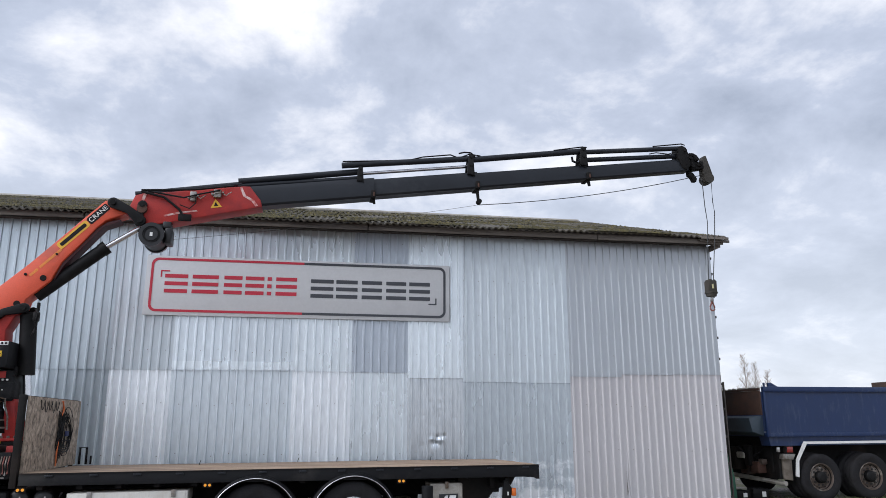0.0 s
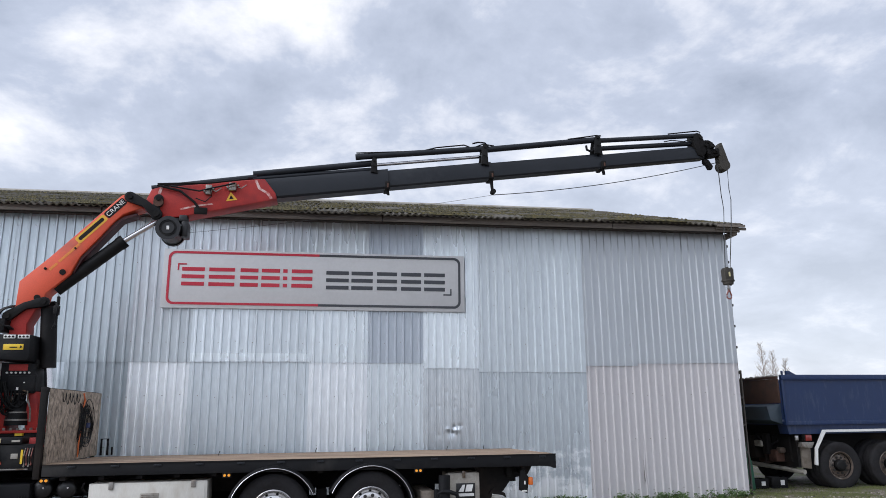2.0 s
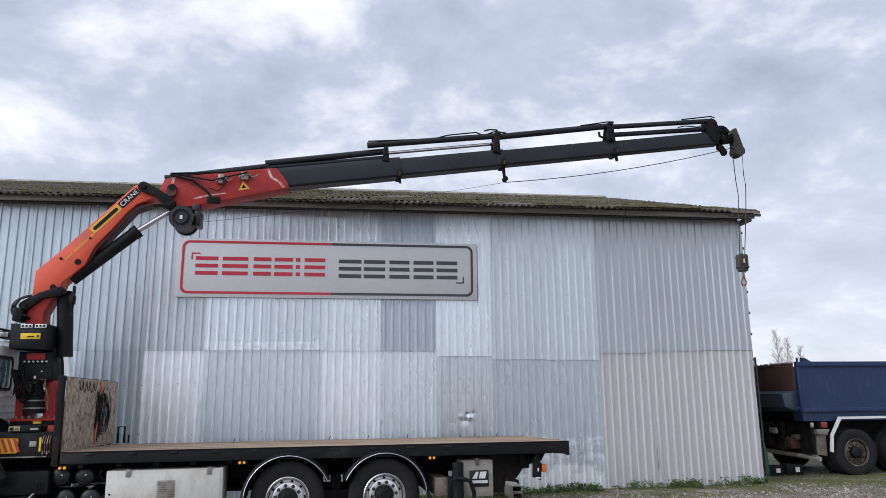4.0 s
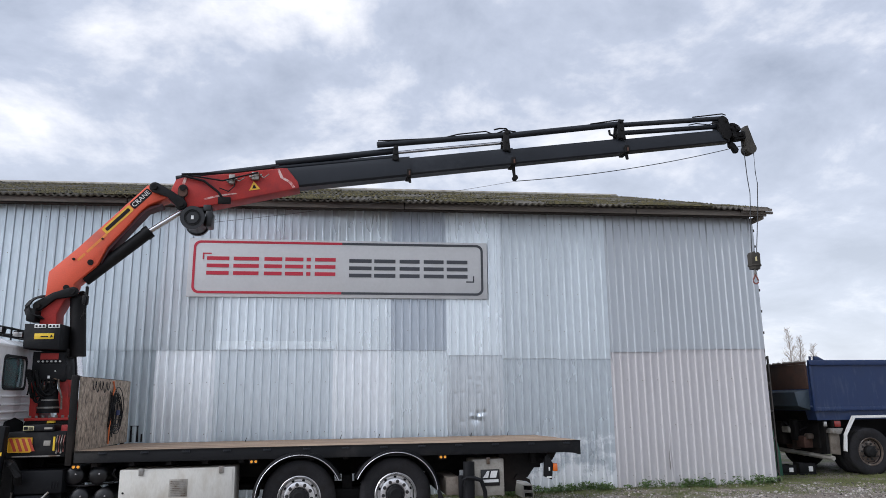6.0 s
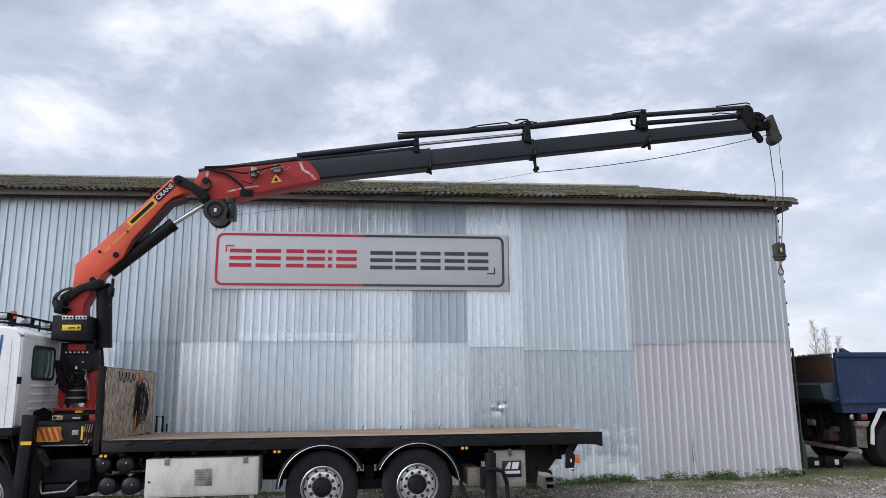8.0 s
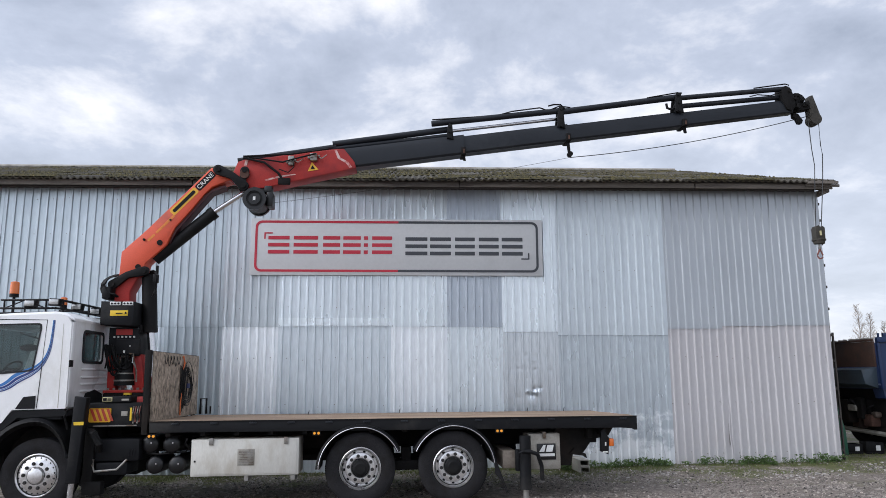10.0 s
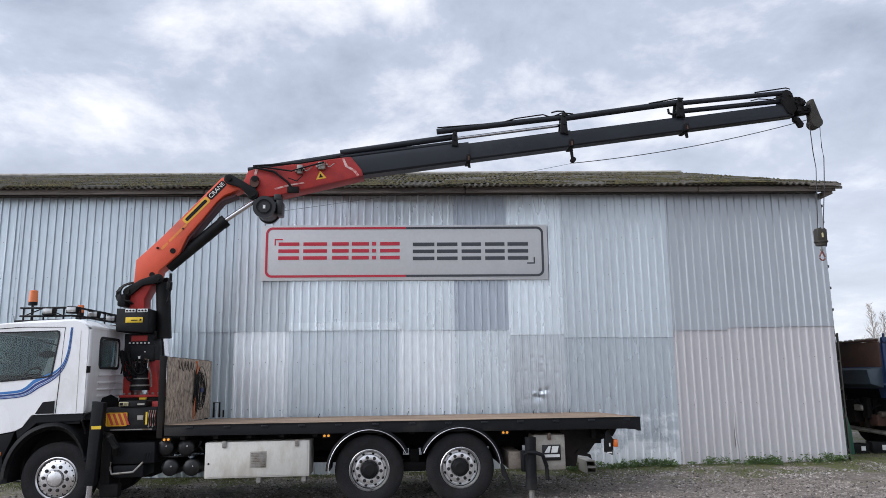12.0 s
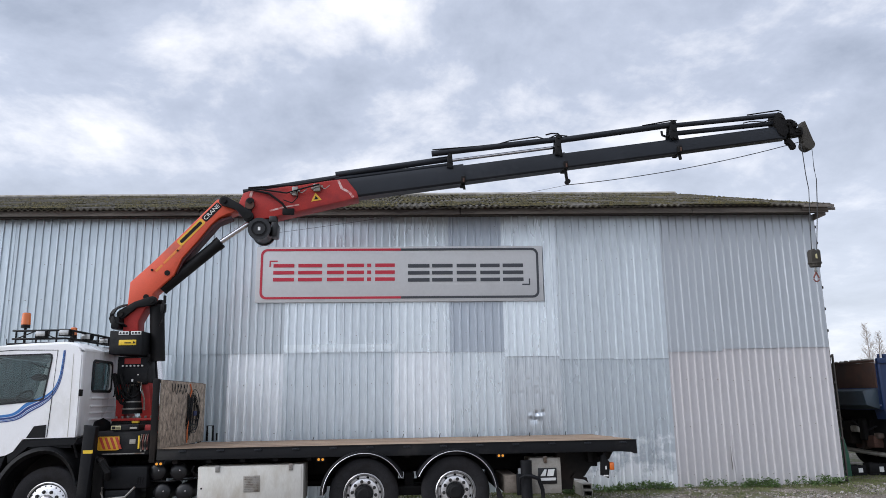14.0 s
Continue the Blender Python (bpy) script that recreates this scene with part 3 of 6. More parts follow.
# a bright unweathered band above the joint of two sheets, laid on as thin pieces
for k in (8, 9):
    part("flashing", sheet_mesh("flashing", SHEET, 2.79, 2.95, 7, "zinc_bright", k + 80), "", wall_south, "paler unweathered band above the sheet joint", at=pose(X_RIGHT - SHEET * (k + 1), WALL_Y - 0.014, 0))
# the torn lower edge of one cream sheet curls outwards
bm = B()
for q in range(10):
    z0, z1 = 0.12 + 0.11 * q, 0.23 + 0.11 * q
    w0, w1 = 0.028 - 0.0024 * q, 0.028 - 0.0024 * (q + 1)
    x0, x1 = 0.012 * math.sin(q * 0.9), 0.012 * math.sin((q + 1) * 0.9)
    v = [bm.verts.new(p) for p in ((x0, 0, z0), (x1, 0, z1), (x1 + w1, -0.5 * w1, z1), (x0 + w0, -0.5 * w0, z0), (x0 + 0.004, 0.004, z0), (x1 + 0.004, 0.004, z1))]
    bm.faces.new((v[0], v[3], v[2], v[1]))
    bm.faces.new((v[0], v[1], v[5], v[4]))
part("curled_edge", bm, "sheet_paint", wall_south, "curled torn sheet edge", at=pose(X_RIGHT - 2 * SHEET + 0.012, WALL_Y - 0.008, 0))
bm = B()
prism(bm, [(-0.004, 0.40), (0.016, 0.46), (0.014, 0.62), (0.002, 0.86), (-0.006, 0.62)], -0.004, 0.004)
part("tear", bm, "core", wall_south, "dark open tear in the sheet", at=pose(X_RIGHT - 2 * SHEET - 0.002, WALL_Y - 0.006, 0))
# screw heads in rows
vs, fs = [], []
for k in range(20):
    x0 = X_RIGHT - SHEET * (k + 1)
    for z in (0.3, 1.25, 2.15, 3.15, 3.9, 4.65, 5.35):
        for i in range(7):
            if (i + k) % 2 or rng.random() < (0.9 if k < 3 and z > 2.7 else 0.25):
                continue
            x, zz = x0 + SHEET / 7 * (i + 0.02) + 0.02, z + rng.uniform(-0.03, 0.03)
            c = len(vs)
            vs += [(x + 0.008 * math.cos(a), WALL_Y - 0.012, zz + 0.008 * math.sin(a)) for a in (0.0, 1.05, 2.09, 3.14, 4.19, 5.24)] + [(x + 0.008 * math.cos(a), WALL_Y + 0.01, zz + 0.008 * math.sin(a)) for a in (0.0, 1.05, 2.09, 3.14, 4.19, 5.24)]
            fs.append(tuple(c + q for q in range(5, -1, -1)))
            fs += [(c + q, c + (q + 1) % 6, c + 6 + (q + 1) % 6, c + 6 + q) for q in range(6)]
screws = raw("screws", vs, fs, "steel", wall_south)
screws["kind"] = "stuff"

# corner: a ladder-like batten frame that stands out past the cladding
bm = B()
box(bm, X_RIGHT + 0.005, X_RIGHT + 0.045, WALL_Y + 0.05, WALL_Y + 0.11, 0.05, 5.5)
box(bm, X_RIGHT + 0.085, X_RIGHT + 0.11, WALL_Y + 0.05, WALL_Y + 0.10, 0.05, 2.64)
for z in (0.3, 0.95, 1.5, 2.05, 2.57):
    box(bm, X_RIGHT + 0.046, X_RIGHT + 0.084, WALL_Y + 0.05, WALL_Y + 0.09, z, z + 0.045)
for z in (3.1, 3.55, 4.0, 4.45, 4.95, 5.3):
    box(bm, X_RIGHT + 0.046, X_RIGHT + 0.075, WALL_Y + 0.05, WALL_Y + 0.20, z, z + 0.05)
tagged(new("corner_batten", mesh_of("corner_batten", bm, "dark_wood")), "dark weathered corner battens with short cross pieces", "batten", kind="structure")

# fascia, soffit and stuck-out board ends
bm = B()
for x0, x1 in ((-14.7, -9.9), (-9.88, -5.0), (-4.98, 0.3), (0.32, 5.1), (5.12, 7.97)):
    dz = rng.uniform(-0.015, 0.015)
    box(bm, x0, x1, 3.11, 3.15, EAVE_Z - 0.03 + dz, EAVE_Z + 0.075 + dz, 0.004)
    box(bm, x0, x1, 3.16, 3.20, EAVE_Z + 0.0, EAVE_Z + 0.10)
tagged(new("fascia", mesh_of("fascia", bm, "old_wood")), "grey weathered fascia boards under the eave", "fascia", kind="structure")
# added strip blocks the sky gap under the roof sheets, coloured dark like shade
bm = B()
box(bm, -14.7, 8.0, 3.155, 3.20, EAVE_Z + 0.101, EAVE_Z + 0.15)
tagged(new("eave_filler", mesh_of("eave_filler", bm, "dark_wood")), "added dark strip blocking the gap under the roof sheets", "trim", kind="structure")
bm = B()
box(bm, -14.7, 8.0, 3.205, WALL_Y + 0.05, EAVE_Z + 0.05, EAVE_Z + 0.085)
tagged(new("soffit", mesh_of("soffit", bm, "dark_wood")), "dark boarded soffit", "soffit", kind="structure")
bm = B()
for i, (x1, z) in enumerate(((8.02, 5.62), (7.96, 5.665), (8.09, 5.58))):
    box(bm, 7.4, x1, 2.97 + 0.045 * i, 3.01 + 0.045 * i, z, z + 0.05)
prism(bm, [(7.84, 5.45), (8.0, 5.52), (8.0, 5.59), (7.84, 5.59)], 3.28, 3.7)
tagged(new("eave_board", mesh_of("eave_board", bm, "old_wood")), "splintered grey board ends sticking out at the eave", "board", kind="structure")


# roof: wavy sheets up to the ridge
def roof_side(name, y0, z0, y1, z1, x0, x1, label):
    vs, fs = [], []
    pitch = 0.13
    n = int((x1 - x0) / pitch * 8)
    rows = 24
    for j in range(rows + 1):
        t = j / rows
        for i in range(n + 1):
            x = x0 + (x1 - x0) * i / n
            sagz = 0.022 * noise.noise((x * 0.25, t * 2, 4.0)) + 0.012 * noise.noise((x * 1.2, t * 6, 9.0))
            step = 0.018 * ((t * 6) % 1.0)
            vs.append((x, y0 + (y1 - y0) * t, z0 + (z1 - z0) * t + sagz - step + 0.02 * math.sin(x / pitch * math.tau)))
    fs = [(j * (n + 1) + i, j * (n + 1) + i + 1, (j + 1) * (n + 1) + i + 1, (j + 1) * (n + 1) + i) for j in range(rows) for i in range(n)]
    k = len(vs)
    vs += [(v[0], v[1] + 0.01, v[2] - 0.03) for v in vs[:n + 1]]
    fs += [(i + 1, i, k + i, k + i + 1) for i in range(n)]
    ob = raw(name, vs, fs, "fibre_cement")
    smooth(ob.data, 60)
    return tagged(ob, label, "roof", kind="structure")


RIDGE_Y, RIDGE_Z = 12.0, 8.52
EAVE_Y, EAVE_TOP = 3.0, 5.675
roof_side("roof_south", EAVE_Y, EAVE_TOP, RIDGE_Y, RIDGE_Z, -14.8, 8.02, "corrugated fibre cement roof thick with brown green moss")
roof_side("roof_north", DEPTH_Y + 0.5, EAVE_TOP, RIDGE_Y, RIDGE_Z, -14.8, 8.02, "corrugated fibre cement roof thick with moss")
bm = B()
tube(bm, [(-14.8, RIDGE_Y, RIDGE_Z + 0.01), (8.05, RIDGE_Y, RIDGE_Z + 0.01)], 0.065, 10)
tagged(new("roof_ridge", mesh_of("roof_ridge", bm, "case_grey")), "pale rounded ridge capping", "roof", kind="structure")
bm = B()
plate(bm, [(WALL_Y + 0.2, EAVE_Z + 0.09), (DEPTH_Y, EAVE_Z + 0.09), (DEPTH_Y, EAVE_Z + 0.20), (RIDGE_Y, RIDGE_Z - 0.045), (WALL_Y + 0.2, EAVE_Z + 0.23)], [], 0.1, lambda u, v, w: (X_RIGHT - 0.15 + w, u, v))
tagged(new("gable", mesh_of("gable", bm, "old_wood")), "weathered boarded gable", "gable", kind="structure")


def moss():
    vs, fs = [], []
    slope = (RIDGE_Z - EAVE_TOP) / (RIDGE_Y - EAVE_Y)
    for _ in range(26000):
        x, u = rng.uniform(-12.8, 7.95), rng.random() ** 2.2
        u = u if rng.random() < 0.85 else 0.012 * rng.random()
        y = EAVE_Y + 0.02 + u * (RIDGE_Y - EAVE_Y - 0.1)
        if noise.noise((x * 0.9, y * 0.9, 8.0)) < -0.2 + 0.3 * rng.random():
            continue
        z = EAVE_TOP + (y - EAVE_Y) * slope + 0.022 * noise.noise((x * 0.25, u * 2, 4.0)) + 0.01
        s, h = rng.uniform(0.02, 0.06), rng.uniform(0.012, 0.034)
        k = len(vs)
        for q in range(5):
            a = q * 1.257 + rng.uniform(-0.3, 0.3)
            vs.append((x + s * math.cos(a), y + s * math.sin(a), z - 0.01))
        vs.append((x + rng.uniform(-0.3, 0.3) * s, y, z + h))
        fs += [(k + q, k + (q + 1) % 5, k + 5) for q in range(5)]
    ob = raw("moss", vs, fs, "moss")
    return tagged(ob, "brown green moss cushions over the roof sheets", "moss", kind="stuff")


moss()

# ---- the sign ----
sign_board = tagged(new("sign_board"), "long grey company sign with red and dark border", "sign")
sign_board.matrix_basis = pose(-0.06, WALL_Y - 0.045, 0.045, 0, 0.15, 0) @ Matrix.Diagonal((1.032, 1, 1.031, 1))
SX0, SX1, SZ0, SZ1 = -3.70, 1.99, 3.63, 4.745
bm = B()
box(bm, SX0, SX1, -0.02, 0.02, SZ0, SZ1, 0.003)
part("panel", bm, "sign_face", sign_board, "satin grey sign panel")


def border(name, material, right):
    bm = B()
    o = rounded(-3.615, 1.91, 3.695, 4.705, 0.13, 6)
    i = rounded(-3.57, 1.865, 3.74, 4.66, 0.095, 6)
    mid = -0.84
    # the half of the ring on one side of the middle, from seam to seam
    if right:
        order = [k for k in range(len(o)) if k >= 21] + [k for k in range(len(o)) if k < 7]
    else:
        order = list(range(7, 21))
    po, pi = [o[k] for k in order], [i[k] for k in order]
    first, last = (mid, po[0][1]), (mid, po[-1][1])
    po, pi = [first, *po, last], [(mid, pi[0][1]), *pi, (mid, pi[-1][1])]
    for a in range(len(po) - 1):
        quad = [po[a], po[a + 1], pi[a + 1], pi[a]]
        f = [bm.verts.new((x, -0.026, z)) for x, z in quad]
        g = [bm.verts.new((x, -0.019, z)) for x, z in quad]
        bm.faces.new(f)
        bm.faces.new((f[0], f[1], g[1], g[0]))
        bm.faces.new((f[3], f[2], g[2], g[3]))
    bmesh.ops.recalc_face_normals(bm, faces=bm.faces)
    return part(name, bm, material, sign_board)


border("border", "sign_red", False)["label"] = "red half of the border"
border("border", "sign_grey", True)["label"] = "dark grey half of the border"


def wordmark(spans, z0, z1, material):
    """A word shown as plain stacked bars, one stack as wide as each character."""
    for a, b in spans:
        for p, q in ((0.0, 0.2), (0.40, 0.60), (0.80, 1.0)):
            bm = B()
            box(bm, a, b, -0.026, -0.019, z0 + (z1 - z0) * p, z0 + (z1 - z0) * q)
            part("bar", bm, material, sign_board)


wordmark(((-3.36, -2.95), (-2.87, -2.40), (-2.30, -1.97), (-1.91, -1.57), (-1.51, -1.43), (-1.35, -0.96)), 4.05, 4.40, "sign_red")
wordmark(((-0.70, -0.27), (-0.22, 0.19), (0.27, 0.66), (0.74, 1.13), (1.19, 1.60)), 4.03, 4.385, "sign_grey")
for xs, zs, material in (((-3.44, 1), (4.47, -1), "sign_red"), ((1.73, -1), (3.95, 1), "sign_grey")):
    bm = B()
    (x, sx), (z, sz) = xs, zs
    box(bm, min(x, x + sx * 0.16), max(x, x + sx * 0.16), -0.026, -0.019, min(z, z + sz * 0.025), max(z, z + sz * 0.025))
    box(bm, min(x, x + sx * 0.025), max(x, x + sx * 0.025), -0.026, -0.019, min(z + sz * 0.026, z + sz * 0.13), max(z + sz * 0.026, z + sz * 0.13))
    part("corner_mark", bm, material, sign_board)


# ---- wheels ----
def ring_of(bm, profile, seg):
    """Turns a profile of (radius, y) about the y axis."""
    rows = [[bm.verts.new((r * math.sin(a * math.tau / seg), y, r * math.cos(a * math.tau / seg))) for r, y in profile] for a in range(seg)]
    for a in range(seg):
        p, q = rows[a], rows[(a + 1) % seg]
        for k in range(len(profile) - 1):
            bm.faces.new((p[k], p[k + 1], q[k + 1], q[k]))
    bmesh.ops.recalc_face_normals(bm, faces=bm.faces)
    return bm


def tyre_mesh(R, W):
    bm = B()
    ring_of(bm, [(0.292, 0.03), (0.30, 0.012), (0.34, 0.0), (R - 0.11, -0.012), (R - 0.05, 0.0), (R - 0.02, 0.012), (R, 0.04), (R, W * 0.33), (R - 0.012, W * 0.335), (R - 0.012, W * 0.37), (R, W * 0.375), (R, W * 0.64), (R - 0.012, W * 0.645), (R - 0.012, W * 0.68), (R, W * 0.685), (R, W - 0.04), (R - 0.05, W), (0.30, W), (0.285, W - 0.04)], 56)
    return mesh_of("tyre", bm, "rubber")


def rim_mesh(front, material):
    bm = B()
    if front:
        prof = [(0.30, 0.015), (0.287, 0.005), (0.272, 0.02), (0.262, 0.03), (0.235, 0.01), (0.20, -0.008), (0.12, -0.012), (0.10, -0.04), (0.05, -0.05), (0.001, -0.05)]
    else:
        prof = [(0.30, 0.015), (0.287, 0.005), (0.274, 0.02), (0.266, 0.05), (0.262, 0.075), (0.232, 0.10), (0.222, 0.085), (0.20, 0.075), (0.14, 0.08), (0.12, 0.10)]
    ring_of(bm, prof, 48)
    return mesh_of("rim", bm, material)


def nut_mesh():
    bm = B()
    cyl(bm, (0, 0.01, 0), (0, -0.008, 0), 0.025, 12)
    cyl(bm, (0, -0.0085, 0), (0, -0.03, 0), 0.018, 6)
    return mesh_of("nut", bm, "nut")


NUT = nut_mesh()


def hub_mesh(front):
    bm = B()
    if front:
        cyl(bm, (0, 0.03, 0), (0, 0.30, 0), 0.2, 20)
        for i in range(20):
            a = i * math.tau / 20
            ball(bm, (0.240 * math.sin(a), 0.012, 0.240 * math.cos(a)), 0.012, 1, 0.5, 1, 8)
        # black rings colour in the shade of the grooves by rim lip and hub cap
        ring_of(bm, [(0.270, 0.04), (0.2695, 0.019), (0.262, 0.026), (0.261, 0.04)], 40)
        ring_of(bm, [(0.122, 0.0), (0.1215, -0.0155), (0.113, -0.0185), (0.112, 0.0)], 32)
    else:
        ring_of(bm, [(0.128, 0.14), (0.122, 0.0), (0.108, -0.015), (0.09, -0.018), (0.075, -0.03), (0.001, -0.032)], 24)
        cyl(bm, (0, 0.15, 0), (0, 0.36, 0), 0.21, 20)
        for i in range(10):
            a = i * math.tau / 10
            ball(bm, (0.232 * math.sin(a), 0.094, 0.232 * math.cos(a)), 0.021, 1, 0.6, 1, 10)
        # black ring colours in the shade of the deep gap between lip and disc
        ring_of(bm, [(0.268, 0.09), (0.2665, 0.046), (0.2605, 0.07), (0.256, 0.09)], 40)
    return mesh_of("wheel", bm, "black")


TYRE, RIM_F, RIM_R, HUB_F, HUB_R = tyre_mesh(0.505, 0.31), rim_mesh(True, "alloy"), rim_mesh(False, "alloy"), hub_mesh(True), hub_mesh(False)
RIM_OLD = rim_mesh(False, "old_rim")


def wheel(parent, x, y, z, front=False, far=False, rim=None, size=1.0):
    m = pose(x, y, z, 0, 0, 180 if far else 0) @ Matrix.Diagonal((size, 1, size, 1)) @ pose(0, 0, 0, 0, (x * 97) % 360, 0)
    w = part("wheel", HUB_F if front else HUB_R, "", parent, at=m)
    part("tyre", TYRE, "", w, "worn black truck tyre")
    part("rim", rim or (RIM_F if front else RIM_R), "", w, "polished alloy rim with wheel nuts" if not rim else "brown rusty steel rim")
    rb, yb = (0.168, -0.011) if front else (0.172, 0.076)
    for i in range(0 if far else 10):
        a = i * math.tau / 10 + 0.2
        part("nut", NUT, "", w, at=pose(rb * math.sin(a), yb, rb * math.cos(a)))
    return w


# ---- the crane truck; x runs along it, front at -x, near side at y = 0 ----
truck = tagged(new("crane_truck"), "white three-axle flatbed truck with extended orange folding crane", "truck")
truck.matrix_basis = pose(0, 0, 0, 0, 0, 2.169) @ pose(0, 0, 0, 0, -0.48, 0) @ Matrix.Diagonal((1.008, 1.0, 1.008, 1))
CRANE = pose(-0.055, 0, 0.035)
BOOM = pose(-1.5 - 0.04, 0, 5.4 + 0.04, 0, 0.62, 0) @ pose(1.5, 0, -5.4)
ZW = 0.49
for x in (-1.345, 0.0):
    wheel(truck, x, 0.0, ZW)
    wheel(truck, x, 2.5, ZW, far=True)
wheel(truck, -5.83, 0.03, ZW, front=True)
wheel(truck, -5.83, 2.47, ZW, front=True, far=True)

# chassis
for y in (0.78, 1.64):
    bm = B()
    box(bm, -7.0, 2.35, y, y + 0.08, 0.72, 1.0, 0.006)
    box(bm, -7.0, 2.35, y - 0.05 if y < 1 else y + 0.08, y if y < 1 else y + 0.13, 0.96, 1.0)
    part("frame_rail", bm, "frame_dark", truck)
for x in (-5.83, -1.345, 0.0):
    bm = B()
    cyl(bm, (x, 0.3, ZW), (x, 2.2, ZW), 0.075, 14)
    if x > -5:
        ball(bm, (x, 1.25, ZW), 0.22, 1, 0.9, 1)
    for y in (0.62, 1.78):
        part("leaf_spring", box(B(), x - 0.45, x + 0.45, y, y + 0.1, ZW + 0.1, ZW + 0.18, 0.01), "frame_dark", truck)
    part("axle", bm, "frame_dark", truck)
for x in (-4.6, -3.4, -2.3, -0.67, 0.8, 1.5, 2.1):
    part("cross_member", box(B(), x - 0.05, x + 0.05, 0.86, 1.64, 0.76, 0.96), "frame_dark", truck)
bm = B()
box(bm, -1.0, -0.36, 0.3, 0.78, 0.42, 0.56, 0.02)
box(bm, -0.75, -0.6, 0.35, 0.8, 0.5, 0.75, 0.02)
part("suspension", bm, "frame_dark", truck)
part("prop_shaft", cyl(B(), (-4.2, 1.25, 0.6), (-0.2, 1.25, 0.5), 0.06, 12), "frame_dark", truck)

# deck
DX0, DX1, DY0, DY1 = -4.31, 2.74, -0.06, 2.48
for y0, y1, nm in ((DY0, DY0 + 0.05, "side_rail"), (DY1 - 0.05, DY1, "side_rail")):
    bm = B()
    lean = 0.0 if y0 < 0 else -0.035
    prism(bm, [(DX0, 1.05), (2.50, 1.00), (2.66, 0.985), (2.70, 0.965), (DX1, 0.965), (DX1, 1.17 + lean), (DX0, 1.205 + lean)], y0, y1, 0.005)
    part(nm, bm, "plastic", truck, "black painted steel side rail")
bm = B()
prism(bm, [(DX0, 1.193), (DX1, 1.158), (DX1, 1.172), (DX0, 1.207)], DY0 - 0.012, DY0 - 0.001)
part("rail_lip", bm, "frame_dark", truck)
for i in range(13):
    x = -4.0 + i * 0.54
    bm = B()
    box(bm, x, x + 0.1, DY0 - 0.018, DY0 - 0.001, 1.155 - 0.005 * (x + 4), 1.18 - 0.005 * (x + 4), 0.004)
    part("lashing_ring", bm, "boom_grey", truck)
for x in [-4.1 + 0.48 * i for i in range(15)]:
    part("deck_bearer", box(B(), x, x + 0.07, DY0 + 0.06, DY1 - 0.06, 0.99, 1.052), "frame_dark", truck)
bm = B()
prism(bm, [(DX0 + 0.01, 1.09), (DX1 - 0.02, 1.055), (DX1 - 0.02, 1.11), (DX0 + 0.01, 1.145)], DY0 + 0.055, DY1 - 0.055)
deck = part("deck", bm, "deck_wood", truck, "worn brown timber loading deck")
pw = (DY1 - DY0 - 0.12) / 14
for i in range(14):
    bm = B()
    y = DY0 + 0.06 + i * pw
    dz = rng.uniform(-0.003, 0.004) - 0.037 * i / 13 - 0.004
    prism(bm, [(DX0 + 0.02, 1.147), (DX1 - 0.03, 1.112), (DX1 - 0.03, 1.176 + dz), (DX0 + 0.02, 1.211 + dz)], y + 0.004, y + pw - 0.004)
    part("plank", bm, "deck_wood", deck)
for x, y in ((-2.3, 1.9), (-0.75, 2.3), (-0.1, 2.2), (0.6, 2.35), (1.5, 2.1), (2.2, 2.3)):
    z = 1.175 - 0.005 * (x + 4)
    part("lashing_eye", tube(B(), [(x, y, z - 0.02), (x + 0.005, y, z + 0.03), (x + 0.02, y, z + 0.07)], 0.006, 6), "black", truck)

# headboard with ropes and cables
bm = B()
box(bm, -4.335, -4.30, 0.02, 2.50, 1.19, 2.19, 0.004)
headboard = part("headboard", bm, "plywood", truck, "weathered brown plywood headboard")
bm = B()
box(bm, -4.42, -4.338, -0.06, 0.02, 1.02, 2.21, 0.008)
part("post", box(B(), -4.40, -4.338, 2.47, 2.53, 1.02, 2.19, 0.008), "frame_dark", headboard)
part("top_rail", box(B(), -4.40, -4.338, 0.021, 2.469, 2.15, 2.20), "frame_dark", headboard)
part("post", bm, "frame_dark", headboard, "black steel headboard frame")
for k in range(5):
    y0 = 0.42 + 0.17 * k
    part("cable", tube(B(), sag((-4.285, y0, 2.15), (-4.285, y0 + 0.17, 2.15), 0.13 + 0.03 * (k % 2), 8), 0.005, 5), "black", headboard, "hanging black cable")
for k in range(8):
    y0, dy, dr = 1.28 + 0.03 * k, rng.uniform(0.06, 0.3), rng.uniform(0.45, 0.78)
    part("cable", tube(B(), sag((-4.28 + 0.006 * (k % 3), y0, 2.02 - 0.02 * (k % 4)), (-4.28, y0 + dy, 1.98), dr, 14), 0.0055, 5), "black", headboard, "hanging black cable")
for k in range(10):
    cy, cz, ry, rz = 1.60 + rng.uniform(-0.1, 0.16), 1.72 + rng.uniform(-0.14, 0.06), rng.uniform(0.14, 0.40), rng.uniform(0.18, 0.34)
    part("cable", tube(B(), [(-4.275 + 0.01 * math.sin(a), cy + ry * math.cos(a * 0.35), cz + rz * math.sin(a * 0.35) - 0.04 * math.cos(a * 0.7)) for a in range(19)], 0.0055, 5), "black", headboard, "coiled black cable")
part("strap", tube(B(), [(-4.285, 1.40, 1.64), (-4.275, 1.36, 1.55), (-4.278, 1.35, 1.4), (-4.275, 1.345, 1.22)], 0.011, 6), "rope_orange", headboard, "orange lashing strap")
part("strap", tube(B(), [(-4.28, 1.42, 2.16), (-4.27, 1.47, 2.05), (-4.278, 1.40, 1.95)], 0.016, 6), "rope_orange", headboard, "orange lashing strap")
bm = B()
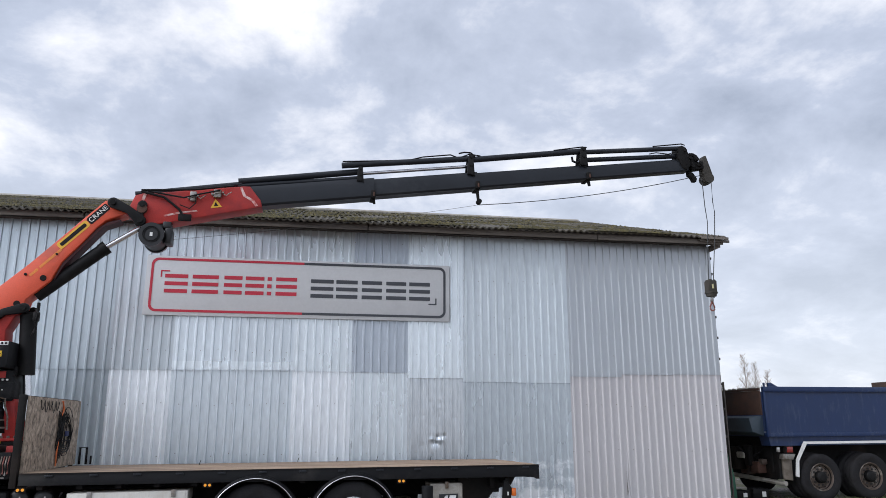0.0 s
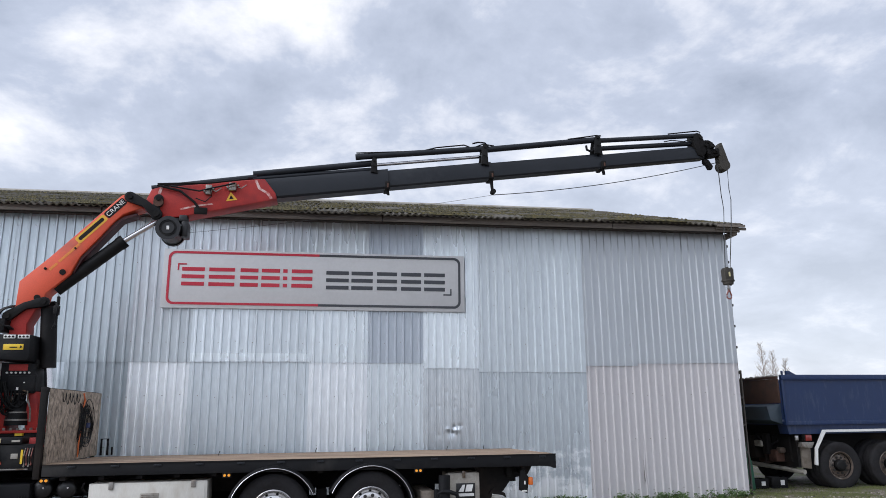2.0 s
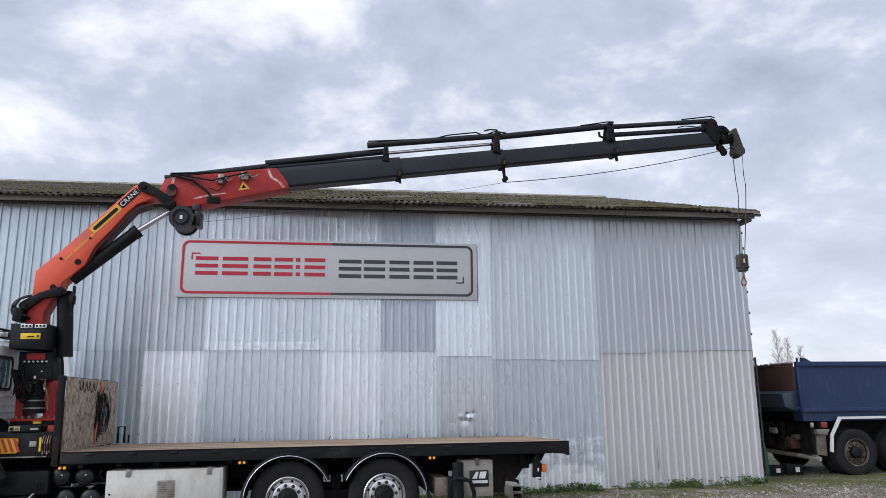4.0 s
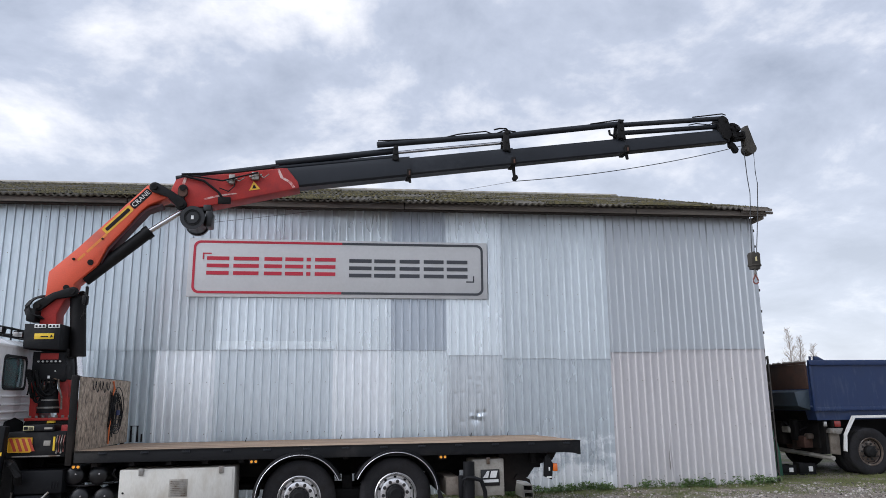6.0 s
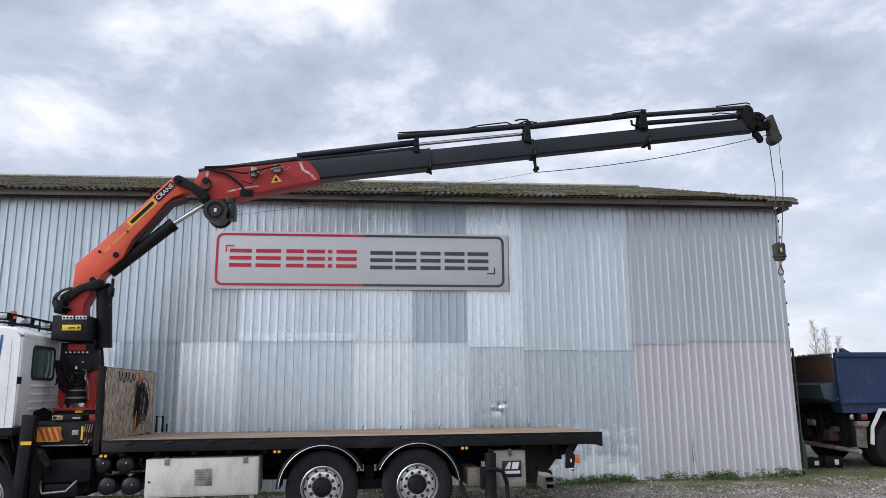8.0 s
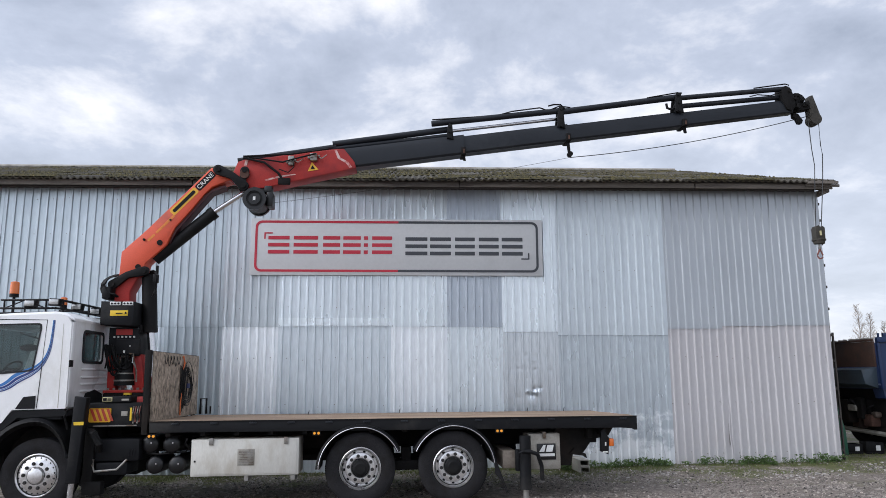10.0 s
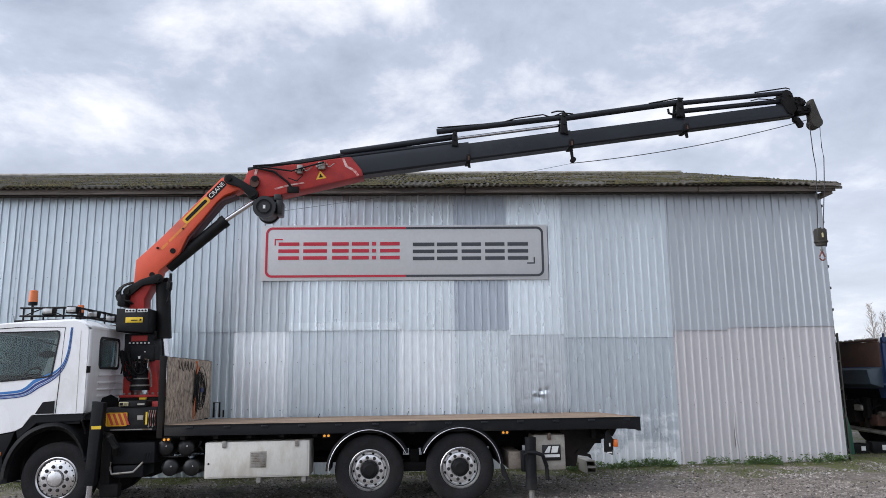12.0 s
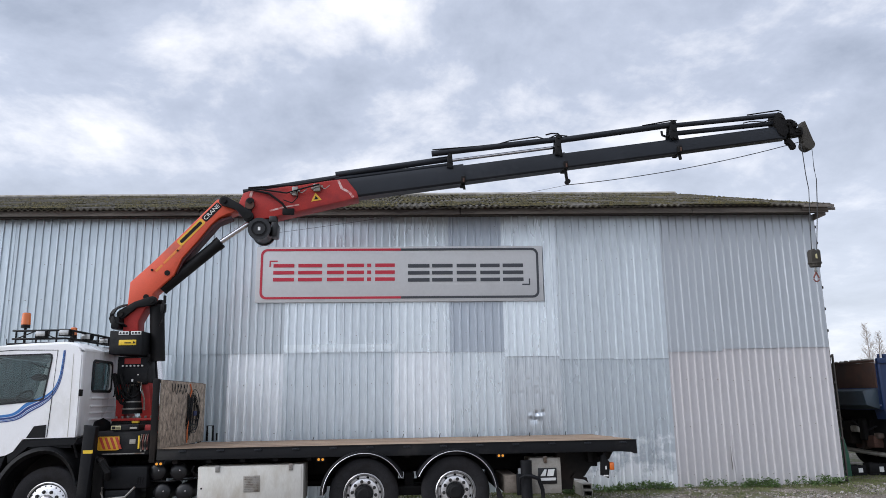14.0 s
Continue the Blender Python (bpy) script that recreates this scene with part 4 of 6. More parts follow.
box(bm, -4.285, -4.26, 1.68, 1.84, 1.64, 1.72, 0.012)
part("cloth", bm, "rope_blue", headboard, "dark blue rag")
part("rope_hook", tube(B(), [(-4.22, 2.42, 1.19), (-4.22, 2.42, 1.45), (-4.12, 2.42, 1.45), (-4.12, 2.42, 1.19)], 0.02, 6), "black", headboard)
part("rope_hook", tube(B(), [(-4.05, 2.42, 1.19), (-4.05, 2.42, 1.32)], 0.015, 6), "black", headboard)

# mudguards
for x0 in (-1.345, 0.0):
    for y0, y1 in ((-0.088, 0.42), (2.08, 2.56)):
        bm = B()
        a0, a1 = (-88, 66) if x0 < -1 else (-66, 84)
        pts = [(x0 + 0.632 * math.sin(radians(a)), ZW - 0.01 + 0.632 * math.cos(radians(a))) for a in [a0 + (a1 - a0) * i / 22 for i in range(23)]]
        inn = [(x0 + 0.575 * math.sin(radians(a)), ZW - 0.01 + 0.575 * math.cos(radians(a))) for a in [a0 + (a1 - a0) * i / 22 for i in range(23)]]
        for k in range(22):
            prism(bm, [pts[k], pts[k + 1], inn[k + 1], inn[k]], y0, y1)
        bmesh.ops.remove_doubles(bm, verts=bm.verts, dist=0.0005)
        g = part("mudguard", bm, "plastic", truck, "black plastic mudguard")
        if y0 < 0:
            bm = B()
            tube(bm, [(x0 + 0.592 * math.sin(radians(a)), y0 - 0.002, ZW - 0.01 + 0.592 * math.cos(radians(a))) for a in [a0 + (a1 - a0) * i / 30 for i in range(31)]], 0.006, 6)
            part("trim", bm, "chrome", g, "bright edge trim")
bm = B()
plate(bm, [(0.60, 0.56), (0.66, 0.5), (0.80, 0.12), (0.77, 0.10), (0.70, 0.28), (0.62, 0.36)], [], 0.02, lambda u, v, w: (u, 0.05 + w, v))
part("mud_flap", bm, "rubber", truck, "torn black mud flap")

# side marker lamps
for x, z in ((-1.97, 1.0), (0.68, 0.985), (-4.28, 1.0)):
    bm = B()
    box(bm, x - 0.062, x + 0.062, -0.03, 0.0, z - 0.035, z + 0.035, 0.01)
    lamp = part("side_lamp", bm, "black", truck)
    for dx in (-0.029, 0.029):
        bm = B()
        cyl(bm, (x + dx, -0.029, z), (x + dx, -0.042, z), 0.019, 12)
        part("lens", bm, "amber_lit", lamp, "lit amber lens")

# tool box, grey box, tanks
bm = B()
box(bm, -3.73, -2.22, 0.0, 0.55, 0.43, 0.94, 0.012)
toolbox = part("toolbox", bm, "case_white", truck, "off-white steel toolbox with worn lower edge")
bm = B()
box(bm, -3.70, -2.25, -0.012, -0.001, 0.455, 0.915, 0.004)
part("lid", bm, "case_white", toolbox)
bm = B()
box(bm, -3.08, -2.84, -0.02, -0.0125, 0.57, 0.80, 0.004)
part("grille", bm, "case_grey", toolbox, "grey vent plate")
for i in range(9):
    part("slat", box(B(), -3.06, -2.86, -0.026, -0.0205, 0.585 + i * 0.023, 0.593 + i * 0.023), "steel", toolbox)
for x in (-3.45, -2.40):
    bm = B()
    box(bm, x - 0.03, x + 0.03, -0.03, -0.0125, 0.86, 0.955, 0.004)
    part("latch", bm, "steel", toolbox)
bm = B()
cyl(bm, (-3.67, -0.02, 0.64), (-3.67, -0.012, 0.64), 0.014, 10)
part("lock", bm, "black", toolbox)
for x in (-2.95, -2.3):
    part("bracket", box(B(), x - 0.03, x + 0.03, -0.005, 0.3, 0.36, 0.428), "steel", toolbox)

bm = B()
box(bm, 1.125, 1.59, 0.04, 0.55, 0.42, 0.93, 0.012)
rearbox = part("rear_box", bm, "case_grey", truck, "dirty beige steel box")
bm = B()
box(bm, 1.24, 1.52, 0.024, 0.039, 0.555, 0.785, 0.003)
badge = part("badge", bm, "black_gloss", rearbox, "black maker plate with pale marks")
bm = B()
prism(bm, [(1.27, 0.67), (1.335, 0.765), (1.37, 0.765), (1.345, 0.67)], 0.015, 0.023)
prism(bm, [(1.37, 0.67), (1.395, 0.765), (1.49, 0.765), (1.465, 0.67)], 0.015, 0.023)
box(bm, 1.265, 1.50, 0.015, 0.023, 0.605, 0.645)
part("mark", bm, "white_mark", badge, "pale plain marks")
bm = B()
box(bm, 1.33, 1.38, 0.02, 0.039, 0.86, 0.955, 0.004)
part("latch", bm, "steel", rearbox)

bm = B()
box(bm, -5.06, -4.45, 0.02, 0.62, 0.66, 0.97, 0.03)
box(bm, -5.03, -4.60, 0.0, 0.5, 0.48, 0.65, 0.02)
battery_box = part("battery_box", bm, "plastic", truck, "black plastic battery box")
bm = B()
tube(bm, [(-4.60, -0.02, 0.69), (-4.72, -0.06, 0.56), (-5.02, -0.06, 0.54), (-5.06, -0.02, 0.62), (-5.05, -0.02, 0.70)], 0.016, 7)
part("step", bm, "steel", battery_box)
for i in range(3):
    bm = B()
    prism(bm, [(-4.60 + 0.035 * i, 0.73), (-4.588 + 0.035 * i, 0.73), (-4.572 + 0.035 * i, 0.82), (-4.584 + 0.035 * i, 0.82)], 0.008, 0.02)
    part("rib", bm, "plastic", battery_box)
for x, z in ((-4.34, 0.88), (-4.04, 0.875), (-4.26, 0.59), (-3.95, 0.585)):
    bm = B()
    cyl(bm, (x, 0.14, z), (x, 0.75, z), 0.125, 22)
    ball(bm, (x, 0.14, z), 0.125, 1, 0.45, 1, 22)
    tank = part("air_tank", bm, "black_gloss", truck, "glossy black air tank")
    bm = B()
    cyl(bm, (x + 0.03, 0.10, z + 0.02), (x + 0.03, 0.075, z + 0.02), 0.012, 8)
    part("plug", bm, "chrome", tank)
# assumed far-side tank, added dark to block the pale wall under the deck
bm = B()
box(bm, -4.25, -1.98, 1.92, 2.46, 0.48, 0.97, 0.05)
fuel_tank = part("fuel_tank", bm, "frame_dark", truck, "added dirty black far-side box, assumed fuel tank")
for x in (-3.9, -2.4):
    part("strap", box(B(), x, x + 0.06, 1.905, 2.475, 0.465, 0.985, 0.01), "frame_dark", fuel_tank)
# another dark box added to close the view under the deck
bm = B()
box(bm, 0.62, 1.10, 1.0, 1.6, 0.48, 0.74, 0.03)
part("spare_bracket", bm, "frame_dark", truck)
part("air_line", tube(B(), [(-4.5, 0.2, 0.75), (-4.2, 0.12, 0.74), (-3.85, 0.2, 0.76), (-3.8, 0.4, 0.95)], 0.012, 6), "black", truck)
part("air_line", tube(B(), [(-3.82, 0.1, 0.95), (-3.83, 0.08, 0.88), (-3.80, 0.2, 0.8)], 0.02, 6), "black", truck)

# rear end
bm = B()
prism(bm, [(1.60, 0.43), (1.82, 0.43), (1.86, 0.62), (2.02, 0.62), (2.16, 0.80), (2.42, 0.86), (2.50, 0.99), (1.60, 1.0)], 0.35, 0.45)
prism(bm, [(1.60, 0.43), (1.82, 0.43), (1.86, 0.62), (2.02, 0.62), (2.16, 0.80), (2.42, 0.86), (2.50, 0.99), (1.60, 1.0)], 2.0, 2.1)
box(bm, 1.6, 1.8, 0.46, 1.99, 0.44, 0.9)
prism(bm, [(1.80, 0.60), (2.0, 0.57), (2.06, 0.53), (2.04, 0.60), (1.86, 0.68)], 0.3, 0.36)
box(bm, 2.05, 2.13, 0.2, 0.34, 0.84, 1.0, 0.01)
part("rear_frame", bm, "frame_dark", truck, "black rear underframe")
bm = B()
prism(bm, [(2.19, 0.66), (2.31, 0.61), (2.335, 0.84), (2.26, 0.95), (2.21, 0.95)], 0.02, 0.08, 0.008)
box(bm, 2.24, 2.30, 0.05, 0.4, 0.9, 0.98)
light_mount = part("light_mount", bm, "black", truck)
bm = B()
box(bm, 2.33, 2.395, 0.0, 0.12, 0.73, 0.84, 0.012)
part("tail_light", bm, "amber", light_mount, "amber tail light")
part("mark", box(B(), 2.225, 2.30, 0.012, 0.019, 0.64, 0.66), "white_mark", light_mount)
part("mark", box(B(), 2.26, 2.28, 0.012, 0.019, 0.74, 0.79), "white_mark", light_mount)

# stabilisers
bm = B()
box(bm, 0.72, 0.92, -0.02, 2.5, 0.45, 0.70, 0.012)
rear_beam = part("stabiliser_beam", bm, "dirty_steel", truck, "dirty brown stabiliser beam")
bm = B()
cyl(bm, (1.03, -0.12, 0.17), (1.04, -0.12, 0.915), 0.082, 22)
box(bm, 0.90, 0.97, -0.1, 0.0, 0.42, 0.72, 0.01)
rear_leg = part("stabiliser_leg", bm, "plastic", rear_beam, "dark grey stabiliser leg")
bm = B()
cyl(bm, (1.03, -0.12, -0.02), (1.03, -0.12, 0.169), 0.042, 18)
part("leg_rod", bm, "steel", truck)
part("hose", tube(B(), [(1.0, -0.19, 0.70), (1.09, -0.22, 0.70), (1.20, -0.2, 0.66), (1.26, -0.16, 0.50), (1.27, -0.14, 0.30)], 0.03, 8), "plastic", truck)
part("hose", tube(B(), [(0.92, -0.2, 0.60), (0.93, -0.22, 0.68), (1.0, -0.22, 0.71)], 0.018, 8), "plastic", truck)
bm = B()
prism(bm, [(-5.345, 0.40), (-5.20, 0.40), (-5.125, 1.55), (-5.30, 1.57)], -0.22, -0.06, 0.03)
front_leg = part("stabiliser_leg", bm, "plastic", truck, "dark grey leaning stabiliser leg")
bm = B()
prism(bm, [(-5.275, 1.18), (-5.145, 1.18), (-5.142, 1.225), (-5.28, 1.225)], -0.224, -0.218)
part("band", bm, "yellow", front_leg, "yellow marking band")
bm = B()
cyl(bm, (-5.30, -0.14, -0.02), (-5.275, -0.14, 0.40), 0.045, 18)
part("leg_rod", bm, "chrome", front_leg)
bm = B()
box(bm, -5.20, -5.06, -0.02, 0.4, 0.28, 1.12, 0.02)
box(bm, -5.18, -4.92, -0.06, 0.1, 0.22, 0.40, 0.02)
part("leg_guide", bm, "frame_dark", truck)
part("hose", tube(B(), [(-5.10, -0.08, 1.08), (-5.02, -0.16, 1.06), (-4.95, -0.14, 0.92), (-4.98, -0.05, 0.82)], 0.05, 8), "black", truck)
part("hose", tube(B(), [(-5.42, -0.05, 1.12), (-5.46, -0.1, 1.3), (-5.40, -0.12, 1.40), (-5.30, -0.1, 1.42)], 0.018, 8), "black", truck)

# crane base
bm = B()
box(bm, -5.22, -4.44, 0.0, 2.5, 1.13, 1.47, 0.015)
box(bm, -4.98, -4.60, -0.02, 0.3, 1.475, 1.56, 0.012)
crane_base = part("crane_base", bm, "plastic", truck, "dark grey crane base beam")
bm = B()
box(bm, -5.16, -4.86, -0.012, -0.001, 1.205, 1.40, 0.02)
hatch_plate = part("hazard_plate", bm, "decal_yellow", crane_base, "red and yellow hazard plate")
for i in range(4):
    x = -5.13 + 0.075 * i
    bm = B()
    prism(bm, [(x - 0.02, 1.385), (x + 0.018, 1.385), (x + 0.085, 1.22), (x + 0.047, 1.22)], -0.018, -0.0125)
    part("stripe", bm, "hatch_red", hatch_plate, "red slanted stripe")
bm = B()
box(bm, -4.985, -4.85, -0.028, -0.021, 1.49, 1.548, 0.002)
label_plate = part("label", bm, "decal_pale", crane_base, "pale yellow warning label")
bm = B()
box(bm, -4.975, -4.925, -0.034, -0.0285, 1.498, 1.54)
for i in range(3):
    box(bm, -4.913, -4.862, -0.034, -0.0285, 1.50 + 0.014 * i, 1.507 + 0.014 * i)
part("mark", bm, "black", label_plate)
bm = B()
box(bm, -4.72, -4.635, -0.008, -0.001, 1.285, 1.352, 0.002)
part("label", bm, "case_grey", crane_base, "dull grey label")
bm = B()
box(bm, -4.72, -4.62, -0.03, -0.021, 1.50, 1.525)
part("label", bm, "case_grey", crane_base)
bm = B()
box(bm, -5.1, -4.5, -0.006, -0.001, 1.145, 1.16)
part("edge", bm, "steel", crane_base)
part("mark", box(B(), -4.60, -4.575, -0.012, -0.001, 1.22, 1.40), "yellow", crane_base, "yellow marker")
bm = B()
box(bm, -4.98, -4.88, 0.79, 0.86, 1.562, 1.595)
part("mark", bm, "yellow", crane_base, "yellow marker")
bm = B()
prism(bm, [(-4.56, 1.42), (-4.42, 1.42), (-4.43, 1.52), (-4.55, 1.55)], 0.1, 0.3, 0.01)
part("bracket", bm, "red", crane_base, "red lever bracket")
for i in range(4):
    bm = B()
    tube(bm, [(-4.55 + 0.03 * i, 0.0, 1.42), (-4.555 + 0.03 * i, -0.03, 1.32), (-4.545 + 0.028 * i, -0.025, 1.20 + 0.02 * (i % 2))], 0.008, 6)
    ball(bm, (-4.545 + 0.028 * i, -0.025, 1.19 + 0.02 * (i % 2)), 0.013, 1, 1, 1, 8)
    part("lever", bm, "hook_red" if i % 2 else "steel", crane_base)
bm = B()
prism(bm, [(-5.27, 1.47), (-4.60, 1.47), (-4.64, 1.56), (-5.25, 1.56)], 0.85, 1.65, 0.01)
turntable = part("turntable", bm, "frame_dark", crane_base, "dark slewing table", at=CRANE)
bm = B()
box(bm, -5.26, -4.62, 0.84, 1.66, 1.561, 1.60, 0.008)
flange = part("flange", bm, "red", turntable, "red bolted flange")
bolt_bm = B()
cyl(bolt_bm, (0, 0, 0), (0, 0, 0.035), 0.02, 6)
bolt_me = mesh_of("bolt", bolt_bm, "steel")
for i in range(7):
    part("bolt", bolt_me, "", turntable, at=pose(-5.2 + 0.09 * i, 0.89, 1.60))
bm = B()
prism(bm, [(-4.88, 1.60), (-4.69, 1.60), (-4.76, 2.10), (-4.85, 2.5), (-4.93, 2.55), (-4.88, 2.1)], 1.0, 1.5, 0.012)
part("column_web", bm, "red", turntable, "red crane column web")
bm = B()
prism(bm, [(-5.26, 1.60), (-5.12, 1.60), (-5.16, 1.9), (-5.2, 2.5), (-5.28, 2.5)], 1.0, 1.5, 0.012)
column_side = part("column_web", bm, "red", turntable, "red crane column web")
bm = B()
cyl(bm, (-5.0, 1.05, 1.67), (-5.0, 1.05, 1.84), 0.17, 20, 0.15)
cyl(bm, (-5.0, 1.05, 1.841), (-5.0, 1.05, 2.02), 0.14, 20, 0.09)
cyl(bm, (-5.0, 1.05, 2.021), (-5.0, 1.05, 2.25), 0.08, 14)
slew = part("slew_motor", bm, "black", turntable, "black slewing motor")
part("band", cyl(B(), (-5.0, 1.05, 1.735), (-5.0, 1.05, 1.76), 0.171, 24), "steel", slew)
part("band", cyl(B(), (-5.0, 1.05, 1.845), (-5.0, 1.05, 1.865), 0.146, 24), "steel", slew)
bm = B()
box(bm, -5.07, -4.93, 0.96, 1.1, 2.1, 2.19, 0.015)
box(bm, -5.13, -5.05, 0.98, 1.08, 2.0, 2.08, 0.012)
part("fitting", bm, "steel", slew)
part("pipe", tube(B(), [(-4.93, 0.93, 2.16), (-4.86, 0.92, 2.15), (-4.85, 0.92, 2.05), (-4.80, 0.92, 1.9), (-4.79, 0.92, 1.72)], 0.013, 6), "steel", slew)
for k in range(7):
    part("hose", tube(B(), sag((-5.17 + 0.05 * k, 0.92, 2.16), (-5.20 + rng.uniform(0.0, 0.3), 0.93, 1.9 + 0.03 * k), rng.uniform(0.03, 0.16), 9), 0.012, 6), "black", slew)
for k in range(9):
    x0 = -5.28 + 0.03 * (k % 4)
    part("hose", tube(B(), sag((x0, 0.95 - 0.03 * k % 0.2, 2.3), (x0 + rng.uniform(-0.05, 0.3), 0.95, 2.0 - 0.05 * (k % 3)), rng.uniform(0.1, 0.35), 10), 0.013, 6), "black", turntable)

# control boxes
bm = B()
prism(bm, [(-5.33, 2.60), (-4.86, 2.58), (-4.835, 2.62), (-4.835, 2.955), (-5.34, 2.965), (-5.34, 2.64)], 0.75, 1.75, 0.015)
control_box = part("control_box", bm, "plastic", turntable, "black crane control housing")
bm = B()
box(bm, -5.19, -4.92, 0.742, 0.749, 2.735, 2.82, 0.003)
part("label", bm, "yellow", control_box, "yellow warning label")
bm = B()
box(bm, -5.10, -5.00, 0.7355, 0.7415, 2.765, 2.78)
prism(bm, [(-4.97, 2.755), (-4.93, 2.775), (-4.96, 2.80)], 0.7355, 0.7415)
part("mark", bm, "black", control_box)
for x0 in (-5.20, -5.01):
    bm = B()
    box(bm, x0, x0 + 0.16, 0.742, 0.749, 2.90, 2.955, 0.003)
    plate_ = part("label", bm, "white_mark", control_box)
    bm = B()
    for i in range(3):
        cyl(bm, (x0 + 0.03 + 0.05 * i, 0.734, 2.927), (x0 + 0.03 + 0.05 * i, 0.7415, 2.927), 0.016, 10)
    part("dot", bm, "black", plate_)
bm = B()
prism(bm, [(-5.25, 2.14), (-4.80, 2.12), (-4.76, 2.16), (-4.76, 2.36), (-4.82, 2.48), (-4.80, 2.55), (-5.26, 2.57), (-5.26, 2.30)], 0.95, 1.6, 0.012)
valve_box = part("valve_box", bm, "plastic", turntable, "black hydraulic valve box")
bm = B()
box(bm, -5.14, -4.78, 0.93, 0.949, 2.15, 2.38, 0.006)
part("cover", bm, "plastic", valve_box)
for i in range(6):
    part("knob", cyl(B(), (-5.17 + 0.06 * i, 0.925, 2.42), (-5.17 + 0.06 * i, 0.95, 2.42), 0.014, 8), "white_mark", valve_box)
part("mark", box(B(), -5.02, -4.99, 0.922, 0.929, 2.17, 2.21), "white_mark", valve_box)
part("mark", box(B(), -4.93, -4.91, 0.922, 0.929, 2.27, 2.285), "white_mark", valve_box)
bm = B()
box(bm, -5.15, -4.9, 0.94, 0.95, 2.45, 2.54)
part("valve", bm, "red", valve_box, "red valve block")

# column and lift cylinder
bm = B()
prism(bm, [(-5.27, 2.96), (-5.02, 2.96), (-5.03, 3.15), (-4.93, 3.36), (-4.86, 3.42), (-5.10, 3.50), (-5.24, 3.40)], 1.08, 1.42, 0.02)
column = part("column", bm, "red", turntable, "red crane column")
bm = B()
cyl(bm, (-4.775, 1.2, 3.40), (-4.71, 1.2, 2.50), 0.115, 26)
cyl(bm, (-4.777, 1.2, 3.43), (-4.775, 1.2, 3.401), 0.085, 22, 0.105)
box(bm, -4.85, -4.80, 1.06, 1.34, 2.48, 2.62, 0.012)
lift_guard = part("lift_cylinder", bm, "black", column, "black lift cylinder")
bm = B()
cyl(bm, (-4.70, 1.2, 2.499), (-4.61, 1.2, 1.70), 0.058, 22)
part("rod", bm, "chrome", column, "chrome piston rod")
for k in range(9):
    z = 3.45 - 0.045 * k
    part("chain_link", tube(B(), [(-4.595 + 0.012 * math.cos(a * 0.9), 1.0 + (0.012 * math.sin(a * 0.9) if k % 2 else 0.0), z + 0.028 * math.sin(a * 0.9)) for a in range(8)], 0.005, 5), "black", column, "short hanging chain")
part("hose", tube(B(), [(-4.62, 0.98, 3.45), (-4.56, 0.95, 3.4), (-4.58, 0.95, 3.2), (-4.64, 0.98, 3.05)], 0.014, 6), "black", column)
part("hose", tube(B(), [(-4.60, 0.98, 3.55), (-4.585, 0.95, 3.35), (-4.60, 0.95, 3.1)], 0.012, 6), "black", column)
bm = B()
box(bm, -4.64, -4.57, 0.95, 1.05, 3.28, 3.42, 0.01)
box(bm, -4.61, -4.575, 0.97, 1.03, 3.43, 3.56, 0.008)
part("fitting", bm, "black", column)
for k in range(8):
    r0 = 0.13 + 0.022 * k
    part("hose", tube(B(), [(-5.27 - r0 * math.sin(a * 0.33) * 1.1 + 0.04, 0.95 + 0.04 * k, 3.24 + 0.2 * math.cos(a * 0.33) * (0.7 + 0.05 * k)) for a in range(11)], 0.014, 6), "black", column, "looped black hydraulic hose")
bm = B()
box(bm, -5.42, -5.28, 0.95, 1.3, 3.02, 3.22, 0.03)
part("fitting", bm, "black", column)


def link_plate(name, parent, p, q, r, y0, y1, material, bow=0.0, pins=True):
    """A plate between two pins, bowed sideways."""
    bm = B()
    (x0, z0), (x1, z1) = p, q
    d = Vector((x1 - x0, z1 - z0))
    L = d.length
    ux, uz = d.x / L, d.y / L
    out = []
    for a in range(90, 271, 30):
        out.append((x0 + r * (math.cos(radians(a)) * ux - math.sin(radians(a)) * uz), z0 + r * (math.cos(radians(a)) * uz + math.sin(radians(a)) * ux)))
    out.append(((x0 + x1) / 2 - uz * (-r * 0.7 + bow), (z0 + z1) / 2 + ux * (-r * 0.7 + bow)))
    for a in range(-90, 91, 30):
        out.append((x1 + r * (math.cos(radians(a)) * ux - math.sin(radians(a)) * uz), z1 + r * (math.cos(radians(a)) * uz + math.sin(radians(a)) * ux)))
    out.append(((x0 + x1) / 2 - uz * (r * 0.7 + bow), (z0 + z1) / 2 + ux * (r * 0.7 + bow)))
    prism(bm, out, y0, y1, 0.01)
    ob = part(name, bm, material, parent)
    if pins:
        for x, z in (p, q):
            part("pin", cyl(B(), (x, y0 - 0.03, z), (x, y1 + 0.03, z), r * 0.55, 16), "frame_dark", ob)
    return ob


# main arm
bm = B()
prism(bm, [(-5.20, 3.80), (-4.82, 4.17), (-3.84, 5.22), (-3.74, 5.24), (-3.52, 5.12), (-3.52, 5.02), (-3.80, 4.90), (-3.92, 4.78), (-4.13, 4.50), (-4.37, 4.21), (-4.50, 3.92), (-4.58, 3.84), (-4.81, 3.62), (-4.84, 3.50), (-4.95, 3.42), (-5.22, 3.34)], 1.08, 1.42, 0.018)
main_arm = part("main_arm", bm, "orange", truck, "orange-red main crane arm", at=CRANE)
bm = B()
prism(bm, [(-4.46, 3.96), (-4.37, 4.205), (-4.13, 4.495), (-3.92, 4.775), (-3.78, 4.88), (-3.6, 4.93), (-3.61, 4.90), (-3.83, 4.81), (-4.115, 4.455), (-4.35, 4.16), (-4.455, 3.94)], 1.12, 1.38)
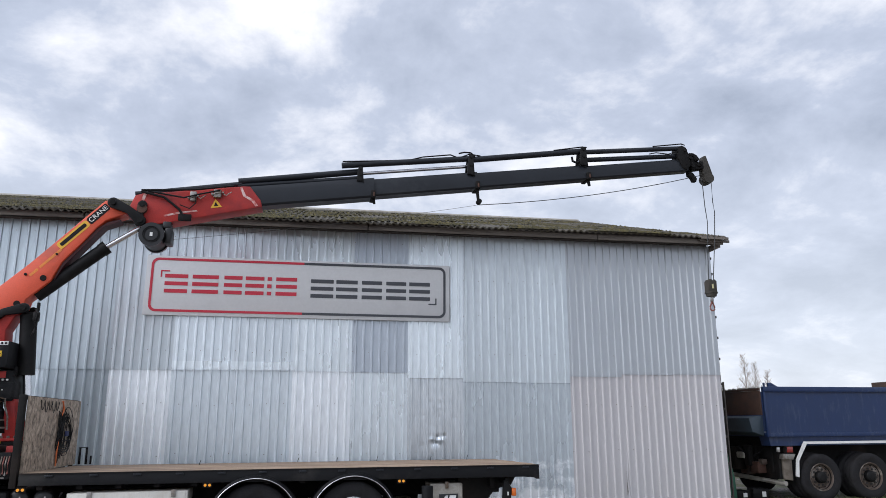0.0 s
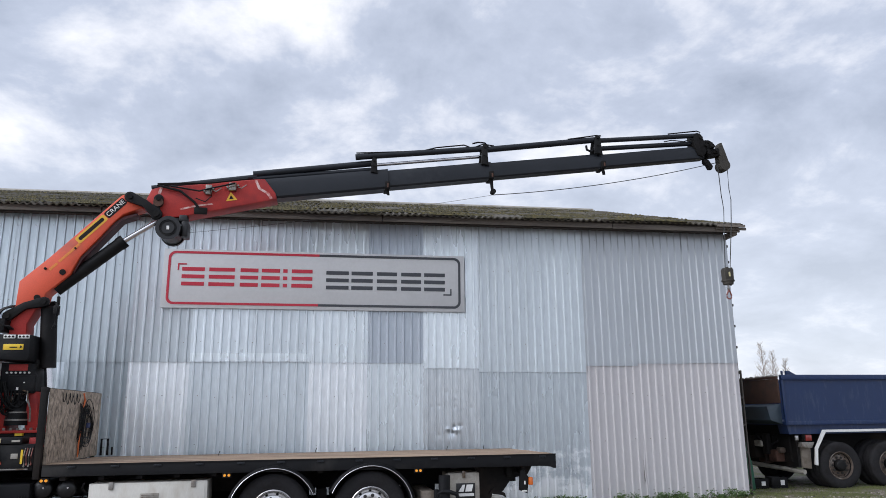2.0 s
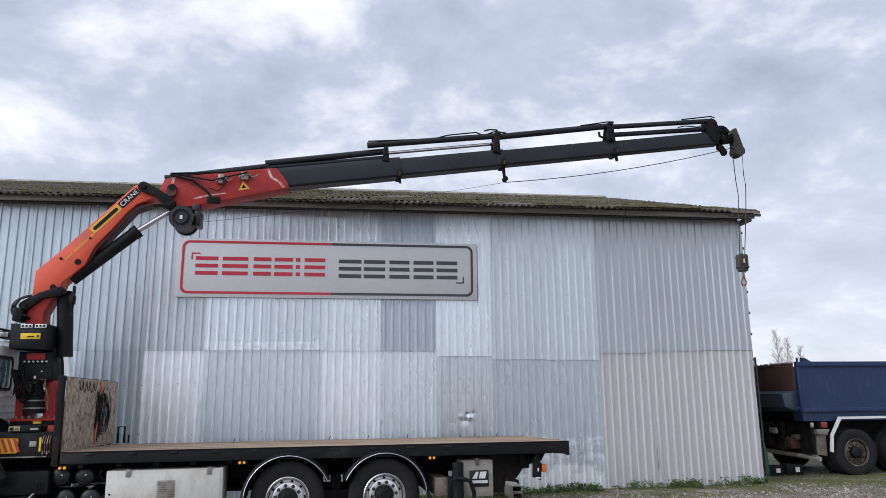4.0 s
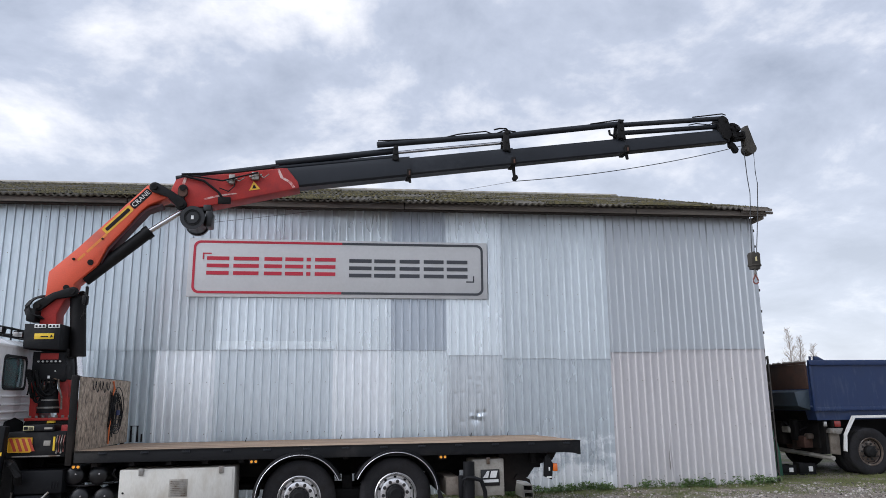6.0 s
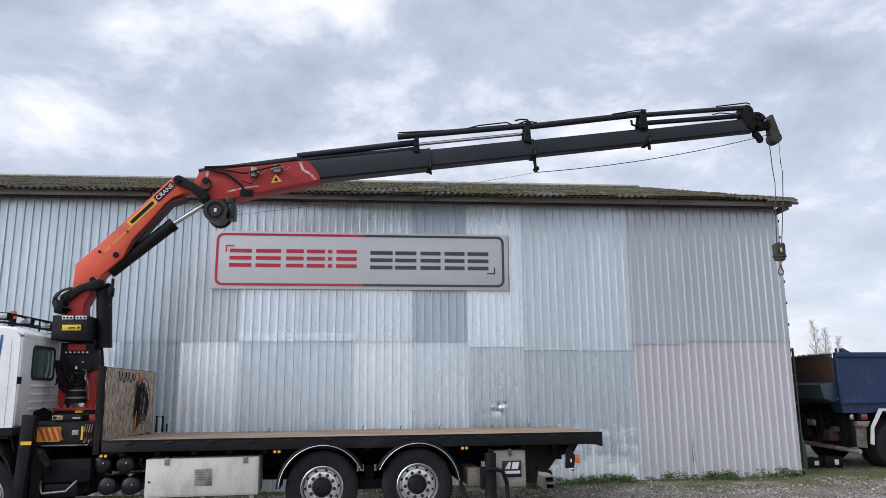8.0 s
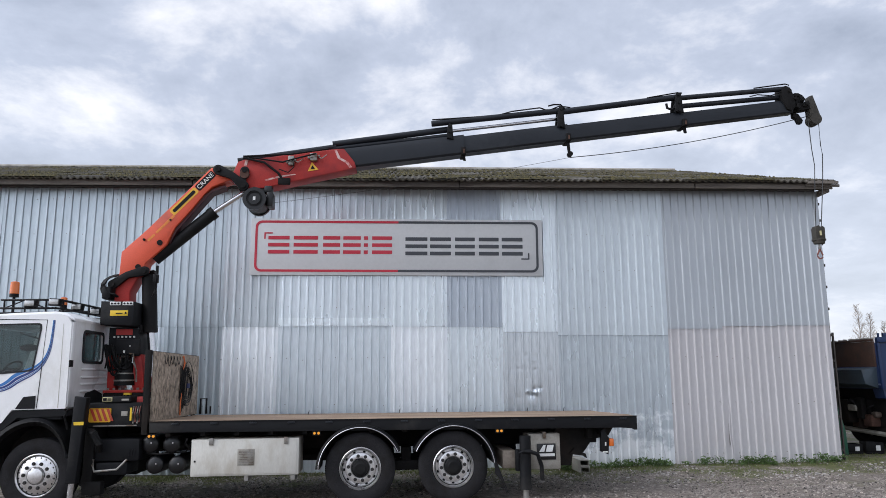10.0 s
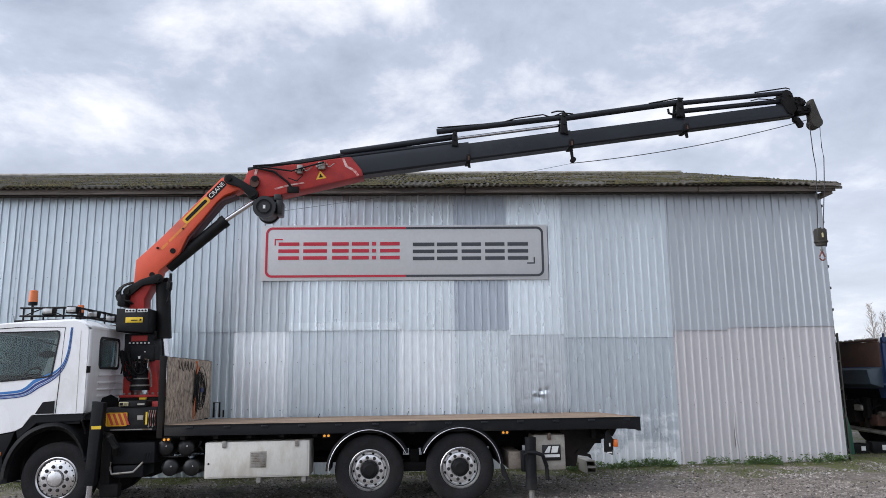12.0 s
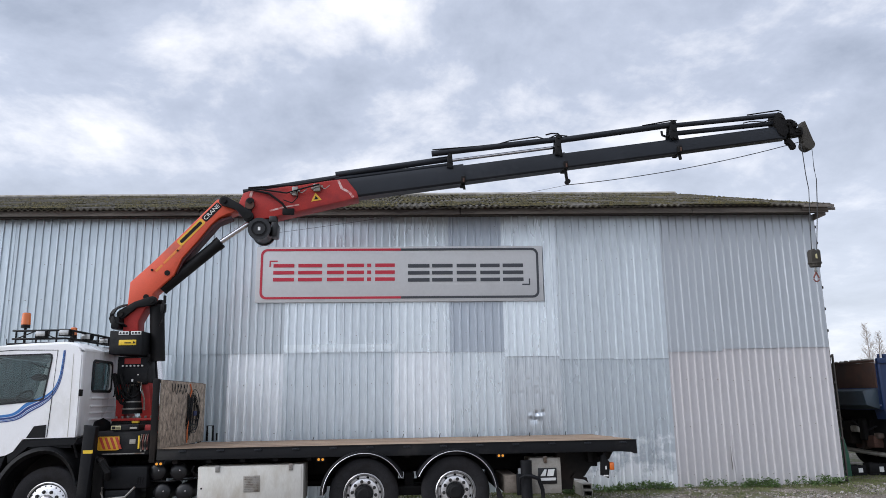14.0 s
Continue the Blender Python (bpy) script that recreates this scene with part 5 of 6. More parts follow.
part("lower_flange", bm, "maroon", main_arm, "dark red lower flange")
for x, z, r in ((-4.60, 3.95, 0.045), (-4.92, 3.55, 0.045), (-4.85, 4.0, 0.02), (-4.45, 4.33, 0.016)):
    part("pin", cyl(B(), (x, 1.06, z), (x, 1.08, z), r, 14), "frame_dark", main_arm)
link_plate("link", main_arm, (-5.28, 3.26), (-4.80, 3.48), 0.075, 1.0, 1.07, "black", 0.05)
link_plate("link", main_arm, (-5.28, 3.26), (-4.80, 3.48), 0.075, 1.43, 1.50, "black", 0.05)
bm = B()
prism(bm, [(-5.21, 3.30), (-5.05, 3.36), (-5.14, 3.44), (-5.19, 3.40)], 1.06, 1.079)
part("guard", bm, "black", main_arm)
# arm decals: maker name and model as plain bars, the word below the maker name is legible
ARM_DIR = math.degrees(math.atan2(5.22 - 4.17, -3.84 + 4.82))


def along(u, v, w=1.078):
    a = radians(ARM_DIR)
    return (-4.82 + u * math.cos(a) + v * math.sin(a), w, 4.17 + u * math.sin(a) - v * math.cos(a))


def decal(name, u0, u1, v0, v1, material, parent, lift=0.004, label="", out=0.0):
    bm = B()
    loop = rounded(u0, u1, v0, v1, min(0.03, (v1 - v0) * 0.4), 4)
    vs = [bm.verts.new(along(u, v, 1.079 - out)) for u, v in loop]
    f = bm.faces.new(vs)
    r = bmesh.ops.extrude_face_region(bm, geom=[f])
    bmesh.ops.translate(bm, verts=[g for g in r["geom"] if isinstance(g, bmesh.types.BMVert)], vec=(0, -lift, 0))
    bmesh.ops.recalc_face_normals(bm, faces=bm.faces)
    return part(name, bm, material, parent, label)


maker = decal("maker_plate", 0.46, 1.02, 0.035, 0.155, "decal_yellow", main_arm, label="yellow maker plate with a dark bar")
decal("bar", 0.50, 0.98, 0.066, 0.124, "black", maker, out=0.0045, lift=0.002)
word = decal("word_plate", 1.03, 1.41, 0.035, 0.155, "black", main_arm, label="black decal with a pale word")
cv = bpy.data.curves.new("text_body", "FONT")
cv.body, cv.size, cv.align_x, cv.align_y, cv.extrude = "CRANE", 0.105, "CENTER", "CENTER", 0.001
txt = new("lettering", cv)
dg = bpy.context.evaluated_depsgraph_get()
text_me = bpy.data.meshes.new_from_object(txt.evaluated_get(dg))
bpy.data.objects.remove(txt)
text_me.materials.clear()
text_me.materials.append(M["white_mark"])
part("lettering", text_me, "", word, "pale lettering", at=Matrix.Translation(along(1.22, 0.097, 1.0725)) @ Euler((radians(90), -radians(ARM_DIR), 0)).to_matrix().to_4x4())
for k in range(2):
    decal("bar", (-0.12, 0.06)[k], (0.03, 0.47)[k], 0.13, 0.17, "faded_yellow", main_arm, lift=0.002, label="faded yellow model mark")

# outer-boom cylinder
bm = B()
cyl(bm, (-4.72, 1.25, 3.70), (-3.79, 1.25, 4.505), 0.10, 26)
ram = part("ram", bm, "black", main_arm, "black hydraulic cylinder")
bm = B()
cyl(bm, (-3.86, 1.25, 4.445), (-3.785, 1.25, 4.51), 0.11, 26)
part("gland", bm, "black", ram)
bm = B()
cyl(bm, (-3.785, 1.25, 4.51), (-3.30, 1.25, 4.85), 0.042, 20)
part("rod", bm, "chrome", ram, "chrome piston rod")

# knuckle and outer boom
bm = B()
prism(bm, [(-3.52, 5.02), (-3.40, 5.33), (-3.24, 5.385), (-3.12, 5.385), (-1.75, 5.575), (-1.64, 5.58), (-1.46, 5.35), (-1.43, 5.24), (-2.2, 5.06), (-2.62, 4.96), (-2.95, 4.88), (-3.20, 4.86), (-3.40, 4.95)], 1.06, 1.44, 0.02)
outer = part("outer_boom", bm, "red", truck, "scuffed red outer boom housing", at=CRANE)
for loop in ([(-1.80, 5.55), (-1.76, 5.55), (-1.70, 5.42), (-1.56, 5.34), (-1.50, 5.25), (-1.54, 5.235), (-1.60, 5.32), (-1.74, 5.40)],
             [(-2.95, 5.02), (-2.72, 5.085), (-2.46, 5.125), (-2.43, 5.11), (-2.70, 5.06), (-2.93, 4.995)],
             [(-3.30, 5.26), (-3.27, 5.36), (-3.22, 5.37), (-3.26, 5.24)]):
    part("scuff", prism(B(), loop, 1.056, 1.059), "scuff", outer, "pale scuffed paint")
link_plate("link", outer, (-3.70, 5.17), (-3.28, 4.90), 0.085, 0.98, 1.05, "black", 0.04)
link_plate("link", outer, (-3.27, 5.16), (-3.30, 4.88), 0.075, 1.0, 1.045, "black", -0.01)
part("hose", tube(B(), [(-3.30, 1.0, 5.38), (-2.95, 1.0, 5.30), (-2.72, 1.0, 5.12), (-2.62, 1.02, 4.98)], 0.02, 8), "black", outer, "black hydraulic hose")
part("hose", tube(B(), [(-3.30, 1.0, 5.40), (-2.5, 0.99, 5.45), (-1.9, 1.0, 5.55)], 0.018, 6), "black", outer, "black hydraulic hose")
part("hose", tube(B(), [(-3.2, 1.0, 5.39), (-2.65, 0.97, 5.30), (-2.45, 0.97, 5.36), (-2.1, 0.98, 5.46)], 0.014, 6), "black", outer, "black hydraulic hose")
part("hose", tube(B(), [(-2.70, 0.98, 5.18), (-2.55, 0.96, 5.12), (-2.46, 0.97, 5.22), (-2.48, 0.97, 5.34)], 0.01, 6), "black", outer, "black hydraulic hose")
for x0, x1, y0, z0, z1 in ((-2.56, -2.46, 0.98, 5.26, 5.42), (-2.20, -2.08, 0.98, 5.34, 5.47), (-2.72, -2.52, 1.0, 4.93, 5.04)):
    part("valve", box(B(), x0, x1, y0, 1.06, z0, z1, 0.012), "steel" if z0 > 5.1 else "frame_dark", outer, "grey steel valve block" if z0 > 5.1 else "dark valve block")
for k, (x, z) in enumerate(((-2.58, 5.29), (-2.44, 5.33), (-2.22, 5.37), (-2.05, 5.40))):
    part("pipe", tube(B(), [(x, 0.985, z), (x + 0.05, 0.97, z + 0.03 * (-1) ** k), (x + 0.13, 0.985, z + 0.04)], 0.008, 6), "steel", outer)
    part("fitting", cyl(B(), (x, 0.965, z + 0.02), (x, 1.05, z + 0.02), 0.016, 8), "steel", outer)
part("pin", cyl(B(), (-3.27, 0.985, 5.10), (-3.27, 1.06, 5.10), 0.075, 18), "rust", outer, "rusty pivot pin")
bm = B()
prism(bm, [(-2.24, 5.17), (-2.06, 5.20), (-2.17, 5.33)], 1.052, 1.059)
tri = part("warning_sign", bm, "decal_yellow", outer, "yellow warning triangle")
bm = B()
prism(bm, [(-2.19, 5.205), (-2.12, 5.215), (-2.165, 5.275)], 1.047, 1.0515)
part("mark", bm, "black", tri)

# winch
bm = B()
cyl(bm, (-3.08, 0.90, 4.66), (-3.08, 0.96, 4.66), 0.19, 40)
cyl(bm, (-3.08, 0.961, 4.66), (-3.08, 1.36, 4.66), 0.17, 40)
cyl(bm, (-3.08, 1.361, 4.66), (-3.08, 1.42, 4.66), 0.19, 40)
box(bm, -2.90, -2.80, 1.0, 1.3, 4.55, 4.80, 0.02)
box(bm, -2.95, -2.82, 1.05, 1.25, 4.80, 4.92, 0.02)
box(bm, -3.25, -2.95, 1.1, 1.3, 4.80, 4.95, 0.01)
winch = part("winch", bm, "black_gloss", outer, "black winch drum")
bm = B()
ring_of(bm, [(0.10, -0.01), (0.10, 0.0), (0.13, 0.0), (0.13, -0.01)], 30)
bmesh.ops.translate(bm, verts=bm.verts, vec=(-3.08, 0.895, 4.66))
part("ring", bm, "black", winch)
bm = B()
box(bm, -3.10, -3.06, 0.892, 0.899, 4.63, 4.69)
part("mark", bm, "white_mark", winch)

# telescoping sections
SLOPE = 0.146


def mid_z(x):
    return 5.445 + SLOPE * (x + 1.45)


def section(x0, x1, h, w, material="boom_grey", name="boom_section"):
    bm = B()
    hz, hy, k = h / 2, w / 2, 0.18
    loop = [(hy * (1 - k), -hz), (hy, -hz * (1 - k)), (hy, hz * 0.5), (hy * 0.7, hz), (-hy * 0.7, hz), (-hy, hz * 0.5), (-hy, -hz * (1 - k)), (-hy * (1 - k), -hz)]
    a = [bm.verts.new((x0, 1.25 + y, mid_z(x0) + z)) for y, z in loop]
    b = [bm.verts.new((x1, 1.25 + y, mid_z(x1) + z)) for y, z in loop]
    for i in range(8):
        bm.faces.new((a[i], a[(i + 1) % 8], b[(i + 1) % 8], b[i]))
    bm.faces.new(a[::-1])
    bm.faces.new(b)
    bmesh.ops.recalc_face_normals(bm, faces=bm.faces)
    return part(name, bm, material, truck, "dark grey telescopic boom section", at=BOOM)


s1 = section(-1.75, 0.40, 0.36, 0.30)
s2 = section(0.30, 2.24, 0.315, 0.26)
s3 = section(2.1, 4.36, 0.285, 0.225)
s4 = section(4.2, 6.42, 0.255, 0.195)
for s, x, h, drop in ((s1, 0.40, 0.36, 0.10), (s2, 2.25, 0.315, 0.24), (s3, 4.37, 0.285, 0.12)):
    z = mid_z(x)
    bm = B()
    box(bm, x - 0.05, x + 0.03, 1.08, 1.42, z - h / 2 - 0.015, z - h / 2 + 0.12, 0.012)
    prism(bm, [(x - 0.035, z - h / 2), (x + 0.02, z - h / 2), (x + 0.035, z - h / 2 - drop), (x - 0.005, z - h / 2 - drop)], 1.16, 1.20)
    col = part("collar", bm, "frame_dark", s, "dark collar with rust streaks")
    if drop > 0.2:
        bm = B()
        cyl(bm, (x + 0.02, 1.12, z - h / 2 - drop), (x + 0.02, 1.22, z - h / 2 - drop), 0.045, 14)
        part("guide_roller", bm, "frame_dark", s)
    bm = B()
    box(bm, x - 0.02, x + 0.008, 1.075, 1.08, z - h / 2 + 0.01, z - h / 2 + 0.08)
    part("rust_patch", bm, "rust", s, "rusty patch")


def ext_tube(p, q, r, material="boom_grey", name="extension_cylinder", y=1.25):
    bm = B()
    cyl(bm, (p[0], y, p[1]), (q[0], y, q[1]), r, 18)
    return part(name, bm, material, truck, "slim dark extension cylinder" if material == "boom_grey" else "bright piston rod", at=BOOM)


ext_tube((-3.45, 5.375), (-1.80, 5.66), 0.045)
ext_tube((-1.86, 5.70), (0.15, 6.02), 0.055)
ext_tube((-1.86, 5.62), (0.12, 5.90), 0.04)
ext_tube((0.15, 5.985), (2.10, 6.265), 0.030, "chrome", "piston_rod")
ext_tube((-0.16, 6.085), (2.12, 6.385), 0.052, y=1.17)
ext_tube((2.10, 6.36), (4.27, 6.70), 0.055, y=1.17)
ext_tube((4.27, 6.68), (6.34, 6.925), 0.045, y=1.17)
ext_tube((4.30, 6.555), (6.24, 6.785), 0.045)
for (x, z0, z1, w) in ((0.16, 5.78, 6.08, 0.06), (2.12, 6.04, 6.45, 0.07), (4.27, 6.38, 6.77, 0.08)):
    bm = B()
    prism(bm, [(x - w, z0 + 0.03), (x + w, z0), (x + w * 0.8, z0 + 0.13), (x + w * 0.6, z1 - 0.02), (x - w * 0.3, z1), (x - w * 0.8, z1 - 0.06)], 1.09, 1.13, 0.008)
    prism(bm, [(x - w, z0 + 0.03), (x + w, z0), (x + w * 0.6, z1 - 0.02), (x - w * 0.3, z1)], 1.33, 1.37, 0.008)
    for z in (z0 + 0.05, (z0 + z1) / 2, z1 - 0.05):
        cyl(bm, (x, 1.07, z), (x, 1.38, z), 0.03, 10)
    part("bracket", bm, "black", truck, "black cylinder bracket", at=BOOM)
part("hydraulic_pipe", tube(B(), [(-0.15, 1.14, 6.15), (0.6, 1.14, 6.22), (1.0, 1.14, 6.26), (1.25, 1.14, 6.34), (1.75, 1.14, 6.42), (1.9, 1.14, 6.37), (2.1, 1.14, 6.46), (2.3, 1.14, 6.44)], 0.012, 6), "black", truck, "thin black hydraulic pipe", at=BOOM)
part("hydraulic_pipe", tube(B(), [(1.9, 1.12, 6.45), (2.0, 1.12, 6.48), (2.12, 1.12, 6.48), (2.2, 1.12, 6.40)], 0.014, 6), "black", truck, "thin black hydraulic pipe", at=BOOM)
part("hydraulic_pipe", tube(B(), [(3.7, 1.14, 6.66), (4.0, 1.14, 6.72), (4.25, 1.14, 6.77), (4.35, 1.14, 6.77)], 0.012, 6), "black", truck, "thin black hydraulic pipe", at=BOOM)
part("hydraulic_pipe", tube(B(), [(4.05, 1.14, 6.56), (4.06, 1.14, 6.48), (4.14, 1.14, 6.45), (4.22, 1.14, 6.50)], 0.022, 6), "black", truck, "thin black hydraulic pipe", at=BOOM)
part("hydraulic_pipe", tube(B(), [(5.7, 1.14, 6.90), (6.0, 1.14, 6.95), (6.3, 1.14, 7.0), (6.37, 1.14, 6.98), (6.34, 1.14, 6.92)], 0.012, 6), "black", truck, "thin black hydraulic pipe", at=BOOM)
part("hydraulic_pipe", tube(B(), [(5.6, 1.12, 6.73), (5.75, 1.12, 6.77), (6.0, 1.12, 6.76), (6.2, 1.12, 6.84)], 0.01, 6), "black", truck, "thin black hydraulic pipe", at=BOOM)
# boom tip
bm = B()
prism(bm, [(6.21, 6.70), (6.22, 6.93), (6.30, 6.965), (6.38, 6.93), (6.45, 6.76), (6.46, 6.57), (6.38, 6.48), (6.29, 6.52)], 1.12, 1.38, 0.012)
prism(bm, [(6.45, 6.62), (6.56, 6.84), (6.64, 6.80), (6.60, 6.66), (6.74, 6.70), (6.76, 6.55), (6.52, 6.50)], 1.16, 1.34, 0.012)
prism(bm, [(6.44, 6.48), (6.54, 6.46), (6.62, 6.34), (6.60, 6.28), (6.54, 6.28), (6.50, 6.36), (6.44, 6.40)], 1.20, 1.30, 0.012)
for x, z in ((6.36, 6.86), (6.46, 6.72), (6.60, 6.70), (6.50, 6.56), (6.68, 6.62)):
    cyl(bm, (x, 1.09, z), (x, 1.41, z), 0.03, 10)
for x, z, w, h in ((6.50, 6.80, 0.10, 0.06), (6.60, 6.72, 0.08, 0.10), (6.66, 6.60, 0.10, 0.05), (6.52, 6.60, 0.07, 0.09)):
    box(bm, x - w / 2, x + w / 2, 1.13, 1.37, z - h / 2, z + h / 2, 0.01)
tip = part("boom_tip", bm, "frame_dark", truck, "dark worn boom tip bracket", at=BOOM)
bm = B()
prism(bm, [(6.72, 6.66), (6.77, 6.80), (6.83, 6.82), (6.88, 6.66), (6.945, 6.44), (6.94, 6.33), (6.89, 6.26), (6.80, 6.26), (6.745, 6.34), (6.74, 6.52)], 1.17, 1.33, 0.02)
sheave_block = part("sheave_block", bm, "hook", tip, "brown-grey sheave head")
bm = B()
cyl(bm, (6.845, 1.15, 6.36), (6.845, 1.35, 6.36), 0.105, 24)
part("sheave", bm, "hook", tip)
# ropes and hook
part("wire_rope", tube(B(), sag((-2.95, 1.2, 4.62), (2.27, 1.17, 5.53), 0.05, 20), 0.003, 6), "wire", truck, "thin steel wire rope", at=BOOM)
part("wire_rope", tube(B(), sag((2.27, 1.17, 5.53), (6.76, 1.25, 6.44), 0.10, 24), 0.007, 6), "wire", truck, "thin steel wire rope", at=BOOM)
part("wire_rope", tube(B(), [(6.745, 1.25, 6.36), (6.76, 1.25, 5.8), (6.785, 1.25, 5.5), (6.76, 1.25, 5.2), (6.70, 1.25, 4.36)], 0.008, 6), "wire", truck, "thin steel wire rope", at=BOOM)
part("wire_rope", tube(B(), [(6.94, 1.25, 6.34), (6.935, 1.25, 5.9), (6.955, 1.25, 5.7), (6.91, 1.25, 5.2), (6.80, 1.25, 4.36)], 0.008, 6), "wire", truck, "thin steel wire rope", at=BOOM)
bm = B()
prism(bm, [(6.65, 4.14), (6.82, 4.14), (6.825, 4.34), (6.79, 4.375), (6.75, 4.34), (6.72, 4.385), (6.67, 4.37), (6.645, 4.33)], 1.18, 1.32, 0.010)
cyl(bm, (6.735, 1.25, 4.115), (6.735, 1.25, 4.139), 0.118, 22)
cyl(bm, (6.735, 1.25, 4.06), (6.735, 1.25, 4.114), 0.092, 20, 0.10)
hook_block = part("hook_block", bm, "hook", truck, "brown steel hook weight", at=BOOM)
bm = B()
cyl(bm, (6.735, 1.25, 3.99), (6.735, 1.25, 4.06), 0.016, 10)
box(bm, 6.712, 6.758, 1.23, 1.27, 3.965, 4.0, 0.006)
part("swivel", bm, "steel", hook_block)
bm = B()
loop = [(0.0, 0.0), (-0.02, -0.05), (-0.048, -0.10), (-0.05, -0.14), (-0.025, -0.172), (0.012, -0.175), (0.042, -0.15), (0.046, -0.11), (0.026, -0.06), (0.004, -0.012)]
tube(bm, [(6.735 + u, 1.25, 3.968 + v) for u, v in loop], 0.014, 8)
part("hook", bm, "hook_red", hook_block, "reddish lifting hook with safety latch")
bm = B()
prism(bm, [(6.72, 4.20), (6.75, 4.20), (6.745, 4.29), (6.715, 4.27)], 1.17, 1.179)
part("mark", bm, "decal_pale", hook_block, "pale yellow mark")

# ---- cab ----
CX0, CX1 = -7.35, -5.45
side = [(CX0, 1.0), (-6.40, 1.17), (-6.30, 1.22), (-6.18, 1.39), (CX1, 1.40), (CX1, 2.60), (CX1 - 0.06, 2.70), (-5.66, 2.745), (-6.9, 2.70), (-7.05, 2.60), (-7.3, 1.75)]
door_window = [(-6.98, 1.86), (-6.0, 1.945), (-5.95, 1.97), (-5.875, 2.52), (-5.885, 2.575), (-5.92, 2.59), (-6.82, 2.575), (-6.88, 2.54)]
bm = B()
plate(bm, side, [door_window], 0.06, lambda u, v, w: (u, w, v))
cab = part("cab", bm, "cab_white", truck, "white day cab with blue side stripes", at=pose(-0.045, 0, 0))
bm = B()
plate(bm, side, [door_window], 0.06, lambda u, v, w: (u, 2.44 + w, v))
part("side_panel", bm, "cab_white", cab)
rear_win = rounded(0.47, 1.20, 2.08, 2.50, 0.07, 4)
bm = B()
plate(bm, [(0.062, 1.40), (2.438, 1.40), (2.438, 2.60), (2.30, 2.69), (0.2, 2.69), (0.062, 2.60)], [rear_win], 0.06, lambda u, v, w: (CX1 - 0.062 + w, u, v))
part("back_panel", bm, "cab_white", cab, "white ribbed cab back wall")
bm = B()
plate(bm, rounded(0.43, 1.24, 2.04, 2.54, 0.09, 4), [rear_win], 0.012, lambda u, v, w: (CX1 + w, u, v))
part("window_seal", bm, "seam", cab)
bm = B()
plate(bm, rounded(0.46, 1.21, 2.07, 2.51, 0.07, 4), [], 0.006, lambda u, v, w: (CX1 - 0.03 + w, u, v))
pane = part("back_window", bm, "glass", cab, "dark back window")
pane.visible_shadow = False
for z in (1.62, 1.72, 1.82, 1.94):
    bm = B()
    box(bm, CX1 - 0.001, CX1 + 0.014, 0.45, 2.2, z, z + 0.03, 0.006)
    part("rib", bm, "cab_white", cab)
bm = B()
box(bm, CX1 - 0.001, CX1 + 0.018, 0.02, 0.14, 1.42, 2.62, 0.008)
part("corner_trim", bm, "cab_white", cab)
bm = B()
box(bm, CX1 - 0.001, CX1 + 0.02, 0.0, 0.11, 1.98, 2.08, 0.006)
part("latch", bm, "black", cab)
bm = B()
plate(bm, [(0.50, 1.41), (1.35, 1.41), (1.25, 1.58), (0.95, 1.65), (0.65, 1.60)], [], 0.02, lambda u, v, w: (CX1 + 0.001 + w, u, v))
part("air_duct", bm, "grille", cab, "black duct opening")
# roof, front, floor
bm = B()
prism(bm, [(-7.06, 2.62), (-6.9, 2.72), (-6.3, 2.765), (-5.72, 2.785), (-5.56, 2.765), (CX1 + 0.01, 2.68), (CX1 + 0.01, 2.645), (-5.66, 2.70), (-6.9, 2.66)], 0.07, 2.43, 0.02)
part("roof", bm, "cab_white", cab, "white cab roof")
bm = B()
prism(bm, [(CX0, 1.0), (CX0 + 0.05, 1.0), (-7.25, 1.75), (-7.30, 1.78)], 0.061, 2.439)
part("front_panel", bm, "cab_white", cab)
bm = B()
prism(bm, [(-7.285, 1.79), (-7.27, 1.79), (-7.03, 2.60), (-7.045, 2.61)], 0.07, 2.43)
part("windscreen", bm, "glass", cab, "tinted windscreen").visible_shadow = False
bm = B()
plate(bm, door_window, [], 0.006, lambda u, v, w: (u, 0.025 + w, v))
dw = part("side_window", bm, "glass", cab, "tinted door window")
dw.visible_shadow = False
bm = B()
plate(bm, door_window, [], 0.006, lambda u, v, w: (u, 2.46 + w, v))
part("side_window", bm, "glass", cab, "tinted door window").visible_shadow = False
bm = B()
big = [(x + (0.022 if x > -6.3 else -0.022), z + (0.02 if z > 2.2 else -0.022)) for x, z in door_window]
plate(bm, big, [door_window], 0.006, lambda u, v, w: (u, -0.007 + w, v))
part("window_seal", bm, "seam", cab, "black window seal")
bm = B()
box(bm, -7.2, -5.52, 0.07, 2.43, 1.25, 1.42)
box(bm, -6.0, -5.55, 0.25, 0.85, 1.45, 1.80, 0.05)
box(bm, -5.72, -5.56, 0.28, 0.82, 1.75, 2.28, 0.05)
box(bm, -6.0, -5.55, 1.6, 2.2, 1.45, 1.80, 0.05)
box(bm, -5.72, -5.56, 1.63, 2.17, 1.75, 2.20, 0.05)
box(bm, -7.2, -6.75, 0.1, 2.4, 1.45, 1.98, 0.05)
box(bm, -6.45, -6.05, 0.95, 1.5, 1.43, 1.95, 0.04)
part("interior", bm, "cabin", cab, "dark cab interior with seats")
bm = B()
ring = [(-6.48 + 0.07 * math.cos(a * 0.314), 0.55 + 0.22 * math.sin(a * 0.314), 1.99 + 0.09 * math.cos(a * 0.314)) for a in range(21)]
tube(bm, ring, 0.016, 6)
tube(bm, [(-6.48, 0.34, 1.99), (-6.5, 0.55, 1.97), (-6.48, 0.76, 1.99)], 0.014, 6)
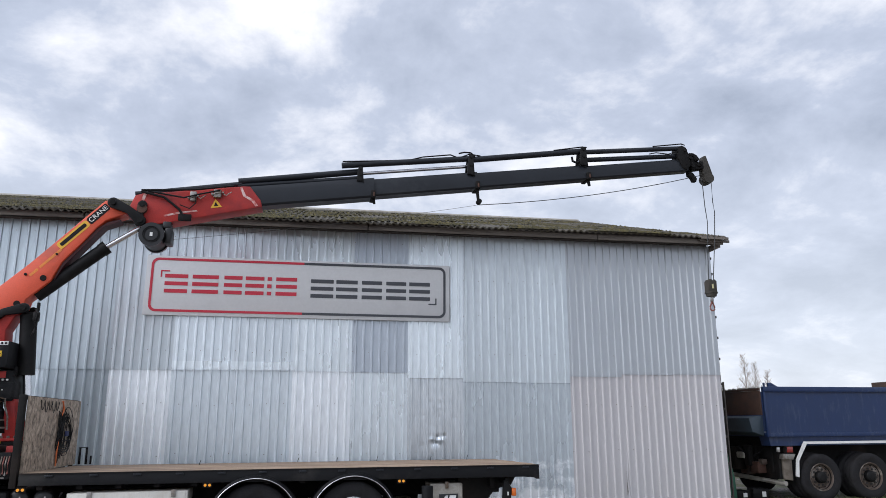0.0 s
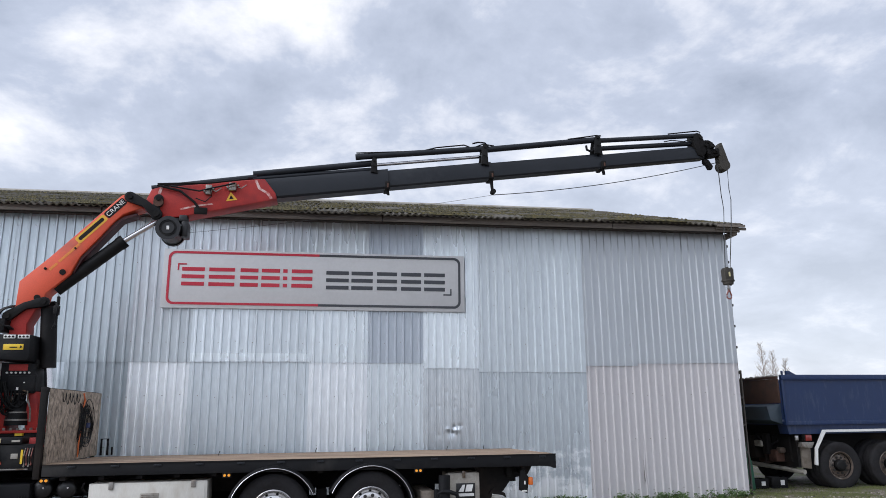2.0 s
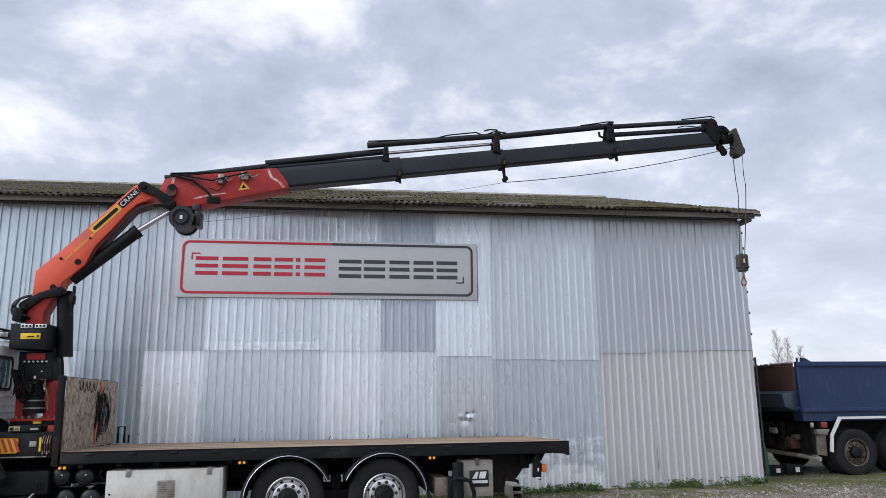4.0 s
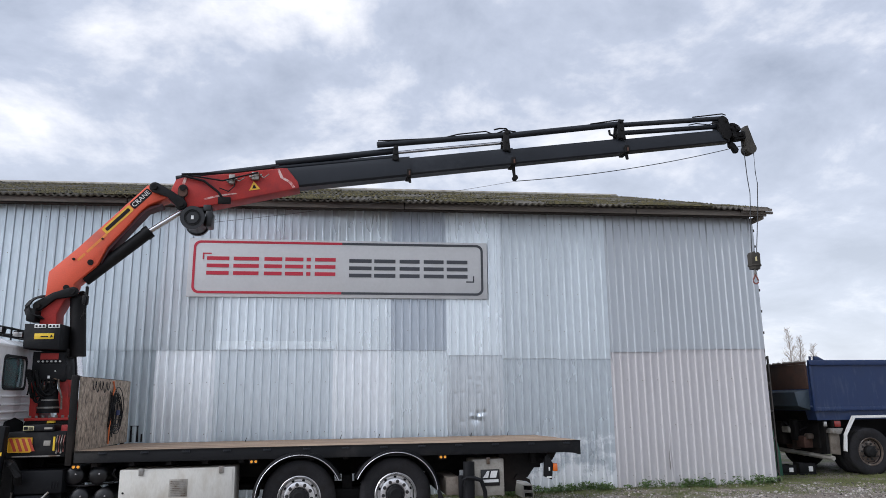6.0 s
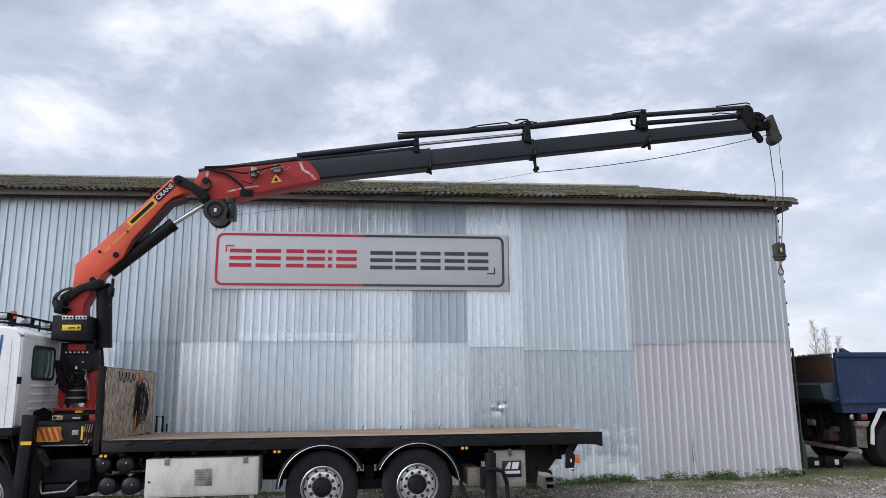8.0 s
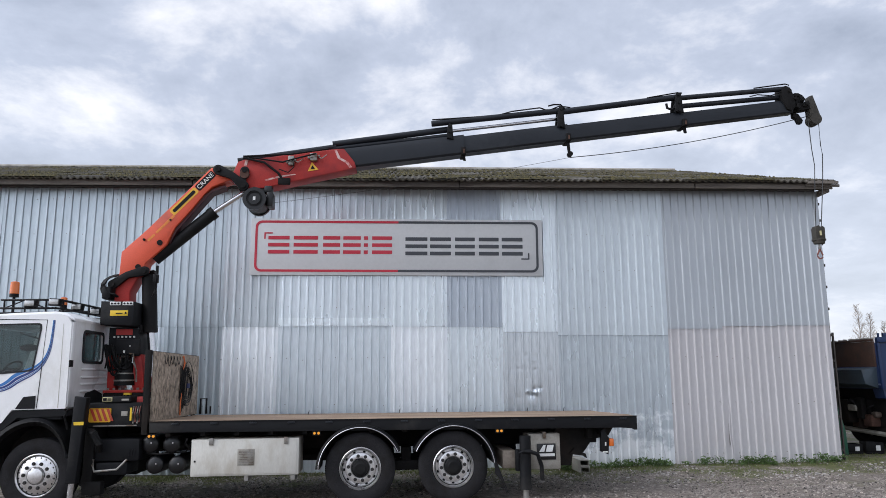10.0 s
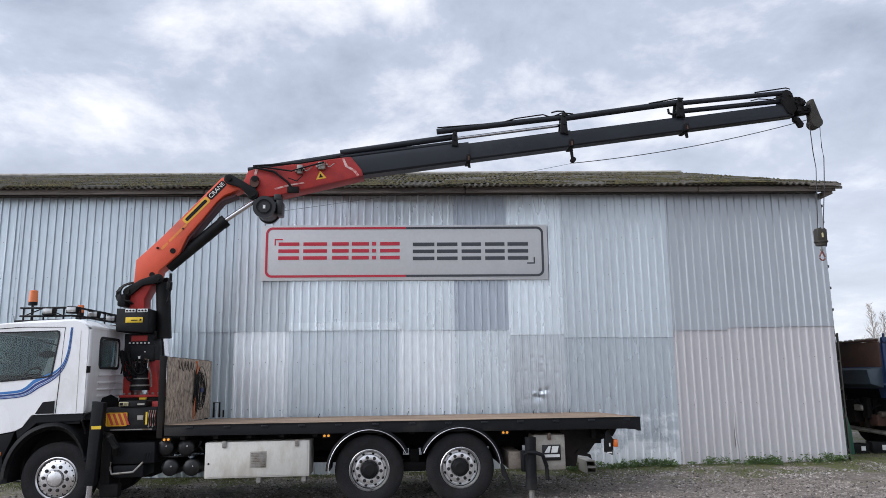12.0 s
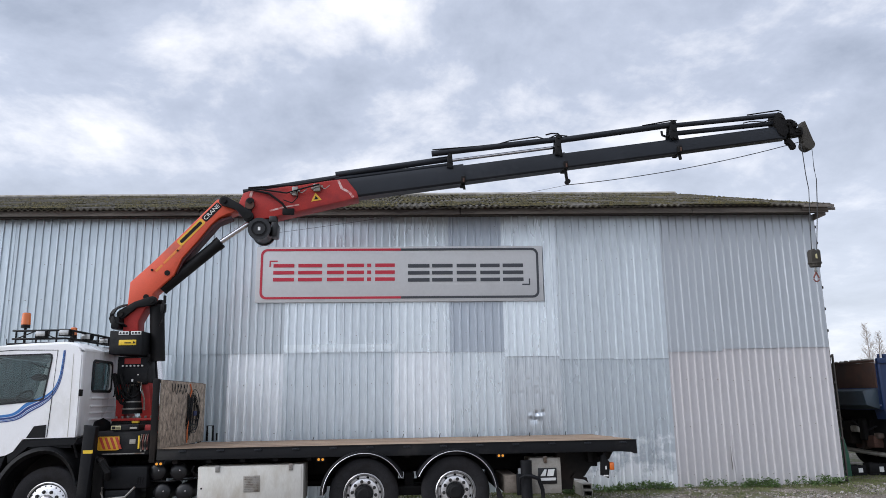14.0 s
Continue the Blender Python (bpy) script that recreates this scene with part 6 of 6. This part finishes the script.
tube(bm, [(-6.5, 0.55, 1.97), (-6.75, 0.55, 1.8)], 0.02, 6)
part("steering_wheel", bm, "cabin", cab)
bm = B()
tube(bm, [(-6.35, 0.4, 2.50), (-6.25, 0.42, 2.46), (-6.05, 0.45, 2.40), (-6.07, 0.45, 2.30)], 0.012, 6)
ball(bm, (-6.25, 0.5, 2.28), 0.11, 1.2, 0.35, 0.5, 12)
part("inside_mirror", bm, "cabin", cab)
# door gap
bm = B()
tube(bm, [(-5.845, -0.001, 1.41), (-5.82, -0.001, 1.95), (-5.79, -0.001, 2.655), (-6.4, -0.001, 2.665), (-6.95, -0.001, 2.63)], 0.006, 5)
part("door_gap", bm, "seam", cab)
bm = B()
tube(bm, [(-5.555, 0.0, 1.41), (-5.56, 0.0, 2.60)], 0.005, 5)
part("seam_line", bm, "case_white", cab)
# fuel-side vent behind the wheel arch
bm = B()
prism(bm, [(-6.13, 1.405), (-6.03, 1.57), (-5.865, 1.585), (-5.865, 1.405)], -0.010, -0.002)
part("vent", bm, "grille", cab, "black vent")


# blue stripes: three bands that sweep up behind the door
def stripe(offset, width, material):
    base = [(-6.75, 1.66), (-6.40, 1.685), (-6.26, 1.73), (-6.14, 1.82), (-5.98, 1.90), (-5.86, 1.98), (-5.77, 2.10), (-5.72, 2.26), (-5.70, 2.45), (-5.69, 2.65)]
    scale = [0.7, 0.72, 0.85, 1.0, 0.88, 0.6, 0.36, 0.28, 0.24, 0.22]
    fine_b, fine_s = [], []
    for i in range(len(base) - 1):
        q = [base[max(0, i - 1)], base[i], base[i + 1], base[min(len(base) - 1, i + 2)]]
        for j in range(5):
            t = j / 5
            w = (-t + 2 * t * t - t ** 3, 2 - 5 * t * t + 3 * t ** 3, t + 4 * t * t - 3 * t ** 3, t ** 3 - t * t)
            fine_b.append(tuple(0.5 * sum(a * p[c] for a, p in zip(w, q)) for c in (0, 1)))
            fine_s.append(scale[i] * (1 - t) + scale[i + 1] * t)
    base, scale = [*fine_b, base[-1]], [*fine_s, scale[-1]]
    bm = B()
    outer_pts, inner_pts = [], []
    for i, (x, z) in enumerate(base):
        a, b = base[max(i - 1, 0)], base[min(i + 1, len(base) - 1)]
        dx, dz = b[0] - a[0], b[1] - a[1]
        n = math.hypot(dx, dz)
        px, pz = -dz / n, dx / n
        for lst, o in ((outer_pts, offset + width), (inner_pts, offset)):
            lst.append((x + px * o * scale[i], z + pz * o * scale[i]))
    for i in range(len(base) - 1):
        vs = [bm.verts.new((x, -0.0035, z)) for x, z in (outer_pts[i], outer_pts[i + 1], inner_pts[i + 1], inner_pts[i])]
        bm.faces.new(vs)
    bmesh.ops.remove_doubles(bm, verts=bm.verts, dist=0.0002)
    r = bmesh.ops.extrude_face_region(bm, geom=list(bm.faces))
    bmesh.ops.translate(bm, verts=[g for g in r["geom"] if isinstance(g, bmesh.types.BMVert)], vec=(0, 0.0025, 0))
    bmesh.ops.recalc_face_normals(bm, faces=bm.faces)
    part("stripe", bm, material, cab)


stripe(0.034, 0.050, "stripe_light")
stripe(-0.012, 0.036, "stripe_dark")
stripe(-0.034, 0.012, "stripe_light")
stripe(-0.062, 0.020, "stripe_dark")
# wheel arch, step panel
bm = B()
arc_o = [(-5.83 + 0.70 * math.sin(radians(a)) * (1.0 if a < 0 else 0.72), 0.52 + 0.76 * math.cos(radians(a))) for a in range(-96, 73, 8)]
arc_i = [(-5.83 + 0.60 * math.sin(radians(a)) * (1.0 if a < 0 else 0.78), 0.52 + 0.66 * math.cos(radians(a))) for a in range(-96, 73, 8)]
for k in range(len(arc_o) - 1):
    prism(bm, [arc_o[k], arc_o[k + 1], arc_i[k + 1], arc_i[k]], -0.04, 0.5)
bmesh.ops.remove_doubles(bm, verts=bm.verts, dist=0.0005)
part("wheel_arch", bm, "plastic", cab, "dark grey plastic wheel arch")
bm = B()
prism(bm, [(-7.3, 0.45), (-6.50, 0.45), (-6.54, 0.80), (-6.44, 1.02), (-6.40, 1.15), (-7.3, 1.0)], 0.0, 0.3, 0.01)
prism(bm, [(-6.38, 1.16), (-6.17, 1.375), (-5.46, 1.385), (-5.42, 1.30), (-6.1, 1.28), (-6.36, 1.06)], 0.01, 0.4)
step_panel = part("step_panel", bm, "plastic", cab)
bm = B()
box(bm, -6.75, -6.56, -0.012, -0.001, 0.83, 0.88, 0.004)
part("side_lamp", bm, "amber", step_panel)
bm = B()
box(bm, -5.75, -4.9, 0.6, 1.9, 0.5, 1.25, 0.04)
box(bm, -5.5, -5.1, 0.3, 2.2, 0.95, 1.12)
part("engine_block", bm, "frame_dark", truck)
# dark boxes added behind the front wheel so its well stays dark
bm = B()
box(bm, -7.2, -6.42, 0.31, 2.2, 0.45, 1.12)
box(bm, -6.41, -5.2, 0.46, 0.55, 0.60, 1.27)
box(bm, -6.41, -5.2, 1.95, 2.04, 0.60, 1.27)
box(bm, -6.41, -4.7, 0.7, 1.8, 0.40, 0.70)
part("underbody", bm, "frame_dark", truck)
# roof rack with lamps
bm = B()
for z in (2.86, 2.985):
    tube(bm, [(-6.68, 0.45, z + 0.01), (-6.6, 0.38, z), (-5.86, 0.38, z), (-5.76, 0.45, z - 0.01), (-5.60, 2.1, z - 0.03), (-5.7, 2.2, z - 0.03), (-6.6, 2.2, z)], 0.018, 6)
for x, y in ((-6.6, 0.38), (-6.3, 0.38), (-6.0, 0.38), (-5.78, 0.45), (-5.70, 1.2), (-5.62, 2.0)):
    tube(bm, [(x, y, 2.74), (x, y, 2.99)], 0.014, 6)
tube(bm, [(-6.6, 0.38, 2.86), (-6.3, 0.38, 2.985), (-6.0, 0.38, 2.86)], 0.010, 6)
tube(bm, [(-6.70, 0.36, 2.78), (-5.75, 0.36, 2.79)], 0.022, 6)
rack = part("roof_rack", bm, "black", cab, "black tubular roof lamp rack")
for x, y, z in ((-6.22, 0.40, 2.93), (-5.88, 0.42, 2.95), (-5.71, 0.8, 2.91), (-5.66, 1.4, 2.89), (-5.58, 1.95, 2.90)):
    bm = B()
    prism(bm, [(x - 0.09, z - 0.05), (x + 0.07, z - 0.06), (x + 0.09, z + 0.05), (x - 0.07, z + 0.06)], y - 0.06, y + 0.06, 0.012)
    lm = part("work_lamp", bm, "black", rack)
    bm = B()
    box(bm, x - 0.07, x + 0.065, y - 0.072, y - 0.062, z - 0.035, z + 0.04, 0.004)
    part("lens", bm, "clear_lens", lm, "clear lamp lens")
for x, y, r, h, z0 in ((-6.53, 0.5, 0.068, 0.17, 3.09), (-5.95, 0.85, 0.055, 0.11, 2.95)):
    bm = B()
    cyl(bm, (x, y, z0 - 0.05), (x, y, z0), r * 0.95, 18)
    cyl(bm, (x, y, 2.80), (x, y, z0 - 0.05), 0.02, 10)
    bc = part("beacon", bm, "black", rack)
    bm = B()
    cyl(bm, (x, y, z0), (x, y, z0 + h), r, 20, r * 0.9)
    ball(bm, (x, y, z0 + h), r * 0.9, 1, 1, 0.35, 16)
    part("lens", bm, "amber", bc, "amber beacon lens")
bm = B()
tube(bm, [(-6.78, 0.5, 2.74), (-6.80, 0.5, 2.88)], 0.006, 5)
part("aerial", bm, "black", cab)

# ---- blue tipper truck beyond the shed corner ----
tipper = tagged(new("tipper_truck"), "parked dark blue tipper lorry with rusty tailgate", "truck")
tipper.matrix_basis = pose(9.20, 4.1, 0.13, 0, -0.3, 0.6) @ Matrix.Diagonal((1.005, 1, 1.015, 1))
# x runs to its front, y away
bm = B()
plate(bm, [(0.02, 1.34), (6.0, 1.34), (6.0, 2.38), (0.0, 2.40)], [], 0.06, lambda u, v, w: (u, w, v))
body = part("tipper_body", bm, "dumper_blue", tipper, "dark blue scratched steel tipper side")
bm = B()
plate(bm, [(0.02, 1.34), (6.0, 1.34), (6.0, 2.38), (0.0, 2.40)], [], 0.06, lambda u, v, w: (u, 2.44 + w, v))
box(bm, 0.03, 6.0, 0.061, 2.439, 1.34, 1.42)
part("far_side", bm, "dumper_blue", body)
bm = B()
prism(bm, [(-0.01, 2.30), (6.0, 2.28), (6.0, 2.385), (-0.03, 2.41)], -0.05, -0.001, 0.01)
prism(bm, [(0.06, 1.34), (6.0, 1.34), (6.0, 1.42), (0.05, 1.42)], -0.025, -0.001, 0.006)
prism(bm, [(-0.01, 1.34), (0.05, 1.34), (0.03, 2.29), (-0.02, 2.29)], -0.04, -0.001, 0.006)
part("rim_rail", bm, "dumper_blue", body, "raised blue edge rails")
bm = B()
prism(bm, [(0.10, 1.15), (6.0, 1.15), (6.0, 1.338), (0.06, 1.338)], 0.06, 0.4)
part("sill_beam", bm, "dumper_blue", body)
bm = B()
box(bm, -0.04, 0.0, 0.08, 2.42, 1.80, 2.33, 0.01)
box(bm, -0.06, -0.02, 0.06, 2.44, 2.331, 2.38, 0.01)
part("tailgate", bm, "dumper_brown", tipper, "brown rusty tailgate")
bm = B()
prism(bm, [(-0.34, 1.74), (-0.05, 1.79), (0.0, 1.79), (0.0, 1.36), (-0.28, 1.45)], 0.10, 2.40, 0.012)
part("chute", bm, "dumper_teal", tipper, "grey-blue steel discharge lip")
bm = B()
for i in range(40):
    ball(bm, (-0.02 + rng.uniform(-0.02, 0.15), rng.uniform(0.15, 2.3), 2.39 + rng.uniform(0, 0.01)), rng.uniform(0.02, 0.045), 1, 1.3, 0.6, 6)
part("rubble", bm, "case_grey", tipper, "grey rubble on the rim")["kind"] = "stuff"
bm = B()
box(bm, 0.12, 0.15, 0.12, 0.16, 2.40, 2.50)
prism(bm, [(0.22, 2.40), (0.22, 2.50), (0.30, 2.50), (0.48, 2.40)], 0.10, 0.16, 0.01)
part("sheet_hook", bm, "dumper_blue", tipper)
bm = B()
box(bm, 4.7, 5.8, 0.9, 2.3, 2.20, 2.62, 0.02)
part("load_cover", bm, "dumper_brown", tipper, "dull brown board over the load")
for nm, dims, material in (("gearbox", (0.05, 0.28, 0.55, 0.85, 0.55, 0.80), "rust"), ("spring_hanger", (-0.02, 0.10, 0.75, 0.95, 0.70, 1.15), "frame_dark"), ("air_tank", (0.02, 0.27, 1.60, 2.05, 0.62, 0.88), "frame_dark"), ("valve_block", (-0.06, 0.05, 0.9, 1.2, 0.86, 1.0), "case_grey"), ("spring_pack", (0.10, 0.24, 0.45, 0.62, 0.74, 0.86), "old_rim"), ("tow_plate", (0.20, 0.28, 1.0, 1.5, 0.50, 0.78), "rust")):
    part(nm, box(B(), *dims, 0.03), material, tipper)
# chassis, wheels, guard
bm = B()
for y in (0.8, 1.6):
    box(bm, 0.15, 7.0, y, y + 0.1, 0.75, 1.12)
box(bm, 0.25, 0.45, 0.3, 2.2, 0.55, 1.12, 0.02)
box(bm, 0.6, 0.9, 0.5, 2.0, 0.6, 1.1, 0.03)
box(bm, -0.05, 0.2, 1.2, 1.5, 0.6, 1.1, 0.03)
# two added dark panels block the bright far ground under the body
box(bm, 0.28, 0.34, 0.12, 2.38, 0.45, 1.335)
box(bm, 0.6, 6.0, 0.62, 0.7, 0.42, 1.14)
part("chassis", bm, "frame_dark", tipper, "dirty black chassis with added dark blocking panels")
bm = B()
cyl(bm, (0.10, 1.95, 0.95), (0.10, 2.10, 0.95), 0.26, 26)
cyl(bm, (0.10, 1.90, 0.95), (0.10, 1.949, 0.95), 0.12, 18)
part("brake_drum", bm, "old_rim", tipper, "dirty rusty brake drum")
bm = B()
tube(bm, [(-0.1, 1.0, 1.12), (0.0, 0.9, 0.95), (0.1, 0.8, 0.9), (0.18, 0.6, 1.0)], 0.02, 6)
tube(bm, [(0.02, 1.1, 1.1), (0.06, 1.0, 0.82), (0.2, 0.9, 0.75)], 0.016, 6)
part("hose", bm, "rubber", tipper)
bm = B()
prism(bm, [(0.36, 0.45), (0.58, 0.42), (0.60, 0.92), (0.50, 0.98), (0.38, 0.95)], 0.1, 0.35, 0.02)
part("rear_panel", bm, "dirty_steel", tipper, "muddy brown rear panel")
bm = B()
prism(bm, [(0.10, 0.50), (0.24, 0.50), (0.20, 0.72), (0.12, 0.78)], 1.0, 1.1)
part("bracket", bm, "dumper_brown", tipper)
bm = B()
tube(bm, [(-0.10, 2.35, 0.52), (0.4, 0.1, 0.36)], 0.05, 8)
part("underrun_bar", bm, "case_grey", tipper, "pale steel underrun bar")
bm = B()
box(bm, 0.42, 0.60, 0.02, 0.12, 1.00, 1.14, 0.015)
tl_ = part("tail_lamp", bm, "frame_dark", tipper)
bm = B()
box(bm, 0.44, 0.58, -0.004, 0.019, 1.01, 1.13, 0.008)
part("lens", bm, "red_lens", tl_, "dull red tail lamp lens")
bm = B()
box(bm, 0.21, 0.28, 0.02, 0.06, 1.02, 1.12, 0.008)
part("lens", bm, "clear_lens", tl_)
bm = B()
prism(bm, [(0.30, 0.88), (0.55, 0.86), (0.62, 0.98), (0.32, 0.98)], -0.02, 0.12, 0.01)
part("lamp_guard", bm, "steel", tipper)
bm = B()
plate(bm, [(0.57, 0.52), (0.62, 0.50), (0.66, 0.84), (0.89, 1.185), (6.0, 1.185), (6.0, 1.235), (0.85, 1.235), (0.62, 0.86)], [], 0.06, lambda u, v, w: (u, -0.06 + w, v))
part("guard_rail", bm, "white_mark", tipper, "dirty white angled wheel guard")
for i, x in enumerate((1.20, 2.42, 5.6)):
    wheel(tipper, x, -0.02, 0.485, rim=RIM_OLD, size=0.97)
    wheel(tipper, x, 2.5, 0.485, far=True, rim=RIM_OLD, size=0.97)
    if i < 2:
        part("tyre", TYRE, "", tipper, "worn black inner tyre", at=pose(x, 0.33, 0.495))

# ---- clutter by the corner ----
def crate(x, y, w, d, h, turn, label, material="black"):
    ob = tagged(new("battery_crate"), label, "crate")
    ob.matrix_basis = pose(x, y, ground_z(x, y), 0, 0, turn)
    bm = B()
    box(bm, 0, w, 0, d, -0.01, 0.03)
    box(bm, 0, w, 0, 0.02, 0.031, h, 0.006)
    box(bm, 0, w, d - 0.02, d, 0.031, h, 0.006)
    box(bm, 0, 0.02, 0.021, d - 0.021, 0.031, h)
    box(bm, w - 0.02, w, 0.021, d - 0.021, 0.031, h)
    part("case", bm, material, ob)
    bm = B()
    box(bm, w * 0.55, w * 0.8, -0.006, -0.001, h * 0.3, h * 0.75)
    part("label", bm, "white_mark", ob, "pale worn label")
    return ob


crate(8.55, 4.55, 0.42, 0.3, 0.20, 8, "black plastic crate with pale scuffs on the grass")
crate(9.05, 4.62, 0.36, 0.3, 0.24, -6, "black battery box with a pale label on the grass")
can = tagged(new("green_barrel_cover"), "green plastic cover leaning behind the shed corner", "cover")
can.matrix_basis = pose(8.30, 4.4, ground_z(8.30, 4.4) - 0.02)
bm = B()
prism(bm, [(0.0, 0.0), (0.24, 0.0), (0.22, 0.5), (0.12, 0.98), (0.02, 1.05), (0.0, 0.9)], 0.0, 0.25, 0.03)
part("shell", bm, "green_plastic", can)

# steel profiles lying behind the truck
profiles = tagged(new("steel_profiles"), "two pale steel box profiles stacked behind the truck", "steel profile")
profiles.matrix_basis = pose(2.58, 2.75, ground_z(2.58, 2.9), 0, 0, 94)
for i, (dz, dx) in enumerate(((0.0, 0.0), (0.115, 0.04))):
    bm = B()
    plate(bm, [(-0.06, dz), (0.12, dz), (0.12, dz + 0.11), (-0.06, dz + 0.11)], [[(-0.045, dz + 0.015), (0.105, dz + 0.015), (0.105, dz + 0.095), (-0.045, dz + 0.095)]], 0.9, lambda u, v, w: (dx - 0.05 + w, u, v))
    part("profile", bm, "case_grey", profiles)


# ---- far birches ----
def birch(x, y, h, seed):
    r = random.Random(seed)
    ob = tagged(new("birch_tree"), "slender bare birch with fine upright twigs, far off", "tree", group="far birches")
    ob.matrix_basis = pose(x, y, -0.05)
    bm = B()
    trunk_pts = [(0.12 * math.sin(i * 0.8 + seed), 0.1 * math.cos(i), h * i / 9) for i in range(10)]
    rings = [0.085 * (1 - i / 9.5) + 0.01 for i in range(10)]
    for i in range(9):
        cyl(bm, trunk_pts[i], trunk_pts[i + 1], rings[i], 7, rings[i + 1])
    part("trunk", bm, "bark", ob)
    bm = B()
    for k in range(80):
        t = 0.22 + 0.76 * (k / 80)
        i = min(8, int(t * 9))
        p = Vector(trunk_pts[i]).lerp(Vector(trunk_pts[i + 1]), t * 9 - i)
        a = r.random() * 6.28
        L = h * 0.18 * (1.15 - t) * r.uniform(0.7, 1.3) + 0.15
        d = Vector((math.cos(a) * 0.65, math.sin(a) * 0.65, 0.85)).normalized()
        q = p + d * L
        tube(bm, [p, p + d * L * 0.5 + Vector((0, 0, 0.04)), q], 0.013, 3)
        for _ in range(12):
            s = p + d * L * r.uniform(0.3, 1.0)
            e2 = s + Vector((r.uniform(-1, 1), r.uniform(-1, 1), r.uniform(0.2, 1.2))) * L * 0.35
            tube(bm, [s, (s + e2) / 2 + Vector((0, 0, 0.03)), e2], 0.005, 3)
    part("crown", bm, "twig", ob)


birch(43.8, 60.0, 8.8, 3)
birch(45.2, 60.5, 8.0, 8)
birch(46.6, 60.2, 7.1, 5)
